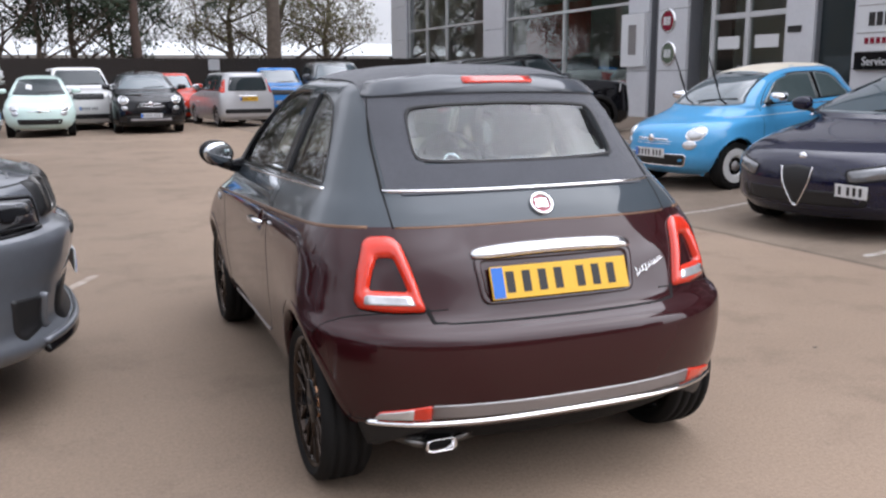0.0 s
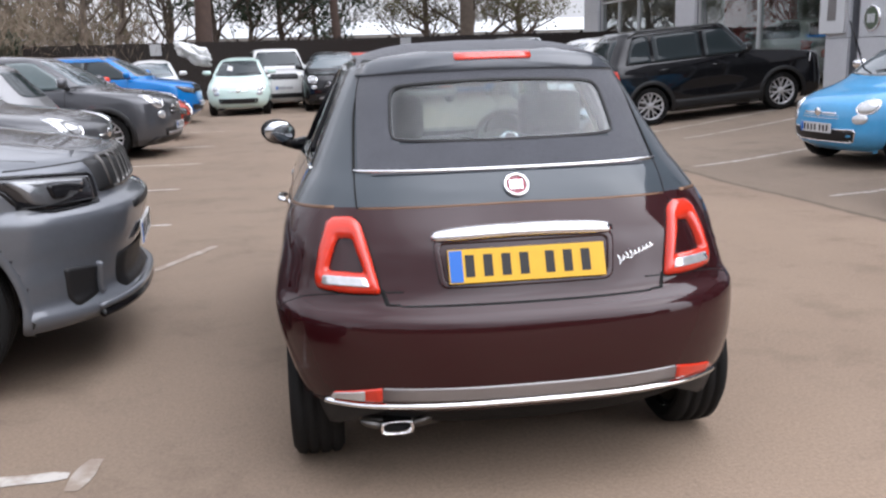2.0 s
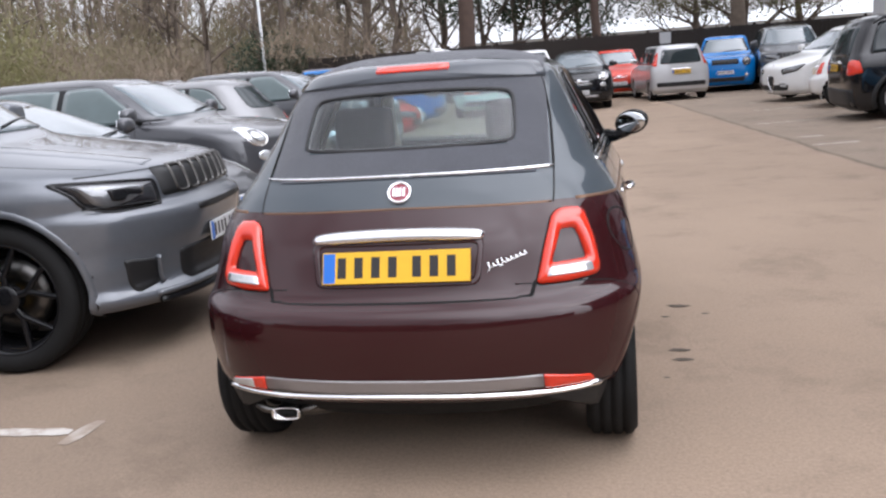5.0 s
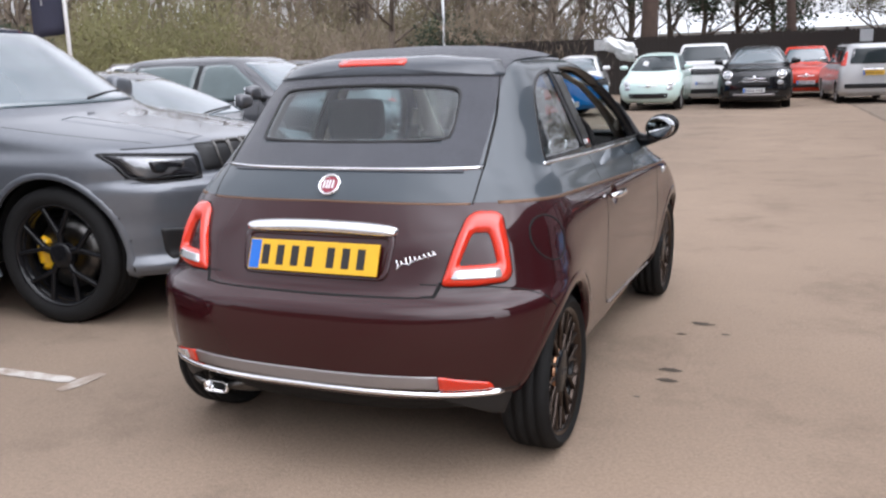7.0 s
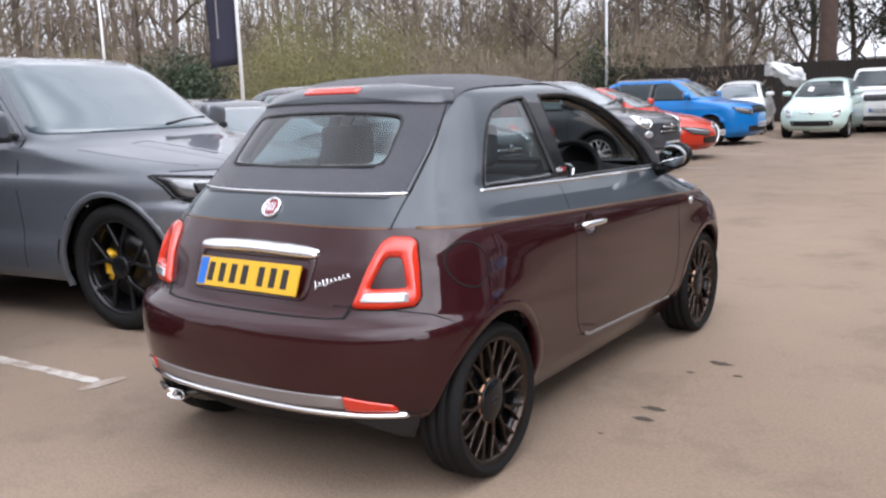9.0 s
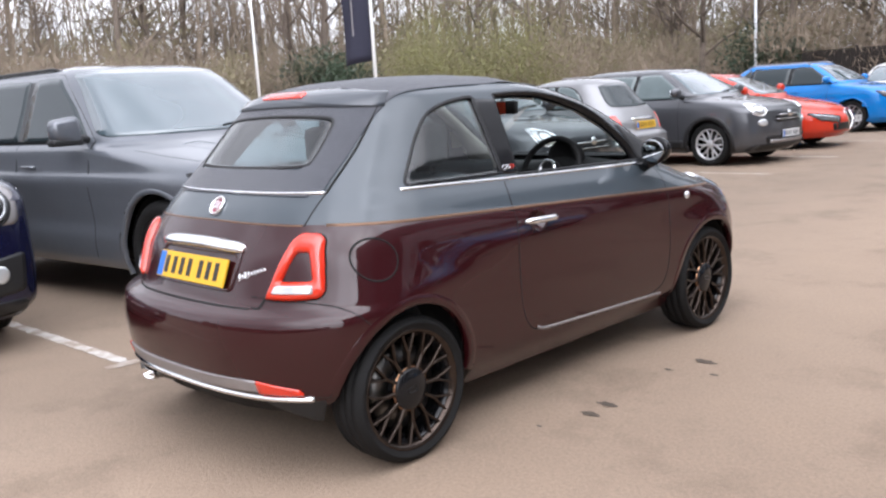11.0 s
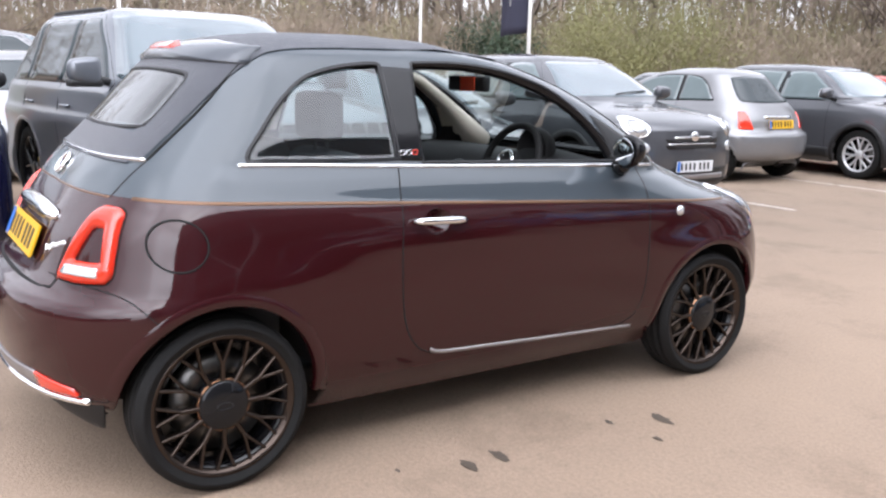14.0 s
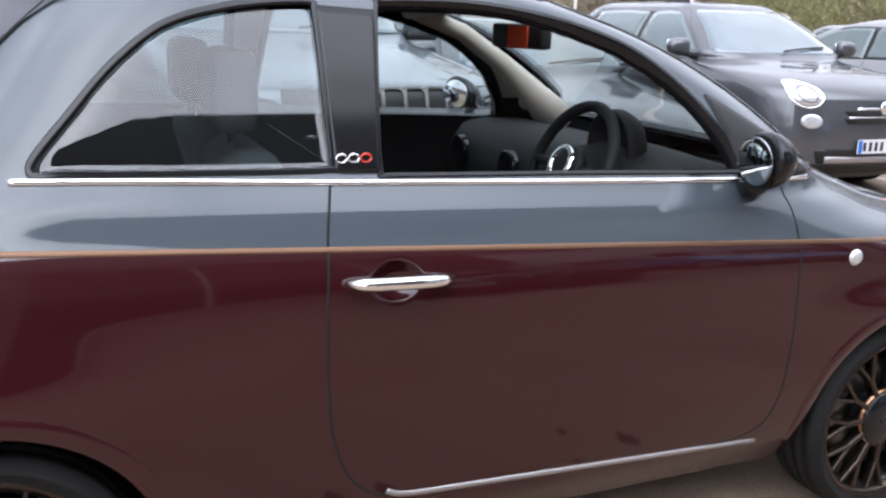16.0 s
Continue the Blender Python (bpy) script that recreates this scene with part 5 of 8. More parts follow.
    add_wheels(top, [(tr, 0.0), (-tr, 0.0), (tr, wb), (-tr, wb)], R, R * (0.70 if kind != "large" else 0.74), tw, rim, M[rim_mat], caliper)
    if whitewall:
        for s in (-1, 1):
            for yy in (0.0, wb):
                bm = bmesh.new()
                lathe(bm, [(tw / 2 - 0.03, R * 0.72), (tw / 2 - 0.004, R * 0.715), (tw / 2 - 0.012, R * 0.66), (tw / 2 - 0.006, R * 0.52), (tw / 2 - 0.006, R * 0.40), (tw / 2 - 0.03, R * 0.36)], 40)
                part("wheel_trim", bm, M["white"], top, "white ring-shaped wheel trim", m=Matrix.Translation((s * tr, yy, R)) @ Matrix.Rotation(0 if s > 0 else math.pi, 4, "Z"))
                bm = bmesh.new()
                lathe(bm, [(tw / 2 - 0.022, R * 0.38), (tw / 2 - 0.026, R * 0.20)], 32)
                part("hub_gap", bm, M["gloss"], top, m=Matrix.Translation((s * tr, yy, R)) @ Matrix.Rotation(0 if s > 0 else math.pi, 4, "Z"))
                bm = bmesh.new()
                lathe(bm, [(tw / 2 - 0.03, R * 0.21), (tw / 2 - 0.004, R * 0.19), (tw / 2 + 0.006, 0.001)], 28)
                part("hub_cap", bm, M["satin"], top, m=Matrix.Translation((s * tr, yy, R)) @ Matrix.Rotation(0 if s > 0 else math.pi, 4, "Z"))
    # stands with its rear axle so that the nose points along the heading
    gz = ground_height(x, y)
    h = radians(heading)
    rise = math.atan2(ground_height(x + wb * math.cos(h), y + wb * math.sin(h)) - gz, wb)
    top.matrix_basis = Matrix.Translation((x, y, gz)) @ Matrix.Rotation(h - math.pi / 2, 4, "Z") @ Matrix.Rotation(rise, 4, "X")
    return top


P = {
    "steel_grey": paint("steel_grey_paint", (0.124, 0.132, 0.148), 0.4, 0.33),
    "dark_grey": paint("dark_grey_metallic", (0.072, 0.07344, 0.08064), 0.4, 0.3),
    "silver_grey": paint("silver_grey_metallic", (0.19, 0.19, 0.195), 0.4, 0.3),
    "navy": paint("dark_navy_paint", (0.0064, 0.0072, 0.0256), 0.2, 0.3),
    "blue": paint("bright_blue_paint", (0.004, 0.165, 0.50), 0.1, 0.3),
    "red": paint("orange_red_paint", (0.48, 0.028, 0.0096), 0.0, 0.3),
    "mint": paint("pale_mint_paint", (0.56, 0.70, 0.65), 0.0, 0.3),
    "white": paint("white_paint", (0.656, 0.656, 0.6478), 0.0, 0.3),
    "black": paint("black_paint", (0.0064, 0.0064, 0.008), 0.2, 0.25),
    "silver": paint("light_silver_metallic", (0.48, 0.48, 0.488), 0.3, 0.3),
    "azure": paint("azure_blue_paint", (0.08, 0.336, 0.624), 0.0, 0.3),
}
M["cream"] = material("cream_canvas", (0.5904, 0.5412, 0.451), rough=0.8, vary=0.06)

# left row, noses towards the lane; heading 0 points along +x
car("large_suv", "grey sports utility car with black alloys and yellow calipers", "large", P["steel_grey"], -5.41, 1.30, 5.8, "ten", "gloss", 0.405, lamps="dark", grille="slots", rails=True, fine=1.8, caliper=M["caliper"])
car("boxy_suv", "dark navy boxy sports utility car with round headlamps", "boxy", P["navy"], -5.79, -1.05, 0, "ten", "satin", 0.35, lamps="round", grille="slots", cladding=True, fine=1.5)
car("hatchback_car", "grey hatchback with a low sloping windscreen", "hatch", P["dark_grey"], -5.80, 3.65, 0, "five", "satin", 0.32, lamps="slim", fine=1.1)
car("crossover_car", "dark grey metallic crossover with round headlamps", "crossover", P["dark_grey"], -6.2, 6.25, -1, "ten", "satin", 0.345, cladding=True, fine=1.3, side="side_glass")
car("city_car", "silver grey small hatchback seen tail first", "city", P["silver_grey"], -4.5, 9.35, 181, "five", "satin", 0.295, doors=3, fine=1.2)
car("crossover_car", "dark grey crossover with silver and black alloys", "crossover", P["dark_grey"], -6.3, 11.78, -3, "seven", "silver_rim", 0.345, cladding=True, fine=1.2, side="side_glass")
car("hatchback_car", "orange red hatchback with shield grille", "hatch", P["red"], -6.56, 14.3, 5, "five", "satin", 0.32, lamps="slim", grille="shield")
car("boxy_suv", "bright blue sports utility car", "crossover", P["blue"], -6.8, 19.1, -4, "ten", "satin", 0.345, lamps="slim", grille="slots", rails=True)
# far row, facing the lane
car("city_car", "pale mint small car facing the lane", "city", P["mint"], -2.65, 23.5, -89, "five", "satin", 0.295, doors=3, card=True, plates=False, glass="dark_glass")
car("boxy_suv", "white boxy car beside the fence", "boxy", P["white"], -1.95, 26.6, -82, "five", "satin", 0.34, lamps="round", grille="slots", glass="dark_glass")
car("crossover_car", "black crossover with round headlamps facing the lane", "crossover", P["black"], -0.13, 24.4, -88, "five", "gloss", 0.345, cladding=True)
car("compact_van", "orange red tall hatchback by the fence", "panda", P["red"], 1.0, 29.3, -88, "steel", "satin", 0.29)
car("compact_van", "silver tall hatchback seen tail first", "panda", P["silver"], 2.7, 23.5, 99, "steel", "satin", 0.29)
car("boxy_suv", "blue sports utility car near the fence", "boxy", P["blue"], 4.75, 29.2, -97, "five", "satin", 0.34, grille="slots", lamps="round")
car("large_suv", "dark grey sports utility car with a broad windscreen", "large", P["dark_grey"], 6.4, 28.2, -93, "five", "satin", 0.37, lamps="slim", grille="slots")
# right row in front of the showroom
car("crossover_car", "white crossover with shield grille", "crossover", P["white"], 7.9, 20.6, 200, "five", "gloss", 0.36, lamps="slim", grille="shield")
car("city_car", "white small hatchback parked tail out", "city", P["white"], 5.56, 16.87, -12, "five", "satin", 0.295, doors=3)
car("boxy_suv", "black boxy sports utility car parked tail out", "boxy", P["black"], 5.52, 13.48, 0, "seven", "silver_rim", 0.35, cladding=True, grille="slots", lamps="round", rails=True, fine=1.3)
car("city_car", "azure blue small convertible with cream roof and whitewall tyres", "city", P["azure"], 8.11, 6.85, 187, "steel", "white", 0.295, doors=3, white_roof=M["cream"], chrome=True, fine=1.5, whitewall=True, mirror=M["chrome"], lifted=True)
car("saloon_car", "dark navy sports saloon with shield grille", "saloon", P["navy"], 7.95, 4.05, 194, "five", "gloss", 0.34, lamps="slim", grille="shield", fine=1.4)


# ---- showroom building ----
M["cladding"] = material("silver_grey_cladding_panel", (0.58, 0.59, 0.62), rough=0.45, metal=0.1, vary=0.06, scale=1.5)
M["cladding_dark"] = material("dark_grey_cladding", (0.16, 0.165, 0.18), rough=0.5, vary=0.06, scale=2)
M["alu"] = material("white_aluminium_mullion", (0.527, 0.5355, 0.544), rough=0.4, metal=0.2)
M["shop_glass"] = clear_glass("showroom_glass", (0.74, 0.78, 0.76), 0.12)
M["inside_wall"] = material("showroom_inner_wall", (0.612, 0.6035, 0.5865), rough=0.8, vary=0.08)
M["red_panel"] = material("red_display_panel", (0.40, 0.03, 0.025), rough=0.5, vary=0.06)
M["floor_tile"] = material("showroom_floor_tile", (0.58, 0.57, 0.55), rough=0.25, vary=0.06)
M["sign_white"] = material("white_sign_panel", (0.629, 0.6375, 0.6545), rough=0.4, vary=0.03)
M["sign_green"] = material("green_enamel", (0.10, 0.13, 0.09), rough=0.3)
FX, FZ = 10.9, 0.17


def slab(name, mat, x0, x1, y0, y1, z0, z1, label, category, kind="structure", parent=None, bevel=0.01, group=""):
    bm = bmesh.new()
    box(bm, x0, x1, y0, y1, z0, z1, bevel)
    ob = part(name, bm, mat, parent, smooth=False)
    if parent is None:
        tagged(ob, label, category, group, kind)
    elif label:
        tagged(ob, label)
    return ob


def facade_column(y0, y1, proud=0.0, mat="cladding"):
    """A clad column made of stacked panels with open joints."""
    col = slab("wall_column", M["cladding_dark"], FX + 0.02, FX + 0.35, y0, y1, FZ - 0.2, 7.0, "silver grey clad column of the showroom", "wall")
    z = FZ
    while z < 6.9:
        n = max(1, round((y1 - y0) / 1.2))
        for i in range(n):
            a, b = y0 + (y1 - y0) * i / n, y0 + (y1 - y0) * (i + 1) / n
            slab("panel", M[mat], FX - proud, FX + 0.02, a + 0.008, b - 0.008, z + 0.008, min(z + 1.35, 7.0) - 0.008, "", "", parent=col, bevel=0.006)
        z += 1.35


def glazed_bay(y0, y1, uprights, rails, glass="shop_glass"):
    win = slab("window_frame_bay", M["alu"], FX + 0.08, FX + 0.2, y0, y1, FZ - 0.1, FZ + 0.10, "tall glazed showroom window with white mullions", "window")
    ys = [y0] + uprights + [y1]
    for y in ys:
        slab("mullion", M["alu"], FX + 0.06, FX + 0.20, y - 0.04, y + 0.04, FZ + 0.1, 7.0, "", "", parent=win, bevel=0.005)
    zs = [FZ + 0.1] + rails + [7.0]
    for z in rails:
        for a, b in zip(ys, ys[1:]):
            slab("transom", M["alu"], FX + 0.07, FX + 0.19, a + 0.04, b - 0.04, z - 0.035, z + 0.035, "", "", parent=win, bevel=0.005)
    for a, b in zip(ys, ys[1:]):
        for c, d in zip(zs, zs[1:]):
            bm = bmesh.new()
            box(bm, FX + 0.12, FX + 0.132, a + 0.04, b - 0.04, c + 0.035, d - 0.035)
            pane = part("pane", bm, M[glass], win, smooth=False)
            pane.visible_shadow = False


def round_sign(y, z, mat, r=0.27):
    bm = bmesh.new()
    lathe(bm, [(0.0, r), (-0.06, r), (-0.075, r * 0.93), (-0.07, r * 0.80), (-0.06, 0.001)], 40)
    ob = tagged(part("round_sign", bm, M["chrome"], m=Matrix.Translation((FX - 0.02, y, z))), "round wall sign with chrome rim on the column", "sign", "round wall signs")
    bm = bmesh.new()
    lathe(bm, [(-0.072, r * 0.8), (-0.080, r * 0.5), (-0.082, 0.001)], 32)
    part("sign_face", bm, mat, ob)
    bm = bmesh.new()
    for k in (-0.10, -0.035, 0.035, 0.10):
        box(bm, -0.092, -0.080, k - 0.02, k + 0.02, -0.09, 0.09)
    part("sign_bars", bm, M["sign_white"], ob, smooth=False)


def text_on(name, body, size, x, y, z, mat, parent):
    """Lettering on a wall that faces -x."""
    cu = bpy.data.curves.new(name, "FONT")
    cu.body, cu.size, cu.extrude = body, size, 0.004
    ob = new(name, cu)
    cu.materials.append(mat)
    ob.parent = parent
    ob.matrix_basis = Matrix.Translation((x, y, z)) @ Matrix.Rotation(-math.pi / 2, 4, "Z") @ Matrix.Rotation(math.pi / 2, 4, "X")


def build_showroom():
    facade_column(32.3, 34.2, 0.06)
    glazed_bay(24.5, 32.3, [28.15, 30.2], [3.19, 5.2])
    facade_column(23.0, 24.5, 0.06)
    glazed_bay(15.9, 23.0, [19.3], [3.14, 5.2])
    facade_column(15.02, 15.9, 0.05)
    slab("wall_slot", M["cladding_dark"], FX + 0.15, FX + 0.3, 14.66, 15.02, FZ - 0.1, 7.0, "dark recessed slot between columns", "wall")
    facade_column(13.56, 14.66, 0.05)
    slab("wall_slot", M["seam"], FX + 0.6, FX + 0.7, 12.9, 13.56, FZ - 0.1, 7.0, "dark recess beside the entrance", "wall")
    facade_column(9.85, 10.57, 0.04)
    facade_column(6.4, 8.94, 0.04)
    glazed_bay(-0.5, 6.4, [1.8, 4.1], [3.0, 5.2], "dark_glass")
    facade_column(-2.2, -0.5, 0.06, "cladding_dark")
    glazed_bay(-4.6, -2.2, [-3.4], [3.0, 5.2], "dark_glass")
    # dark fascia along the top and over the openings
    slab("wall_fascia", M["cladding_dark"], FX - 0.25, FX + 0.4, -4.9, 34.4, 7.0, 11.2, "dark fascia over the showroom front", "wall")
    slab("wall_lintel", M["cladding"], FX, FX + 0.3, 10.57, 12.9, 3.35, 7.0, "clad panel over the entrance", "wall")
    slab("wall_lintel", M["cladding"], FX, FX + 0.3, 8.94, 9.85, 3.35, 7.0, "clad panel over the side window", "wall")
    slab("wall_slot", M["dark_glass"], FX + 0.12, FX + 0.16, 8.94, 9.85, FZ - 0.1, 3.35, "dark side window of the showroom", "window")
    # entrance doors
    door = slab("door_entrance", M["alu"], FX + 0.05, FX + 0.17, 10.57, 12.9, 3.15, 3.35, "white framed glass double entrance door, closed", "door")
    for y in (10.57, 11.70, 12.78):
        slab("stile", M["alu"], FX + 0.05, FX + 0.17, y, y + 0.12, FZ - 0.1, 3.15, "", "", parent=door)
    slab("rail", M["alu"], FX + 0.06, FX + 0.16, 10.69, 12.78, 2.55, 2.66, "", "", parent=door)
    for a, b in ((10.69, 11.70), (11.82, 12.78)):
        bm = bmesh.new()
        box(bm, FX + 0.10, FX + 0.112, a, b, FZ - 0.05, 2.55)
        part("pane", bm, M["shop_glass"], door, smooth=False).visible_shadow = False
        bm = bmesh.new()
        box(bm, FX + 0.10, FX + 0.112, a, b, 2.66, 3.15)
        part("pane", bm, M["shop_glass"], door, smooth=False).visible_shadow = False
        bm = bmesh.new()
        c = b - 0.1 if a < 11 else a + 0.1
        tube(bm, [(FX + 0.04, c, 1.0), (FX + 0.0, c, 1.05), (FX + 0.0, c, 1.55), (FX + 0.04, c, 1.6)], 0.018, 8)
        part("pull_handle", bm, M["chrome"], door)
        # a notice on the right leaf; on the left a white strip imitating a reflection
        slab("notice", M["sign_white"], FX + 0.085, FX + 0.095, a + 0.18, a + 0.85, 1.95, 2.20, "", "", parent=door, bevel=0.002)
    slab("notice", M["sign_white"], FX + 0.085, FX + 0.095, 10.80, 11.15, 1.35, 1.62, "", "", parent=door, bevel=0.002)
    # signs
    round_sign(14.24, 2.62, M["badge_red"])
    round_sign(14.19, 1.90, M["sign_green"])
    board = slab("sign_board", M["sign_white"], FX - 0.14, FX - 0.055, 15.08, 16.05, 1.62, 2.85, "white wall sign with a pale emblem", "sign", "thing")
    slab("emblem", M["satin"], FX - 0.15, FX - 0.14, 15.4, 15.72, 1.9, 2.6, "pale grey emblem", "", parent=board)
    board = slab("sign_board", M["sign_white"], FX - 0.12, FX - 0.045, 6.6, 8.80, 1.80, 2.95, "white service sign with bars over a black band", "sign", "thing")
    slab("band", M["gloss"], FX - 0.125, FX - 0.045, 6.6, 8.80, 1.50, 1.797, "black band", "", parent=board)
    for k in range(4):
        slab("bar", M["ink"], FX - 0.13, FX - 0.12, 8.42 - 0.16 * k, 8.54 - 0.16 * k, 2.22, 2.44, "", "", parent=board, bevel=0.0)
    for k in range(6):
        slab("bar", M["badge_red"], FX - 0.13, FX - 0.12, 8.52 - 0.12 * k, 8.60 - 0.12 * k, 1.93, 2.03, "", "", parent=board, bevel=0.0)
    slab("rule", M["satin"], FX - 0.127, FX - 0.12, 6.62, 8.78, 2.10, 2.115, "", "", parent=board, bevel=0.0)
    slab("rule", M["satin"], FX - 0.127, FX - 0.12, 6.62, 8.78, 2.55, 2.565, "", "", parent=board, bevel=0.0)
    text_on("service_lettering", "Service", 0.20, FX - 0.131, 8.62, 1.575, M["sign_white"], board)
    slab("wall_sign", M["ink"], FX - 0.06, FX - 0.042, 10.15, 10.50, 2.20, 2.32, "small dark sign fixed to the wall", "sign", "thing")
    # inside
    slab("floor_showroom", M["floor_tile"], FX + 0.36, FX + 9.0, -4.6, 34.2, FZ - 0.2, FZ + 0.02, "pale tiled showroom floor", "floor")
    slab("wall_back", M["inside_wall"], FX + 9.0, FX + 9.3, -4.6, 34.2, FZ - 0.2, 7.0, "grey back wall of the showroom", "wall")
    slab("wall_end_north", M["cladding"], FX + 0.36, FX + 9.3, 34.2, 34.5, FZ - 0.2, 11.2, "clad end wall of the showroom", "wall")
    slab("wall_end_south", M["cladding"], FX + 0.36, FX + 9.3, -4.9, -4.6, FZ - 0.2, 11.2, "clad end wall of the showroom", "wall")
    slab("ceiling", M["inside_wall"], FX + 0.4, FX + 9.3, -4.6, 34.2, 7.0, 7.2, "plain showroom ceiling", "ceiling")
    slab("roof", M["cladding_dark"], FX + 0.4, FX + 9.3, -4.6, 34.2, 7.25, 11.0, "flat showroom roof", "roof")
    slab("display_panel", M["red_panel"], FX + 2.6, FX + 2.8, 25.0, 26.6, FZ + 0.02, 3.0, "red display panel inside the showroom", "panel", "thing")
    slab("display_panel", M["red_panel"], FX + 5.2, FX + 5.4, 26.8, 31.5, FZ + 0.02, 4.2, "red display board on posts in the showroom", "panel", "thing")
    slab("partition", M["inside_wall"], FX + 3.5, FX + 3.65, 19.2, 21.9, FZ + 0.02, 3.6, "grey partition in the showroom", "panel", "thing")


build_showroom()
car("crossover_car", "white crossover on show behind the glass", "crossover", P["white"], 12.7, 19.2, 90, "five", "satin", 0.345, lamps="slim", plates=False)

# ---- rows of cars behind the first ----
car("large_suv", "silver sports utility car parked across the row behind", "large", P["silver_grey"], -11.6, -0.3, 90, "five", "satin", 0.37, lamps="slim", grille="slots", rails=True)
car("city_car", "silver small hatchback parked tail to tail behind the first row", "city", P["silver_grey"], -8.05, 0.82, 180, "five", "satin", 0.295, doors=3)


def square_post(x, y, h, half):
    """A painted steel post with a base plate and a flat cap."""
    top = tagged(new("square_post"), "white painted square post behind the parked cars", "post")
    bm = bmesh.new()
    box(bm, -half, half, -half, half, 0.0, h, 0.012)
    part("shaft", bm, M["white"], top)
    bm = bmesh.new()
    box(bm, -half - 0.06, half + 0.06, -half - 0.06, half + 0.06, 0.0, 0.015, 0.004)
    part("base_plate", bm, M["satin"], top)
    bm = bmesh.new()
    box(bm, -half - 0.012, half + 0.012, -half - 0.012, half + 0.012, h, h + 0.02, 0.006)
    part("cap", bm, M["white"], top)
    top.location = (x, y, ground_height(x, y))


def site_cabin(x, y, length, deep, h):
    """A pale portable cabin: ribbed walls, roof edge, corner posts, windows."""
    top = tagged(new("portable_cabin"), "pale grey-white portable cabin behind the parked cars", "cabin")
    bm = bmesh.new()
    box(bm, -deep / 2, deep / 2, -length / 2, length / 2, 0.15, h - 0.12, 0.01)
    part("wall", bm, M["cabin"], top)
    bm = bmesh.new()
    box(bm, -deep / 2 - 0.05, deep / 2 + 0.05, -length / 2 - 0.05, length / 2 + 0.05, h - 0.14, h, 0.02)
    part("roof", bm, M["cabin"], top)
    for i in range(int(length / 0.3)):
        bm = bmesh.new()
        box(bm, deep / 2 - 0.005, deep / 2 + 0.02, -length / 2 + 0.15 + 0.3 * i, -length / 2 + 0.23 + 0.3 * i, 0.2, h - 0.16, 0.006)
        part("wall_rib", bm, M["cabin"], top)
    for sx in (-1, 1):
        for sy in (-1, 1):
            bm = bmesh.new()
            box(bm, sx * deep / 2 - 0.06, sx * deep / 2 + 0.06, sy * length / 2 - 0.06, sy * length / 2 + 0.06, 0.0, h - 0.15, 0.01)
            part("corner_post", bm, M["cabin"], top)
    top.location = (x, y, ground_height(x, y))


M["cabin"] = material("pale_cabin_paint", (0.33, 0.35, 0.31), rough=0.5, vary=0.12, scale=1.2)
square_post(-7.55, -0.12, 1.72, 0.10)
site_cabin(-20.4, -1.55, 6.0, 2.4, 2.36)
car("city_car", "white small car in the row behind", "city", P["white"], -11.4, 3.9, 0, "five", "satin", 0.295, doors=3)
car("hatchback_car", "dark grey hatchback in the row behind", "hatch", P["dark_grey"], -11.4, 7.2, 0, "five", "satin", 0.32, lamps="slim")
car("crossover_car", "white crossover in the row behind", "crossover", P["white"], -11.4, 11.4, 0, "five", "satin", 0.345, rails=True)
car("hatchback_car", "silver hatchback in the row behind", "hatch", P["silver_grey"], -11.4, 14.6, 0, "five", "satin", 0.32, lamps="slim")
car("crossover_car", "silver crossover in the row behind", "crossover", P["silver_grey"], -11.4, 17.6, 0, "five", "satin", 0.345, rails=True)
car("city_car", "white small car beside the mint one", "city", P["white"], -5.4, 24.9, -82, "five", "satin", 0.295, doors=3)


def dust_sheet():
    bm = bmesh.new()
    bmesh.ops.create_icosphere(bm, subdivisions=4, radius=1)
    for v in bm.verts:
        k = 1 + 0.7 * noise.noise(v.co * 1.6) + 0.4 * noise.noise(v.co * 4.5)
        v.co = Vector((v.co.x * 0.50 * k, v.co.y * 0.35 * k, v.co.z * 0.24 * k - 0.25 * v.co.x))
    tagged(part("dust_sheet", bm, M["white"], m=Matrix.Translation((-4.0, 24.3, 1.62))), "crumpled white dust sheet bundled on a car", "sheet")


dust_sheet()

# ---- fence, posts, flags, far shed ----
M["fence"] = material("dark_brown_fence_board", (0.0221, 0.017, 0.01445), rough=0.85, vary=0.3, scale=4, bump=0.3, bump_scale=60)
M["post"] = material("galvanised_post", (0.45, 0.46, 0.47), rough=0.45, metal=0.5, vary=0.1)
M["shed"] = material("pale_shed_cladding", (0.494, 0.513, 0.5225), rough=0.6, vary=0.03, scale=0.4)
M["flag"] = material("dark_navy_banner_cloth", (0.018, 0.018, 0.034), rough=0.8, vary=0.15)
M["pole_white"] = material("white_flagpole", (0.702, 0.702, 0.702), rough=0.35)


BOARDS = {}


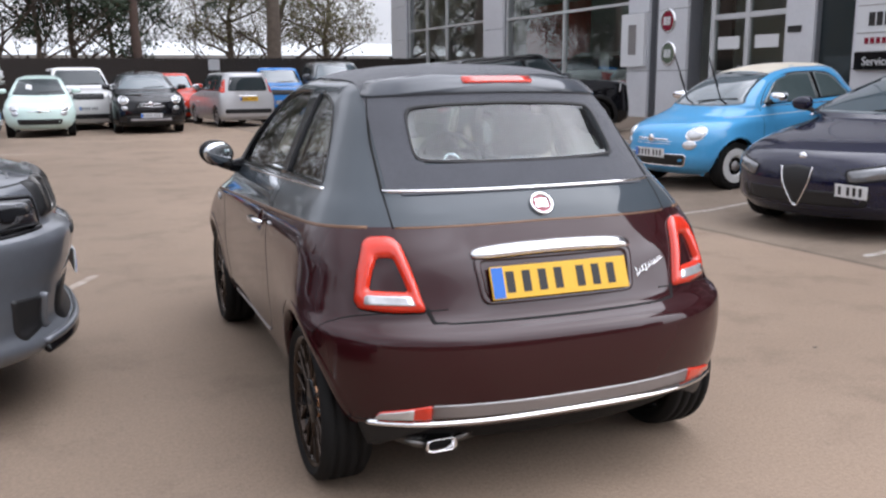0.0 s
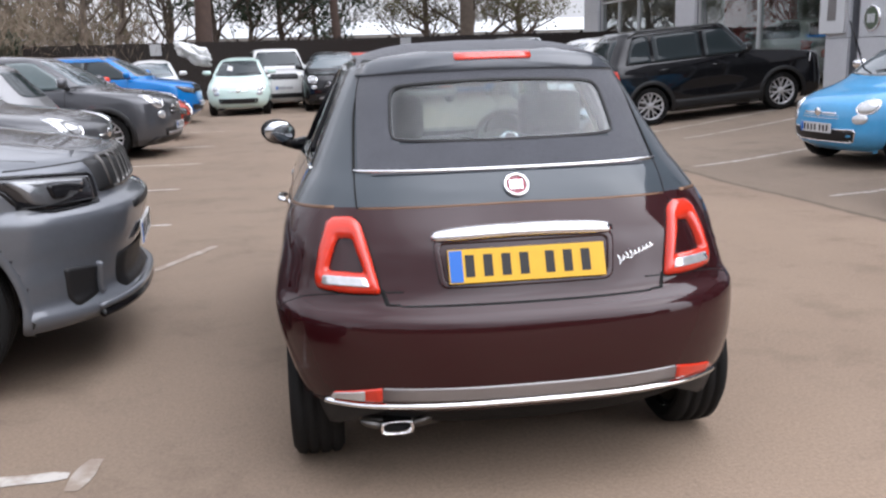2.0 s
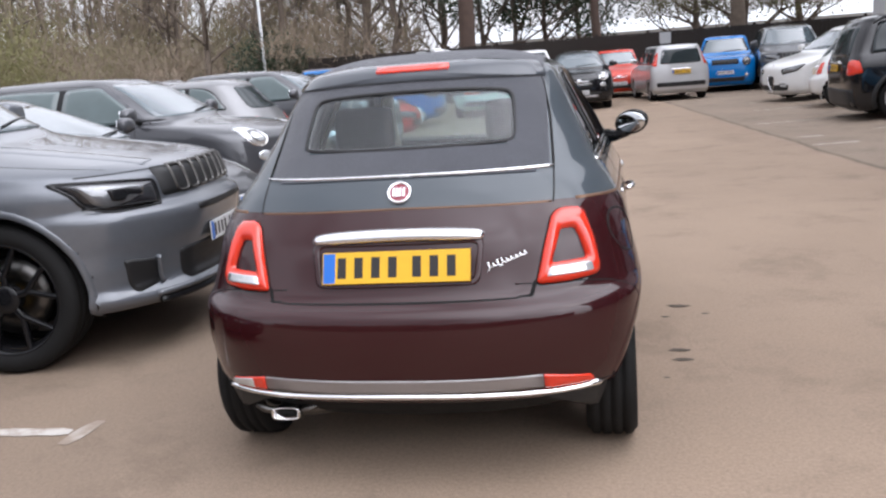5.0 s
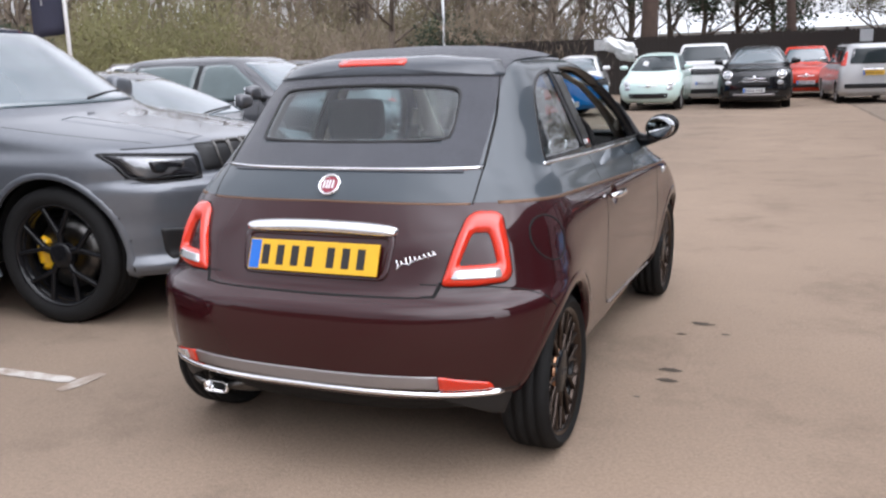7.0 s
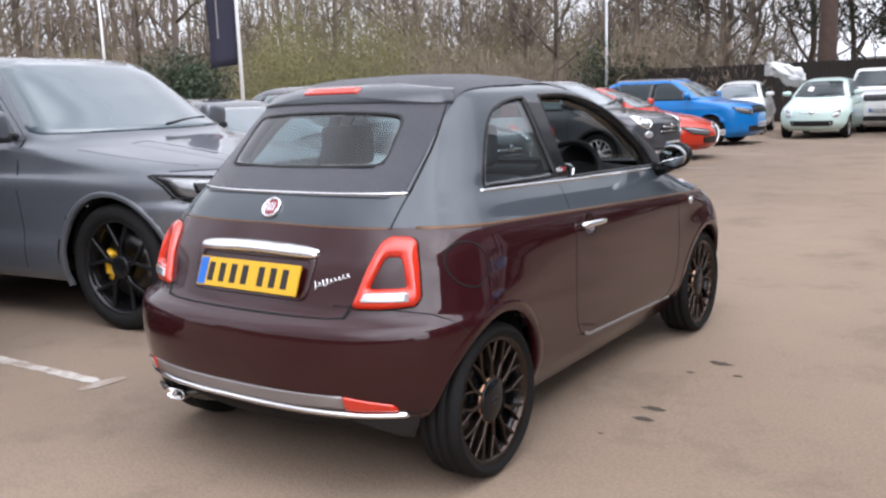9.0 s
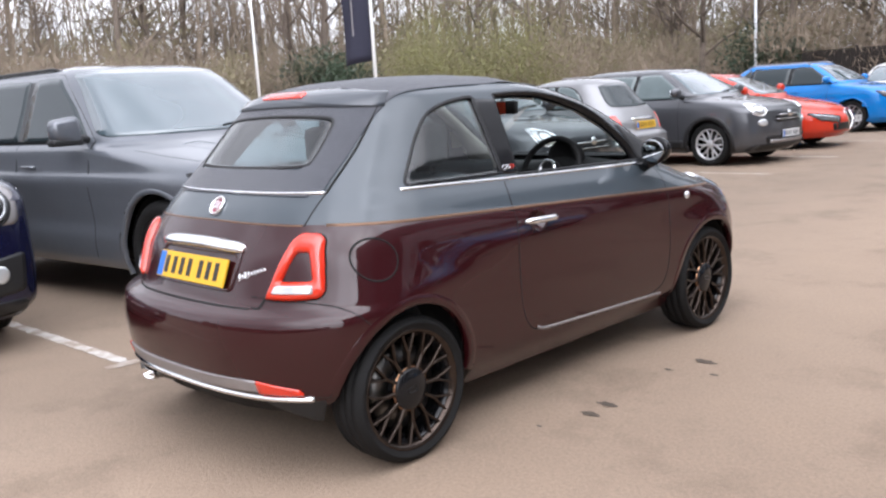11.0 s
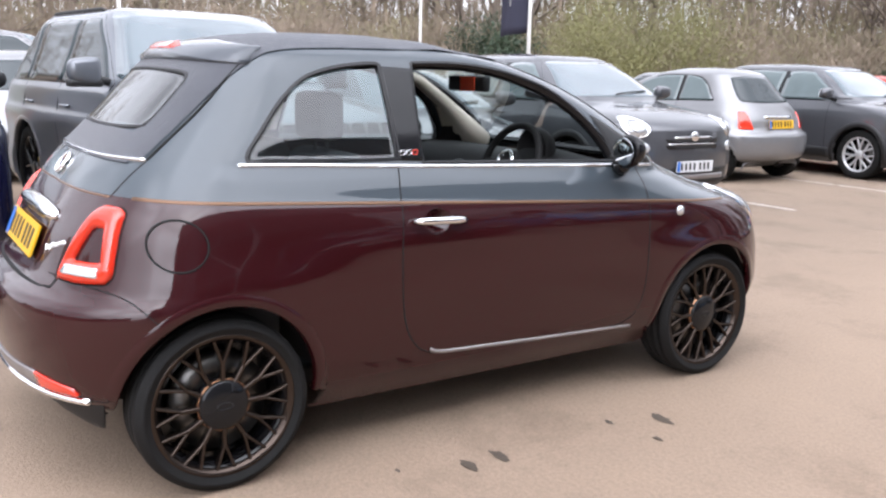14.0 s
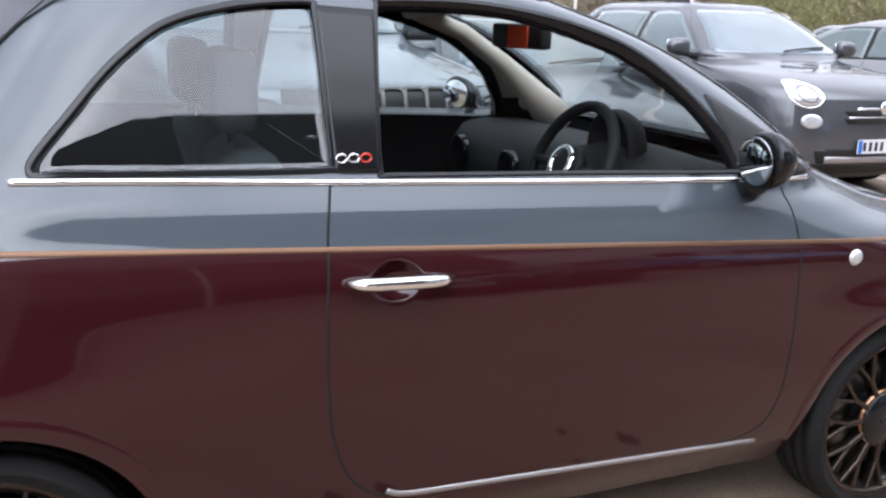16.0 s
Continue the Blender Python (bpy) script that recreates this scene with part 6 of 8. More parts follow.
def fence_panel(x, y, w=1.83, h=2.08):
    """Two rails, a post and thirteen upright boards."""
    bm = bmesh.new()
    box(bm, 0, w, 0.04, 0.09, 0.02, 0.48)
    fp = tagged(part("fence_panel", bm, M["fence"], smooth=False, m=Matrix.Translation((x, y, 0))), "dark brown close-boarded fence panel", "fence", "fence panels")
    bm = bmesh.new()
    box(bm, 0, w, 0.042, 0.088, 0.5, h - 0.06)
    part("rail", bm, M["fence"], fp, smooth=False)
    bm = bmesh.new()
    box(bm, -0.05, 0.05, 0.03, 0.13, 0.0, h + 0.08, 0.008)
    part("fence_post", bm, M["fence"], fp, smooth=False)
    for i in range(13):
        m = Matrix.Translation((w * i / 13 + 0.004, 0.0 if i % 2 else 0.014, 0.012 * random.random()))
        if BOARDS:
            share("board", BOARDS["b"], fp, m)
        else:
            bm = bmesh.new()
            box(bm, 0, w / 13 - 0.008, 0, 0.024, 0.03, h)
            BOARDS["b"] = part("board", bm, M["fence"], fp, smooth=False, m=m)


for k in range(12):
    fence_panel(-10.7 + 1.85 * k, 30.6)


def notice(x, y, z):
    bm = bmesh.new()
    box(bm, x - 0.2, x + 0.2, y - 0.02, y, z - 0.2, z + 0.2, 0.004)
    tagged(part("notice_board", bm, M["post"], smooth=False), "small pale bay notice fixed to the fence", "sign", "bay notices")


for x in (-6.2, 2.85):
    notice(x, 30.59, 1.85)


def flagpole(x, y, h=8.0, banner=False):
    bm = bmesh.new()
    tube(bm, [(0, 0, 0), (0, 0, h * 0.5), (0, 0, h)], [0.06, 0.05, 0.035], 10)
    pole = tagged(part("flagpole", bm, M["pole_white"], m=Matrix.Translation((x, y, 0))), "tall white flagpole" + (" with a dark banner" if banner else " without a flag"), "flagpole", "flagpoles")
    bm = bmesh.new()
    lathe(bm, [(0, 0.16), (0.03, 0.15), (0.05, 0.08)], 16, axis="Z")
    part("base_plate", bm, M["post"], pole)
    if banner:
        bm = bmesh.new()
        rows = []
        for i in range(24):
            z = 2.5 + (h - 2.6) * i / 23
            rows.append([bm.verts.new((-0.02 - 0.62 * j / 8, -0.62 * j / 8 + 0.10 * math.sin(j * 0.9 + i * 0.2), z - 0.02 * j)) for j in range(9)])
        for a, b in zip(rows, rows[1:]):
            for j in range(8):
                bm.faces.new((a[j], a[j + 1], b[j + 1], b[j]))
        cloth = part("banner", bm, M["flag"], pole, "dark navy hanging banner")
        sol = cloth.modifiers.new("thick", "SOLIDIFY")
        sol.thickness = 0.008
        bm = bmesh.new()
        box(bm, -0.36, -0.34, -0.46, -0.42, 3.2, 4.9)
        part("banner_line", bm, M["satin"], cloth, smooth=False)
        bm = bmesh.new()
        rows = [[bm.verts.new((-0.02 - 0.62 * j / 8 + 0.02, -0.62 * j / 8 + 0.10 * math.sin(j * 0.9 + 2.6) - 0.03, 5.52 + dz - 0.02 * j)) for j in range(9)] for dz in (0.0, 0.14)]
        for j in range(8):
            bm.faces.new((rows[0][j], rows[0][j + 1], rows[1][j + 1], rows[1][j]))
        part("banner_bar", bm, M["badge_red"], cloth, smooth=False)


flagpole(-16.9, 15.3, banner=True)
flagpole(-26.5, 17.6)
flagpole(-20.5, 4.9)


def lamp_post(x, y, h=8.0):
    bm = bmesh.new()
    tube(bm, [(0, 0, 0), (0, 0, 1.2), (0, 0, 1.25), (0, 0, h)], [0.09, 0.09, 0.06, 0.05], 12)
    lp = tagged(part("lamp_post", bm, M["post"], m=Matrix.Translation((x, y, 0))), "slim galvanised lamp post by the hedge", "lamp post")
    bm = bmesh.new()
    box(bm, -0.12, 0.12, -0.6, 0.05, h - 0.02, h + 0.08, 0.02)
    part("lantern", bm, M["post"], lp)


lamp_post(-12.7, 31.0)


def far_shed():
    shed = tagged(new("industrial_shed"), "long pale metal industrial shed behind the fence", "building")
    bm = bmesh.new()
    x = -12.0
    while x < 46:
        box(bm, x, x + 0.9, 78, 90, 0, 3.2)
        box(bm, x + 0.9, x + 1.0, 78.03, 90, 0, 3.2)
        x += 1.0
    part("wall", bm, M["shed"], shed, smooth=False)
    bm = bmesh.new()
    vs = [bm.verts.new(p) for p in ((-12.5, 77.5, 3.2), (46.5, 77.5, 3.2), (46.5, 84, 4.5), (-12.5, 84, 4.5), (46.5, 90.5, 3.2), (-12.5, 90.5, 3.2))]
    bm.faces.new((vs[0], vs[1], vs[2], vs[3]))
    bm.faces.new((vs[3], vs[2], vs[4], vs[5]))
    part("roof", bm, M["shed"], shed, smooth=False)


far_shed()


def stain(x, y, r, mat):
    """A flat blotch with an uneven edge, 3 mm over the tarmac."""
    bm = bmesh.new()
    pts = []
    n = 22
    for i in range(n):
        a = 2 * math.pi * i / n
        k = r * (0.7 + 0.5 * noise.noise((math.cos(a) * 1.3 + x * 3, math.sin(a) * 1.3 + y * 3, 0.0)) + 0.1 * random.random())
        pts.append(bm.verts.new((x + k * 1.6 * math.cos(a), y + k * 0.8 * math.sin(a), 0.003)))
    bm.faces.new(pts)
    tagged(part("ground_stain", bm, mat, smooth=False), "dark leaf-mould stain on the tarmac", "stain", "ground stains", kind="structure")


M["mould"] = material("dark_leaf_mould", (0.063, 0.048, 0.036), rough=0.9, vary=0.4, scale=30)
for x, y, r in ((1.037, 0.789, 0.035), (1.03, 0.93, 0.04), (1.083, 1.716, 0.045), (1.22, 1.55, 0.02), (1.0, 1.5, 0.02), (1.9, -0.6, 0.014), (2.1, 0.5, 0.016), (0.95, 0.55, 0.012), (-1.0, -2.0, 0.02), (0.6, -1.3, 0.016)):
    stain(x, y, r, M["mould"])


# ---- trees, shrubs, woodland ----
M["bark"] = material("grey_brown_bark", (0.1275, 0.1003, 0.0799), rough=0.9, vary=0.35, scale=5, bump=0.5, bump_scale=30)
M["bark_red"] = material("reddish_pine_bark", (0.0765, 0.0504, 0.0396), rough=0.9, vary=0.35, scale=4, bump=0.5, bump_scale=25)
M["twig"] = material("brown_bare_twigs", (0.207, 0.162, 0.1215), rough=0.9, vary=0.3, scale=0.5)
M["leaf_dark"] = material("dark_evergreen_leaves", (0.027, 0.0432, 0.0216), rough=0.6, vary=0.45, scale=1.2)
M["leaf_bud"] = material("olive_spring_buds", (0.153, 0.144, 0.0675), rough=0.7, vary=0.4, scale=0.8)
M["leaf_olive"] = material("olive_brown_buds", (0.1997, 0.1742, 0.102), rough=0.8, vary=0.4, scale=0.7)
M["leaf_yellow"] = material("yellow_green_willow_leaves", (0.175, 0.168, 0.070), rough=0.7, vary=0.4, scale=0.6)
M["brush"] = material("brown_brushwood", (0.2173, 0.1722, 0.1296), rough=0.95, vary=0.45, scale=0.4)
M["bank"] = material("dark_woodland_floor", (0.096, 0.076, 0.0576), rough=0.95, vary=0.5, scale=0.35, bump=0.5, bump_scale=3)


def branch(bm, p, d, length, r, depth, rng, tips, sides=6, droop=0.0):
    """A tapering limb that forks until its twigs are thin."""
    n = 4
    pts, rad = [p], [r]
    q, dirn = p.copy(), d.copy()
    for i in range(n):
        dirn = (dirn + Vector((rng.uniform(-1, 1), rng.uniform(-1, 1), rng.uniform(-0.5, 0.8))) * 0.16 + Vector((0, 0, -droop))).normalized()
        q = q + dirn * (length / n)
        pts.append(q.copy())
        rad.append(r * (1 - 0.42 * (i + 1) / n))
    tube(bm, pts, rad, sides)
    if depth == 0:
        tips.append((q.copy(), dirn.copy()))
        return
    for k in range(rng.choice((2, 3, 3))):
        at = pts[rng.choice((2, 3, 4))]
        side = Vector((rng.uniform(-1, 1), rng.uniform(-1, 1), rng.uniform(-0.1, 0.7))).normalized()
        nd = (dirn * 0.75 + side * 0.75).normalized()
        branch(bm, at, nd, length * rng.uniform(0.55, 0.8), r * 0.52, depth - 1, rng, tips, 3 if depth < 3 else 4, droop)


def twigs(bm, tips, rng, count, size, width=0.012):
    for p, d in tips:
        for _ in range(count):
            s = (d + Vector((rng.uniform(-1, 1), rng.uniform(-1, 1), rng.uniform(-0.6, 0.9))) * 0.9).normalized()
            q = p + s * size * rng.uniform(0.5, 1.2)
            side = s.cross(Vector((rng.uniform(-1, 1), rng.uniform(-1, 1), 1))).normalized() * width
            a, b, c, e = bm.verts.new(p - side), bm.verts.new(p + side), bm.verts.new(q + side * 0.3), bm.verts.new(q - side * 0.3)
            bm.faces.new((a, b, c, e))


def leaves(bm, centres, rng, count, spread, size):
    for c in centres:
        for _ in range(count):
            o = Vector((rng.gauss(0, 1), rng.gauss(0, 1), rng.gauss(0, 0.8))) * spread
            u = Vector((rng.uniform(-1, 1), rng.uniform(-1, 1), rng.uniform(-1, 1))).normalized()
            v = u.cross(Vector((rng.uniform(-1, 1), rng.uniform(-1, 1), rng.uniform(-1, 1)))).normalized()
            s = size * rng.uniform(0.5, 1.3)
            p = c + o
            bm.faces.new([bm.verts.new(p + u * s), bm.verts.new(p + v * s * 0.45), bm.verts.new(p - u * s), bm.verts.new(p - v * s * 0.45)])


def tree(name, label, height, r, seed, limbs, depth, bark, crown_mat, leafy=0, leaf=0.1, spread=0.3, twig_n=5, clear=0.3, lean=0.0, group="", crooked=0.04):
    rng = random.Random(seed)
    bm = bmesh.new()
    n = 9
    pts, rad = [Vector((0, 0, -0.1))], [r * 1.25]
    for i in range(1, n):
        z = height * i / (n - 1)
        pts.append(Vector((lean * z + rng.uniform(-1, 1) * crooked * height * 0.3, rng.uniform(-1, 1) * crooked * height * 0.3, z)))
        rad.append(r * (1 - 0.8 * i / (n - 1)))
    tube(bm, pts, rad, 10)
    tips = []
    for k in range(limbs):
        f = clear + (0.97 - clear) * (k + rng.random()) / limbs
        i = min(int(f * (n - 1)), n - 2)
        u = f * (n - 1) - i
        p = pts[i].lerp(pts[i + 1], u)
        a = rng.uniform(0, 2 * math.pi)
        d = Vector((math.cos(a), math.sin(a), rng.uniform(0.35, 1.1))).normalized()
        branch(bm, p, d, height * rng.uniform(0.16, 0.30) * (1.15 - 0.5 * f), r * 0.42 * (1.1 - 0.6 * f), depth, rng, tips, 5)
    top = tagged(part(name, bm, bark), label, "tree", group)
    bm = bmesh.new()
    twigs(bm, tips, rng, twig_n, height * 0.06, 0.010)
    part("branchwork", bm, M["twig"], top)
    if leafy:
        bm = bmesh.new()
        leaves(bm, [p for p, d in tips], rng, leafy, spread, leaf)
        part("crown", bm, crown_mat, top, smooth=False)
    return top


def put(ob, x, y, turn, s=1.0, z=0.0):
    c = copy_thing(ob, Matrix.Translation((x, y, z)) @ Matrix.Rotation(turn, 4, "Z"))
    c.scale = (s, s, s)
    return c


def shrub(name, label, mat, seed, height, wide, lobes, flecks, length, width, upright=0.5):
    """A thicket: uneven lobes filled with fine twigs or leaves, too many to count."""
    rng = random.Random(seed)
    balls = []
    for k in range(lobes):
        a, q = rng.uniform(0, 2 * math.pi), rng.random() ** 0.6
        r = rng.uniform(0.16, 0.32) * height
        balls.append((Vector((math.cos(a) * q * wide, math.sin(a) * q * wide * 0.6, rng.uniform(0.12, 0.98 - r / height) * height * (1 - 0.35 * q * q))), r))
    verts, faces = [], []
    for _ in range(flecks):
        c, r = balls[rng.randrange(lobes)]
        d = Vector((rng.gauss(0, 1), rng.gauss(0, 1), rng.gauss(0, 1))).normalized()
        p = c + d * r * rng.uniform(0.35, 1.12)
        if p.z < 0.05:
            p.z = rng.uniform(0.05, 0.6)
        u = (d * 0.6 + Vector((rng.uniform(-1, 1), rng.uniform(-1, 1), rng.uniform(-1, 1) + upright * 1.6))).normalized()
        v = u.cross(Vector((rng.uniform(-1, 1), rng.uniform(-1, 1), rng.uniform(-1, 1)))).normalized()
        L, W = length * rng.uniform(0.4, 1.3), width * rng.uniform(0.6, 1.3)
        k = len(verts)
        verts += [p - u * L, p + v * W, p + u * L, p - v * W]
        faces.append((k, k + 1, k + 2, k + 3))
    me = bpy.data.meshes.new(name)
    me.from_pydata(verts, [], faces)
    me.materials.append(mat)
    return tagged(new(name, me), label, "shrubs", kind="stuff")


def build_trees():
    rng = random.Random(7)
    # named trees behind the fence
    put0 = tree("pine_tree", "tall bare reddish pine trunk behind the fence", 14, 0.38, 1, 10, 2, M["bark_red"], M["leaf_dark"], 6, 0.16, 0.5, 3, 0.55, group="trees behind the fence", crooked=0.012)
    put0.matrix_basis = Matrix.Translation((-4.6, 32.0, 0))
    t1 = tree("pine_tree", "slim straight trunk behind the fence", 13, 0.21, 2, 8, 2, M["bark_red"], M["leaf_dark"], 5, 0.14, 0.5, 3, 0.6, lean=-0.02, group="trees behind the fence", crooked=0.01)
    t1.matrix_basis = Matrix.Translation((0.43, 33.4, 0))
    t2 = tree("pine_tree", "dark straight trunk in front of a spreading tree", 14, 0.36, 3, 8, 2, M["bark"], M["leaf_dark"], 5, 0.14, 0.5, 3, 0.62, group="trees behind the fence", crooked=0.01)
    t2.matrix_basis = Matrix.Translation((6.15, 36.1, 0))
    for i, (x, y, h) in enumerate(((-4.9, 38.0, 12.0), (-3.2, 37.0, 11.5), (-1.9, 38.5, 10.8), (-0.5, 37.2, 9.0))):
        e = tree("evergreen_tree", "dark ivy-clad tree with gaps in its crown", h, 0.13, 20 + i, 24, 2, M["bark"], M["leaf_dark"], 75, 0.10, 0.34, 2, 0.05, group="trees behind the fence")
        e.matrix_basis = Matrix.Translation((x, y, 0))
    for i, (x, y, h) in enumerate(((6.9, 38.5, 7.6), (4.9, 39.5, 6.6), (9.0, 38.2, 6.4))):
        e = tree("spreading_tree", "spreading tree with olive spring buds", h, 0.20, 30 + i, 15, 3, M["bark"], M["leaf_bud"], 26, 0.07, 0.34, 9, 0.15, group="trees behind the fence", crooked=0.10)
        e.matrix_basis = Matrix.Translation((x, y, 0))
    # bare trees
    bare = [tree("bare_tree", "leafless tree with upright forking limbs", h, 0.20, 40 + i, 12, 3, M["bark"], None, twig_n=4, clear=0.18, group="bare trees", crooked=0.06) for i, h in enumerate((9.0, 10.5, 8.0, 11.5))]
    spots = [(-8.6, 37.0), (-10.4, 38.5), (-7.3, 42.0), (-12.0, 41.0)]
    for ob, (x, y) in zip(bare, spots):
        ob.matrix_basis = Matrix.Translation((x, y, 0))
    for k in range(38):
        a = radians(-104 + 94 * (k + rng.random()) / 38)
        d = rng.uniform(37, 52) if a < radians(-22) else rng.uniform(42, 60)
        x, y = 1.5 + d * math.sin(a), -1 + d * math.cos(a)
        put(bare[k % 4], x, y, rng.uniform(0, 6.28), rng.uniform(0.75, 1.15))
    # shrubs and brushwood along the bank
    brown = [shrub("brushwood", "dense brown leafless brushwood", M["brush"], 60 + i, h, h * 0.8, 14, 2600, 0.20, 0.012, 0.8) for i, h in enumerate((4.4, 5.4, 3.6))]
    olive = [shrub("brushwood", "olive budding thicket", M["leaf_olive"], 70 + i, h, h * 0.75, 14, 3000, 0.11, 0.022, 0.5) for i, h in enumerate((4.4, 5.2))]
    willow = shrub("willow_shrub", "yellow green willow shrubs coming into leaf", M["leaf_yellow"], 80, 5.2, 3.6, 18, 15000, 0.075, 0.012, 0.4)
    dark = shrub("evergreen_shrub", "dark rounded evergreen bush", M["leaf_dark"], 85, 4.0, 1.5, 14, 4800, 0.10, 0.035, 0.2)
    for k, (az, d, sc) in enumerate(((-45.2, 35.5, 1.2), (-42.0, 35.0, 1.25), (-39.2, 36.5, 1.1), (-54.0, 41.0, 0.8), (-33.0, 40.0, 0.7))):
        x, y = 1.5 + d * math.sin(radians(az)), -1 + d * math.cos(radians(az))
        if k:
            put(willow, x, y, 1.3 * k, sc)
        else:
            willow.matrix_basis = Matrix.Translation((x, y, 0))
    for k, (az, d, sc) in enumerate(((-23.2, 35.5, 1.0), (-22.0, 36.0, 0.8), (-50.5, 36.0, 0.95), (-52.5, 37.0, 1.1), (-30.0, 37.5, 0.6), (-28.0, 37.0, 0.55), (-20.5, 35.5, 0.5), (-19.0, 35.0, 0.48), (-17.5, 36.5, 0.62), (-64.0, 38.0, 0.7))):
        x, y = 1.5 + d * math.sin(radians(az)), -1 + d * math.cos(radians(az))
        if k:
            put(dark, x, y, 0.9 * k, sc)
        else:
            dark.matrix_basis = Matrix.Translation((x, y, 0))
    for i, ob in enumerate(brown + olive):
        a = radians(-60 + 9 * i)
        ob.matrix_basis = Matrix.Translation((1.5 + 41 * math.sin(a), -1 + 41 * math.cos(a), 0))
    for k in range(104):
        az = -108 + 92 * (k + rng.random()) / 104
        a = radians(az)
        d = rng.uniform(40, 48) if -49 < az < -36 or -27 < az < -20 else rng.uniform(34.5, 46)
        x, y = 1.5 + d * math.sin(a), -1 + d * math.cos(a)
        put((brown + brown + olive)[rng.randrange(8)], x, y, rng.uniform(0, 6.28), rng.uniform(0.75, 1.35))
    for k in range(34):
        a = radians(-106 + 88 * (k + rng.random()) / 34)
        d = rng.uniform(47, 54)
        put((brown + olive)[rng.randrange(5)], 1.5 + d * math.sin(a), -1 + d * math.cos(a), rng.uniform(0, 6.28), rng.uniform(1.5, 2.2))
    # low growth behind the fence and far woods
    for k in range(20):
        put((brown + olive)[k % 5], -10 + 1.15 * k, 32.4 + rng.uniform(0, 1.5), rng.uniform(0, 6.28), rng.uniform(0.36, 0.5))
    for k in range(16):
        x = -30 + 7.2 * k
        put(bare[k % 4], x, 105 + rng.uniform(0, 25), rng.uniform(0, 6.28), rng.uniform(0.6, 0.9))
    # rising wooded bank that closes the left side
    bm = bmesh.new()
    rows = []
    for i in range(60):
        a = radians(-132 + 117 * i / 59)
        row = []
        for j in range(10):
            d = 46 + j * 3.2
            x, y = 1.5 + d * math.sin(a), -1 + d * math.cos(a)
            hgt = (5.0 * min(1.0, j / 5) * (0.75 + 0.5 * noise.noise((x * 0.08, y * 0.08, 1.0))) + 0.8 * noise.noise((x * 0.5, y * 0.5, 3.0)) * min(1, j)) * min(1.0, (59 - i) / 6)
            row.append(bm.verts.new((x, y, max(hgt, 0) - 0.05)))
        rows.append(row)
    for a, b in zip(rows, rows[1:]):
        for j in range(9):
            bm.faces.new((a[j], a[j + 1], b[j + 1], b[j]))
    tagged(part("wooded_bank", bm, M["bank"]), "brown wooded bank behind the car park", "bank", kind="structure")


build_trees()


def bare_woodland():
    """Slender upright trunks with rising boughs and fine spray, too many to count."""
    rng = random.Random(91)
    verts, faces = [], []

    def bar(p, q, r0, r1):
        d = (q - p).normalized()
        a = d.cross(Vector((0.3, 0.9, 0.1))).normalized()
        b = d.cross(a)
        k = len(verts)
        for c, r in ((p, r0), (q, r1)):
            for i in range(3):
                verts.append(c + (a * math.cos(2.094 * i) + b * math.sin(2.094 * i)) * r)
        for i in range(3):
            faces.append((k + i, k + (i + 1) % 3, k + 3 + (i + 1) % 3, k + 3 + i))

    for n in range(300):
        az = radians(-106 + 78 * (n + rng.random()) / 300)
        d = rng.uniform(43, 62)
        base = Vector((1.5 + d * math.sin(az), -1 + d * math.cos(az), 0))
        h, r = rng.uniform(8, 14), rng.uniform(0.06, 0.15)
        pts = [base]
        for i in range(4):
            pts.append(pts[-1] + Vector((rng.uniform(-0.3, 0.3), rng.uniform(-0.3, 0.3), h / 4)))
        for i in range(4):
            bar(pts[i], pts[i + 1], r * (1 - 0.22 * i), r * (1 - 0.22 * (i + 1)))
        for _ in range(9):
            i = rng.choice((0, 1, 1, 2, 2, 3))
            p = pts[i].lerp(pts[i + 1], rng.random())
            q = p + Vector((rng.uniform(-1, 1), rng.uniform(-1, 1), rng.uniform(0.6, 1.8))) * rng.uniform(0.7, 1.5)
            bar(p, q, r * 0.34, r * 0.16)
            for _ in range(3):
                m = p.lerp(q, rng.uniform(0.4, 1.0))
                e = m + Vector((rng.uniform(-1, 1), rng.uniform(-1, 1), rng.uniform(0.1, 1.4))) * rng.uniform(0.4, 0.9)
                bar(m, e, 0.018, 0.008)
                bar(m.lerp(e, 0.5), m.lerp(e, 0.5) + Vector((rng.uniform(-1, 1), rng.uniform(-1, 1), rng.uniform(0, 1))) * 0.6, 0.012, 0.006)
    me = bpy.data.meshes.new("bare_woodland")
    me.from_pydata(verts, [], faces)
    me.materials.append(M["twig"])
    tagged(new("bare_woodland", me), "dense bare woodland of slender pale brown trunks", "woodland", kind="stuff")


bare_woodland()


def south_hedge():
    """Unseen tall hedge behind the camera, added to close the car park and darken reflections."""
    bm = bmesh.new()
    rows = []
    for i in range(70):
        a = radians(-232 + 104 * i / 69)
        row = []
        for j in range(7):
            d = 27 + j * 1.4
            x, y = 1.5 + d * math.sin(a), -1 + d * math.cos(a)
            h = 7.0 * min(1.0, j / 2.5) * (0.8 + 0.5 * noise.noise((x * 0.25, y * 0.25, 5.0)) + 0.25 * noise.noise((x * 1.1, y * 1.1, 2.0)))
            row.append(bm.verts.new((x, y, max(h, 0) - 0.05)))
        rows.append(row)
    for a, b in zip(rows, rows[1:]):
        for j in range(6):
            bm.faces.new((a[j], a[j + 1], b[j + 1], b[j]))
    tagged(part("hedge", bm, M["bank"]), "tall brown hedge closing the car park", "hedge", kind="structure")


south_hedge()


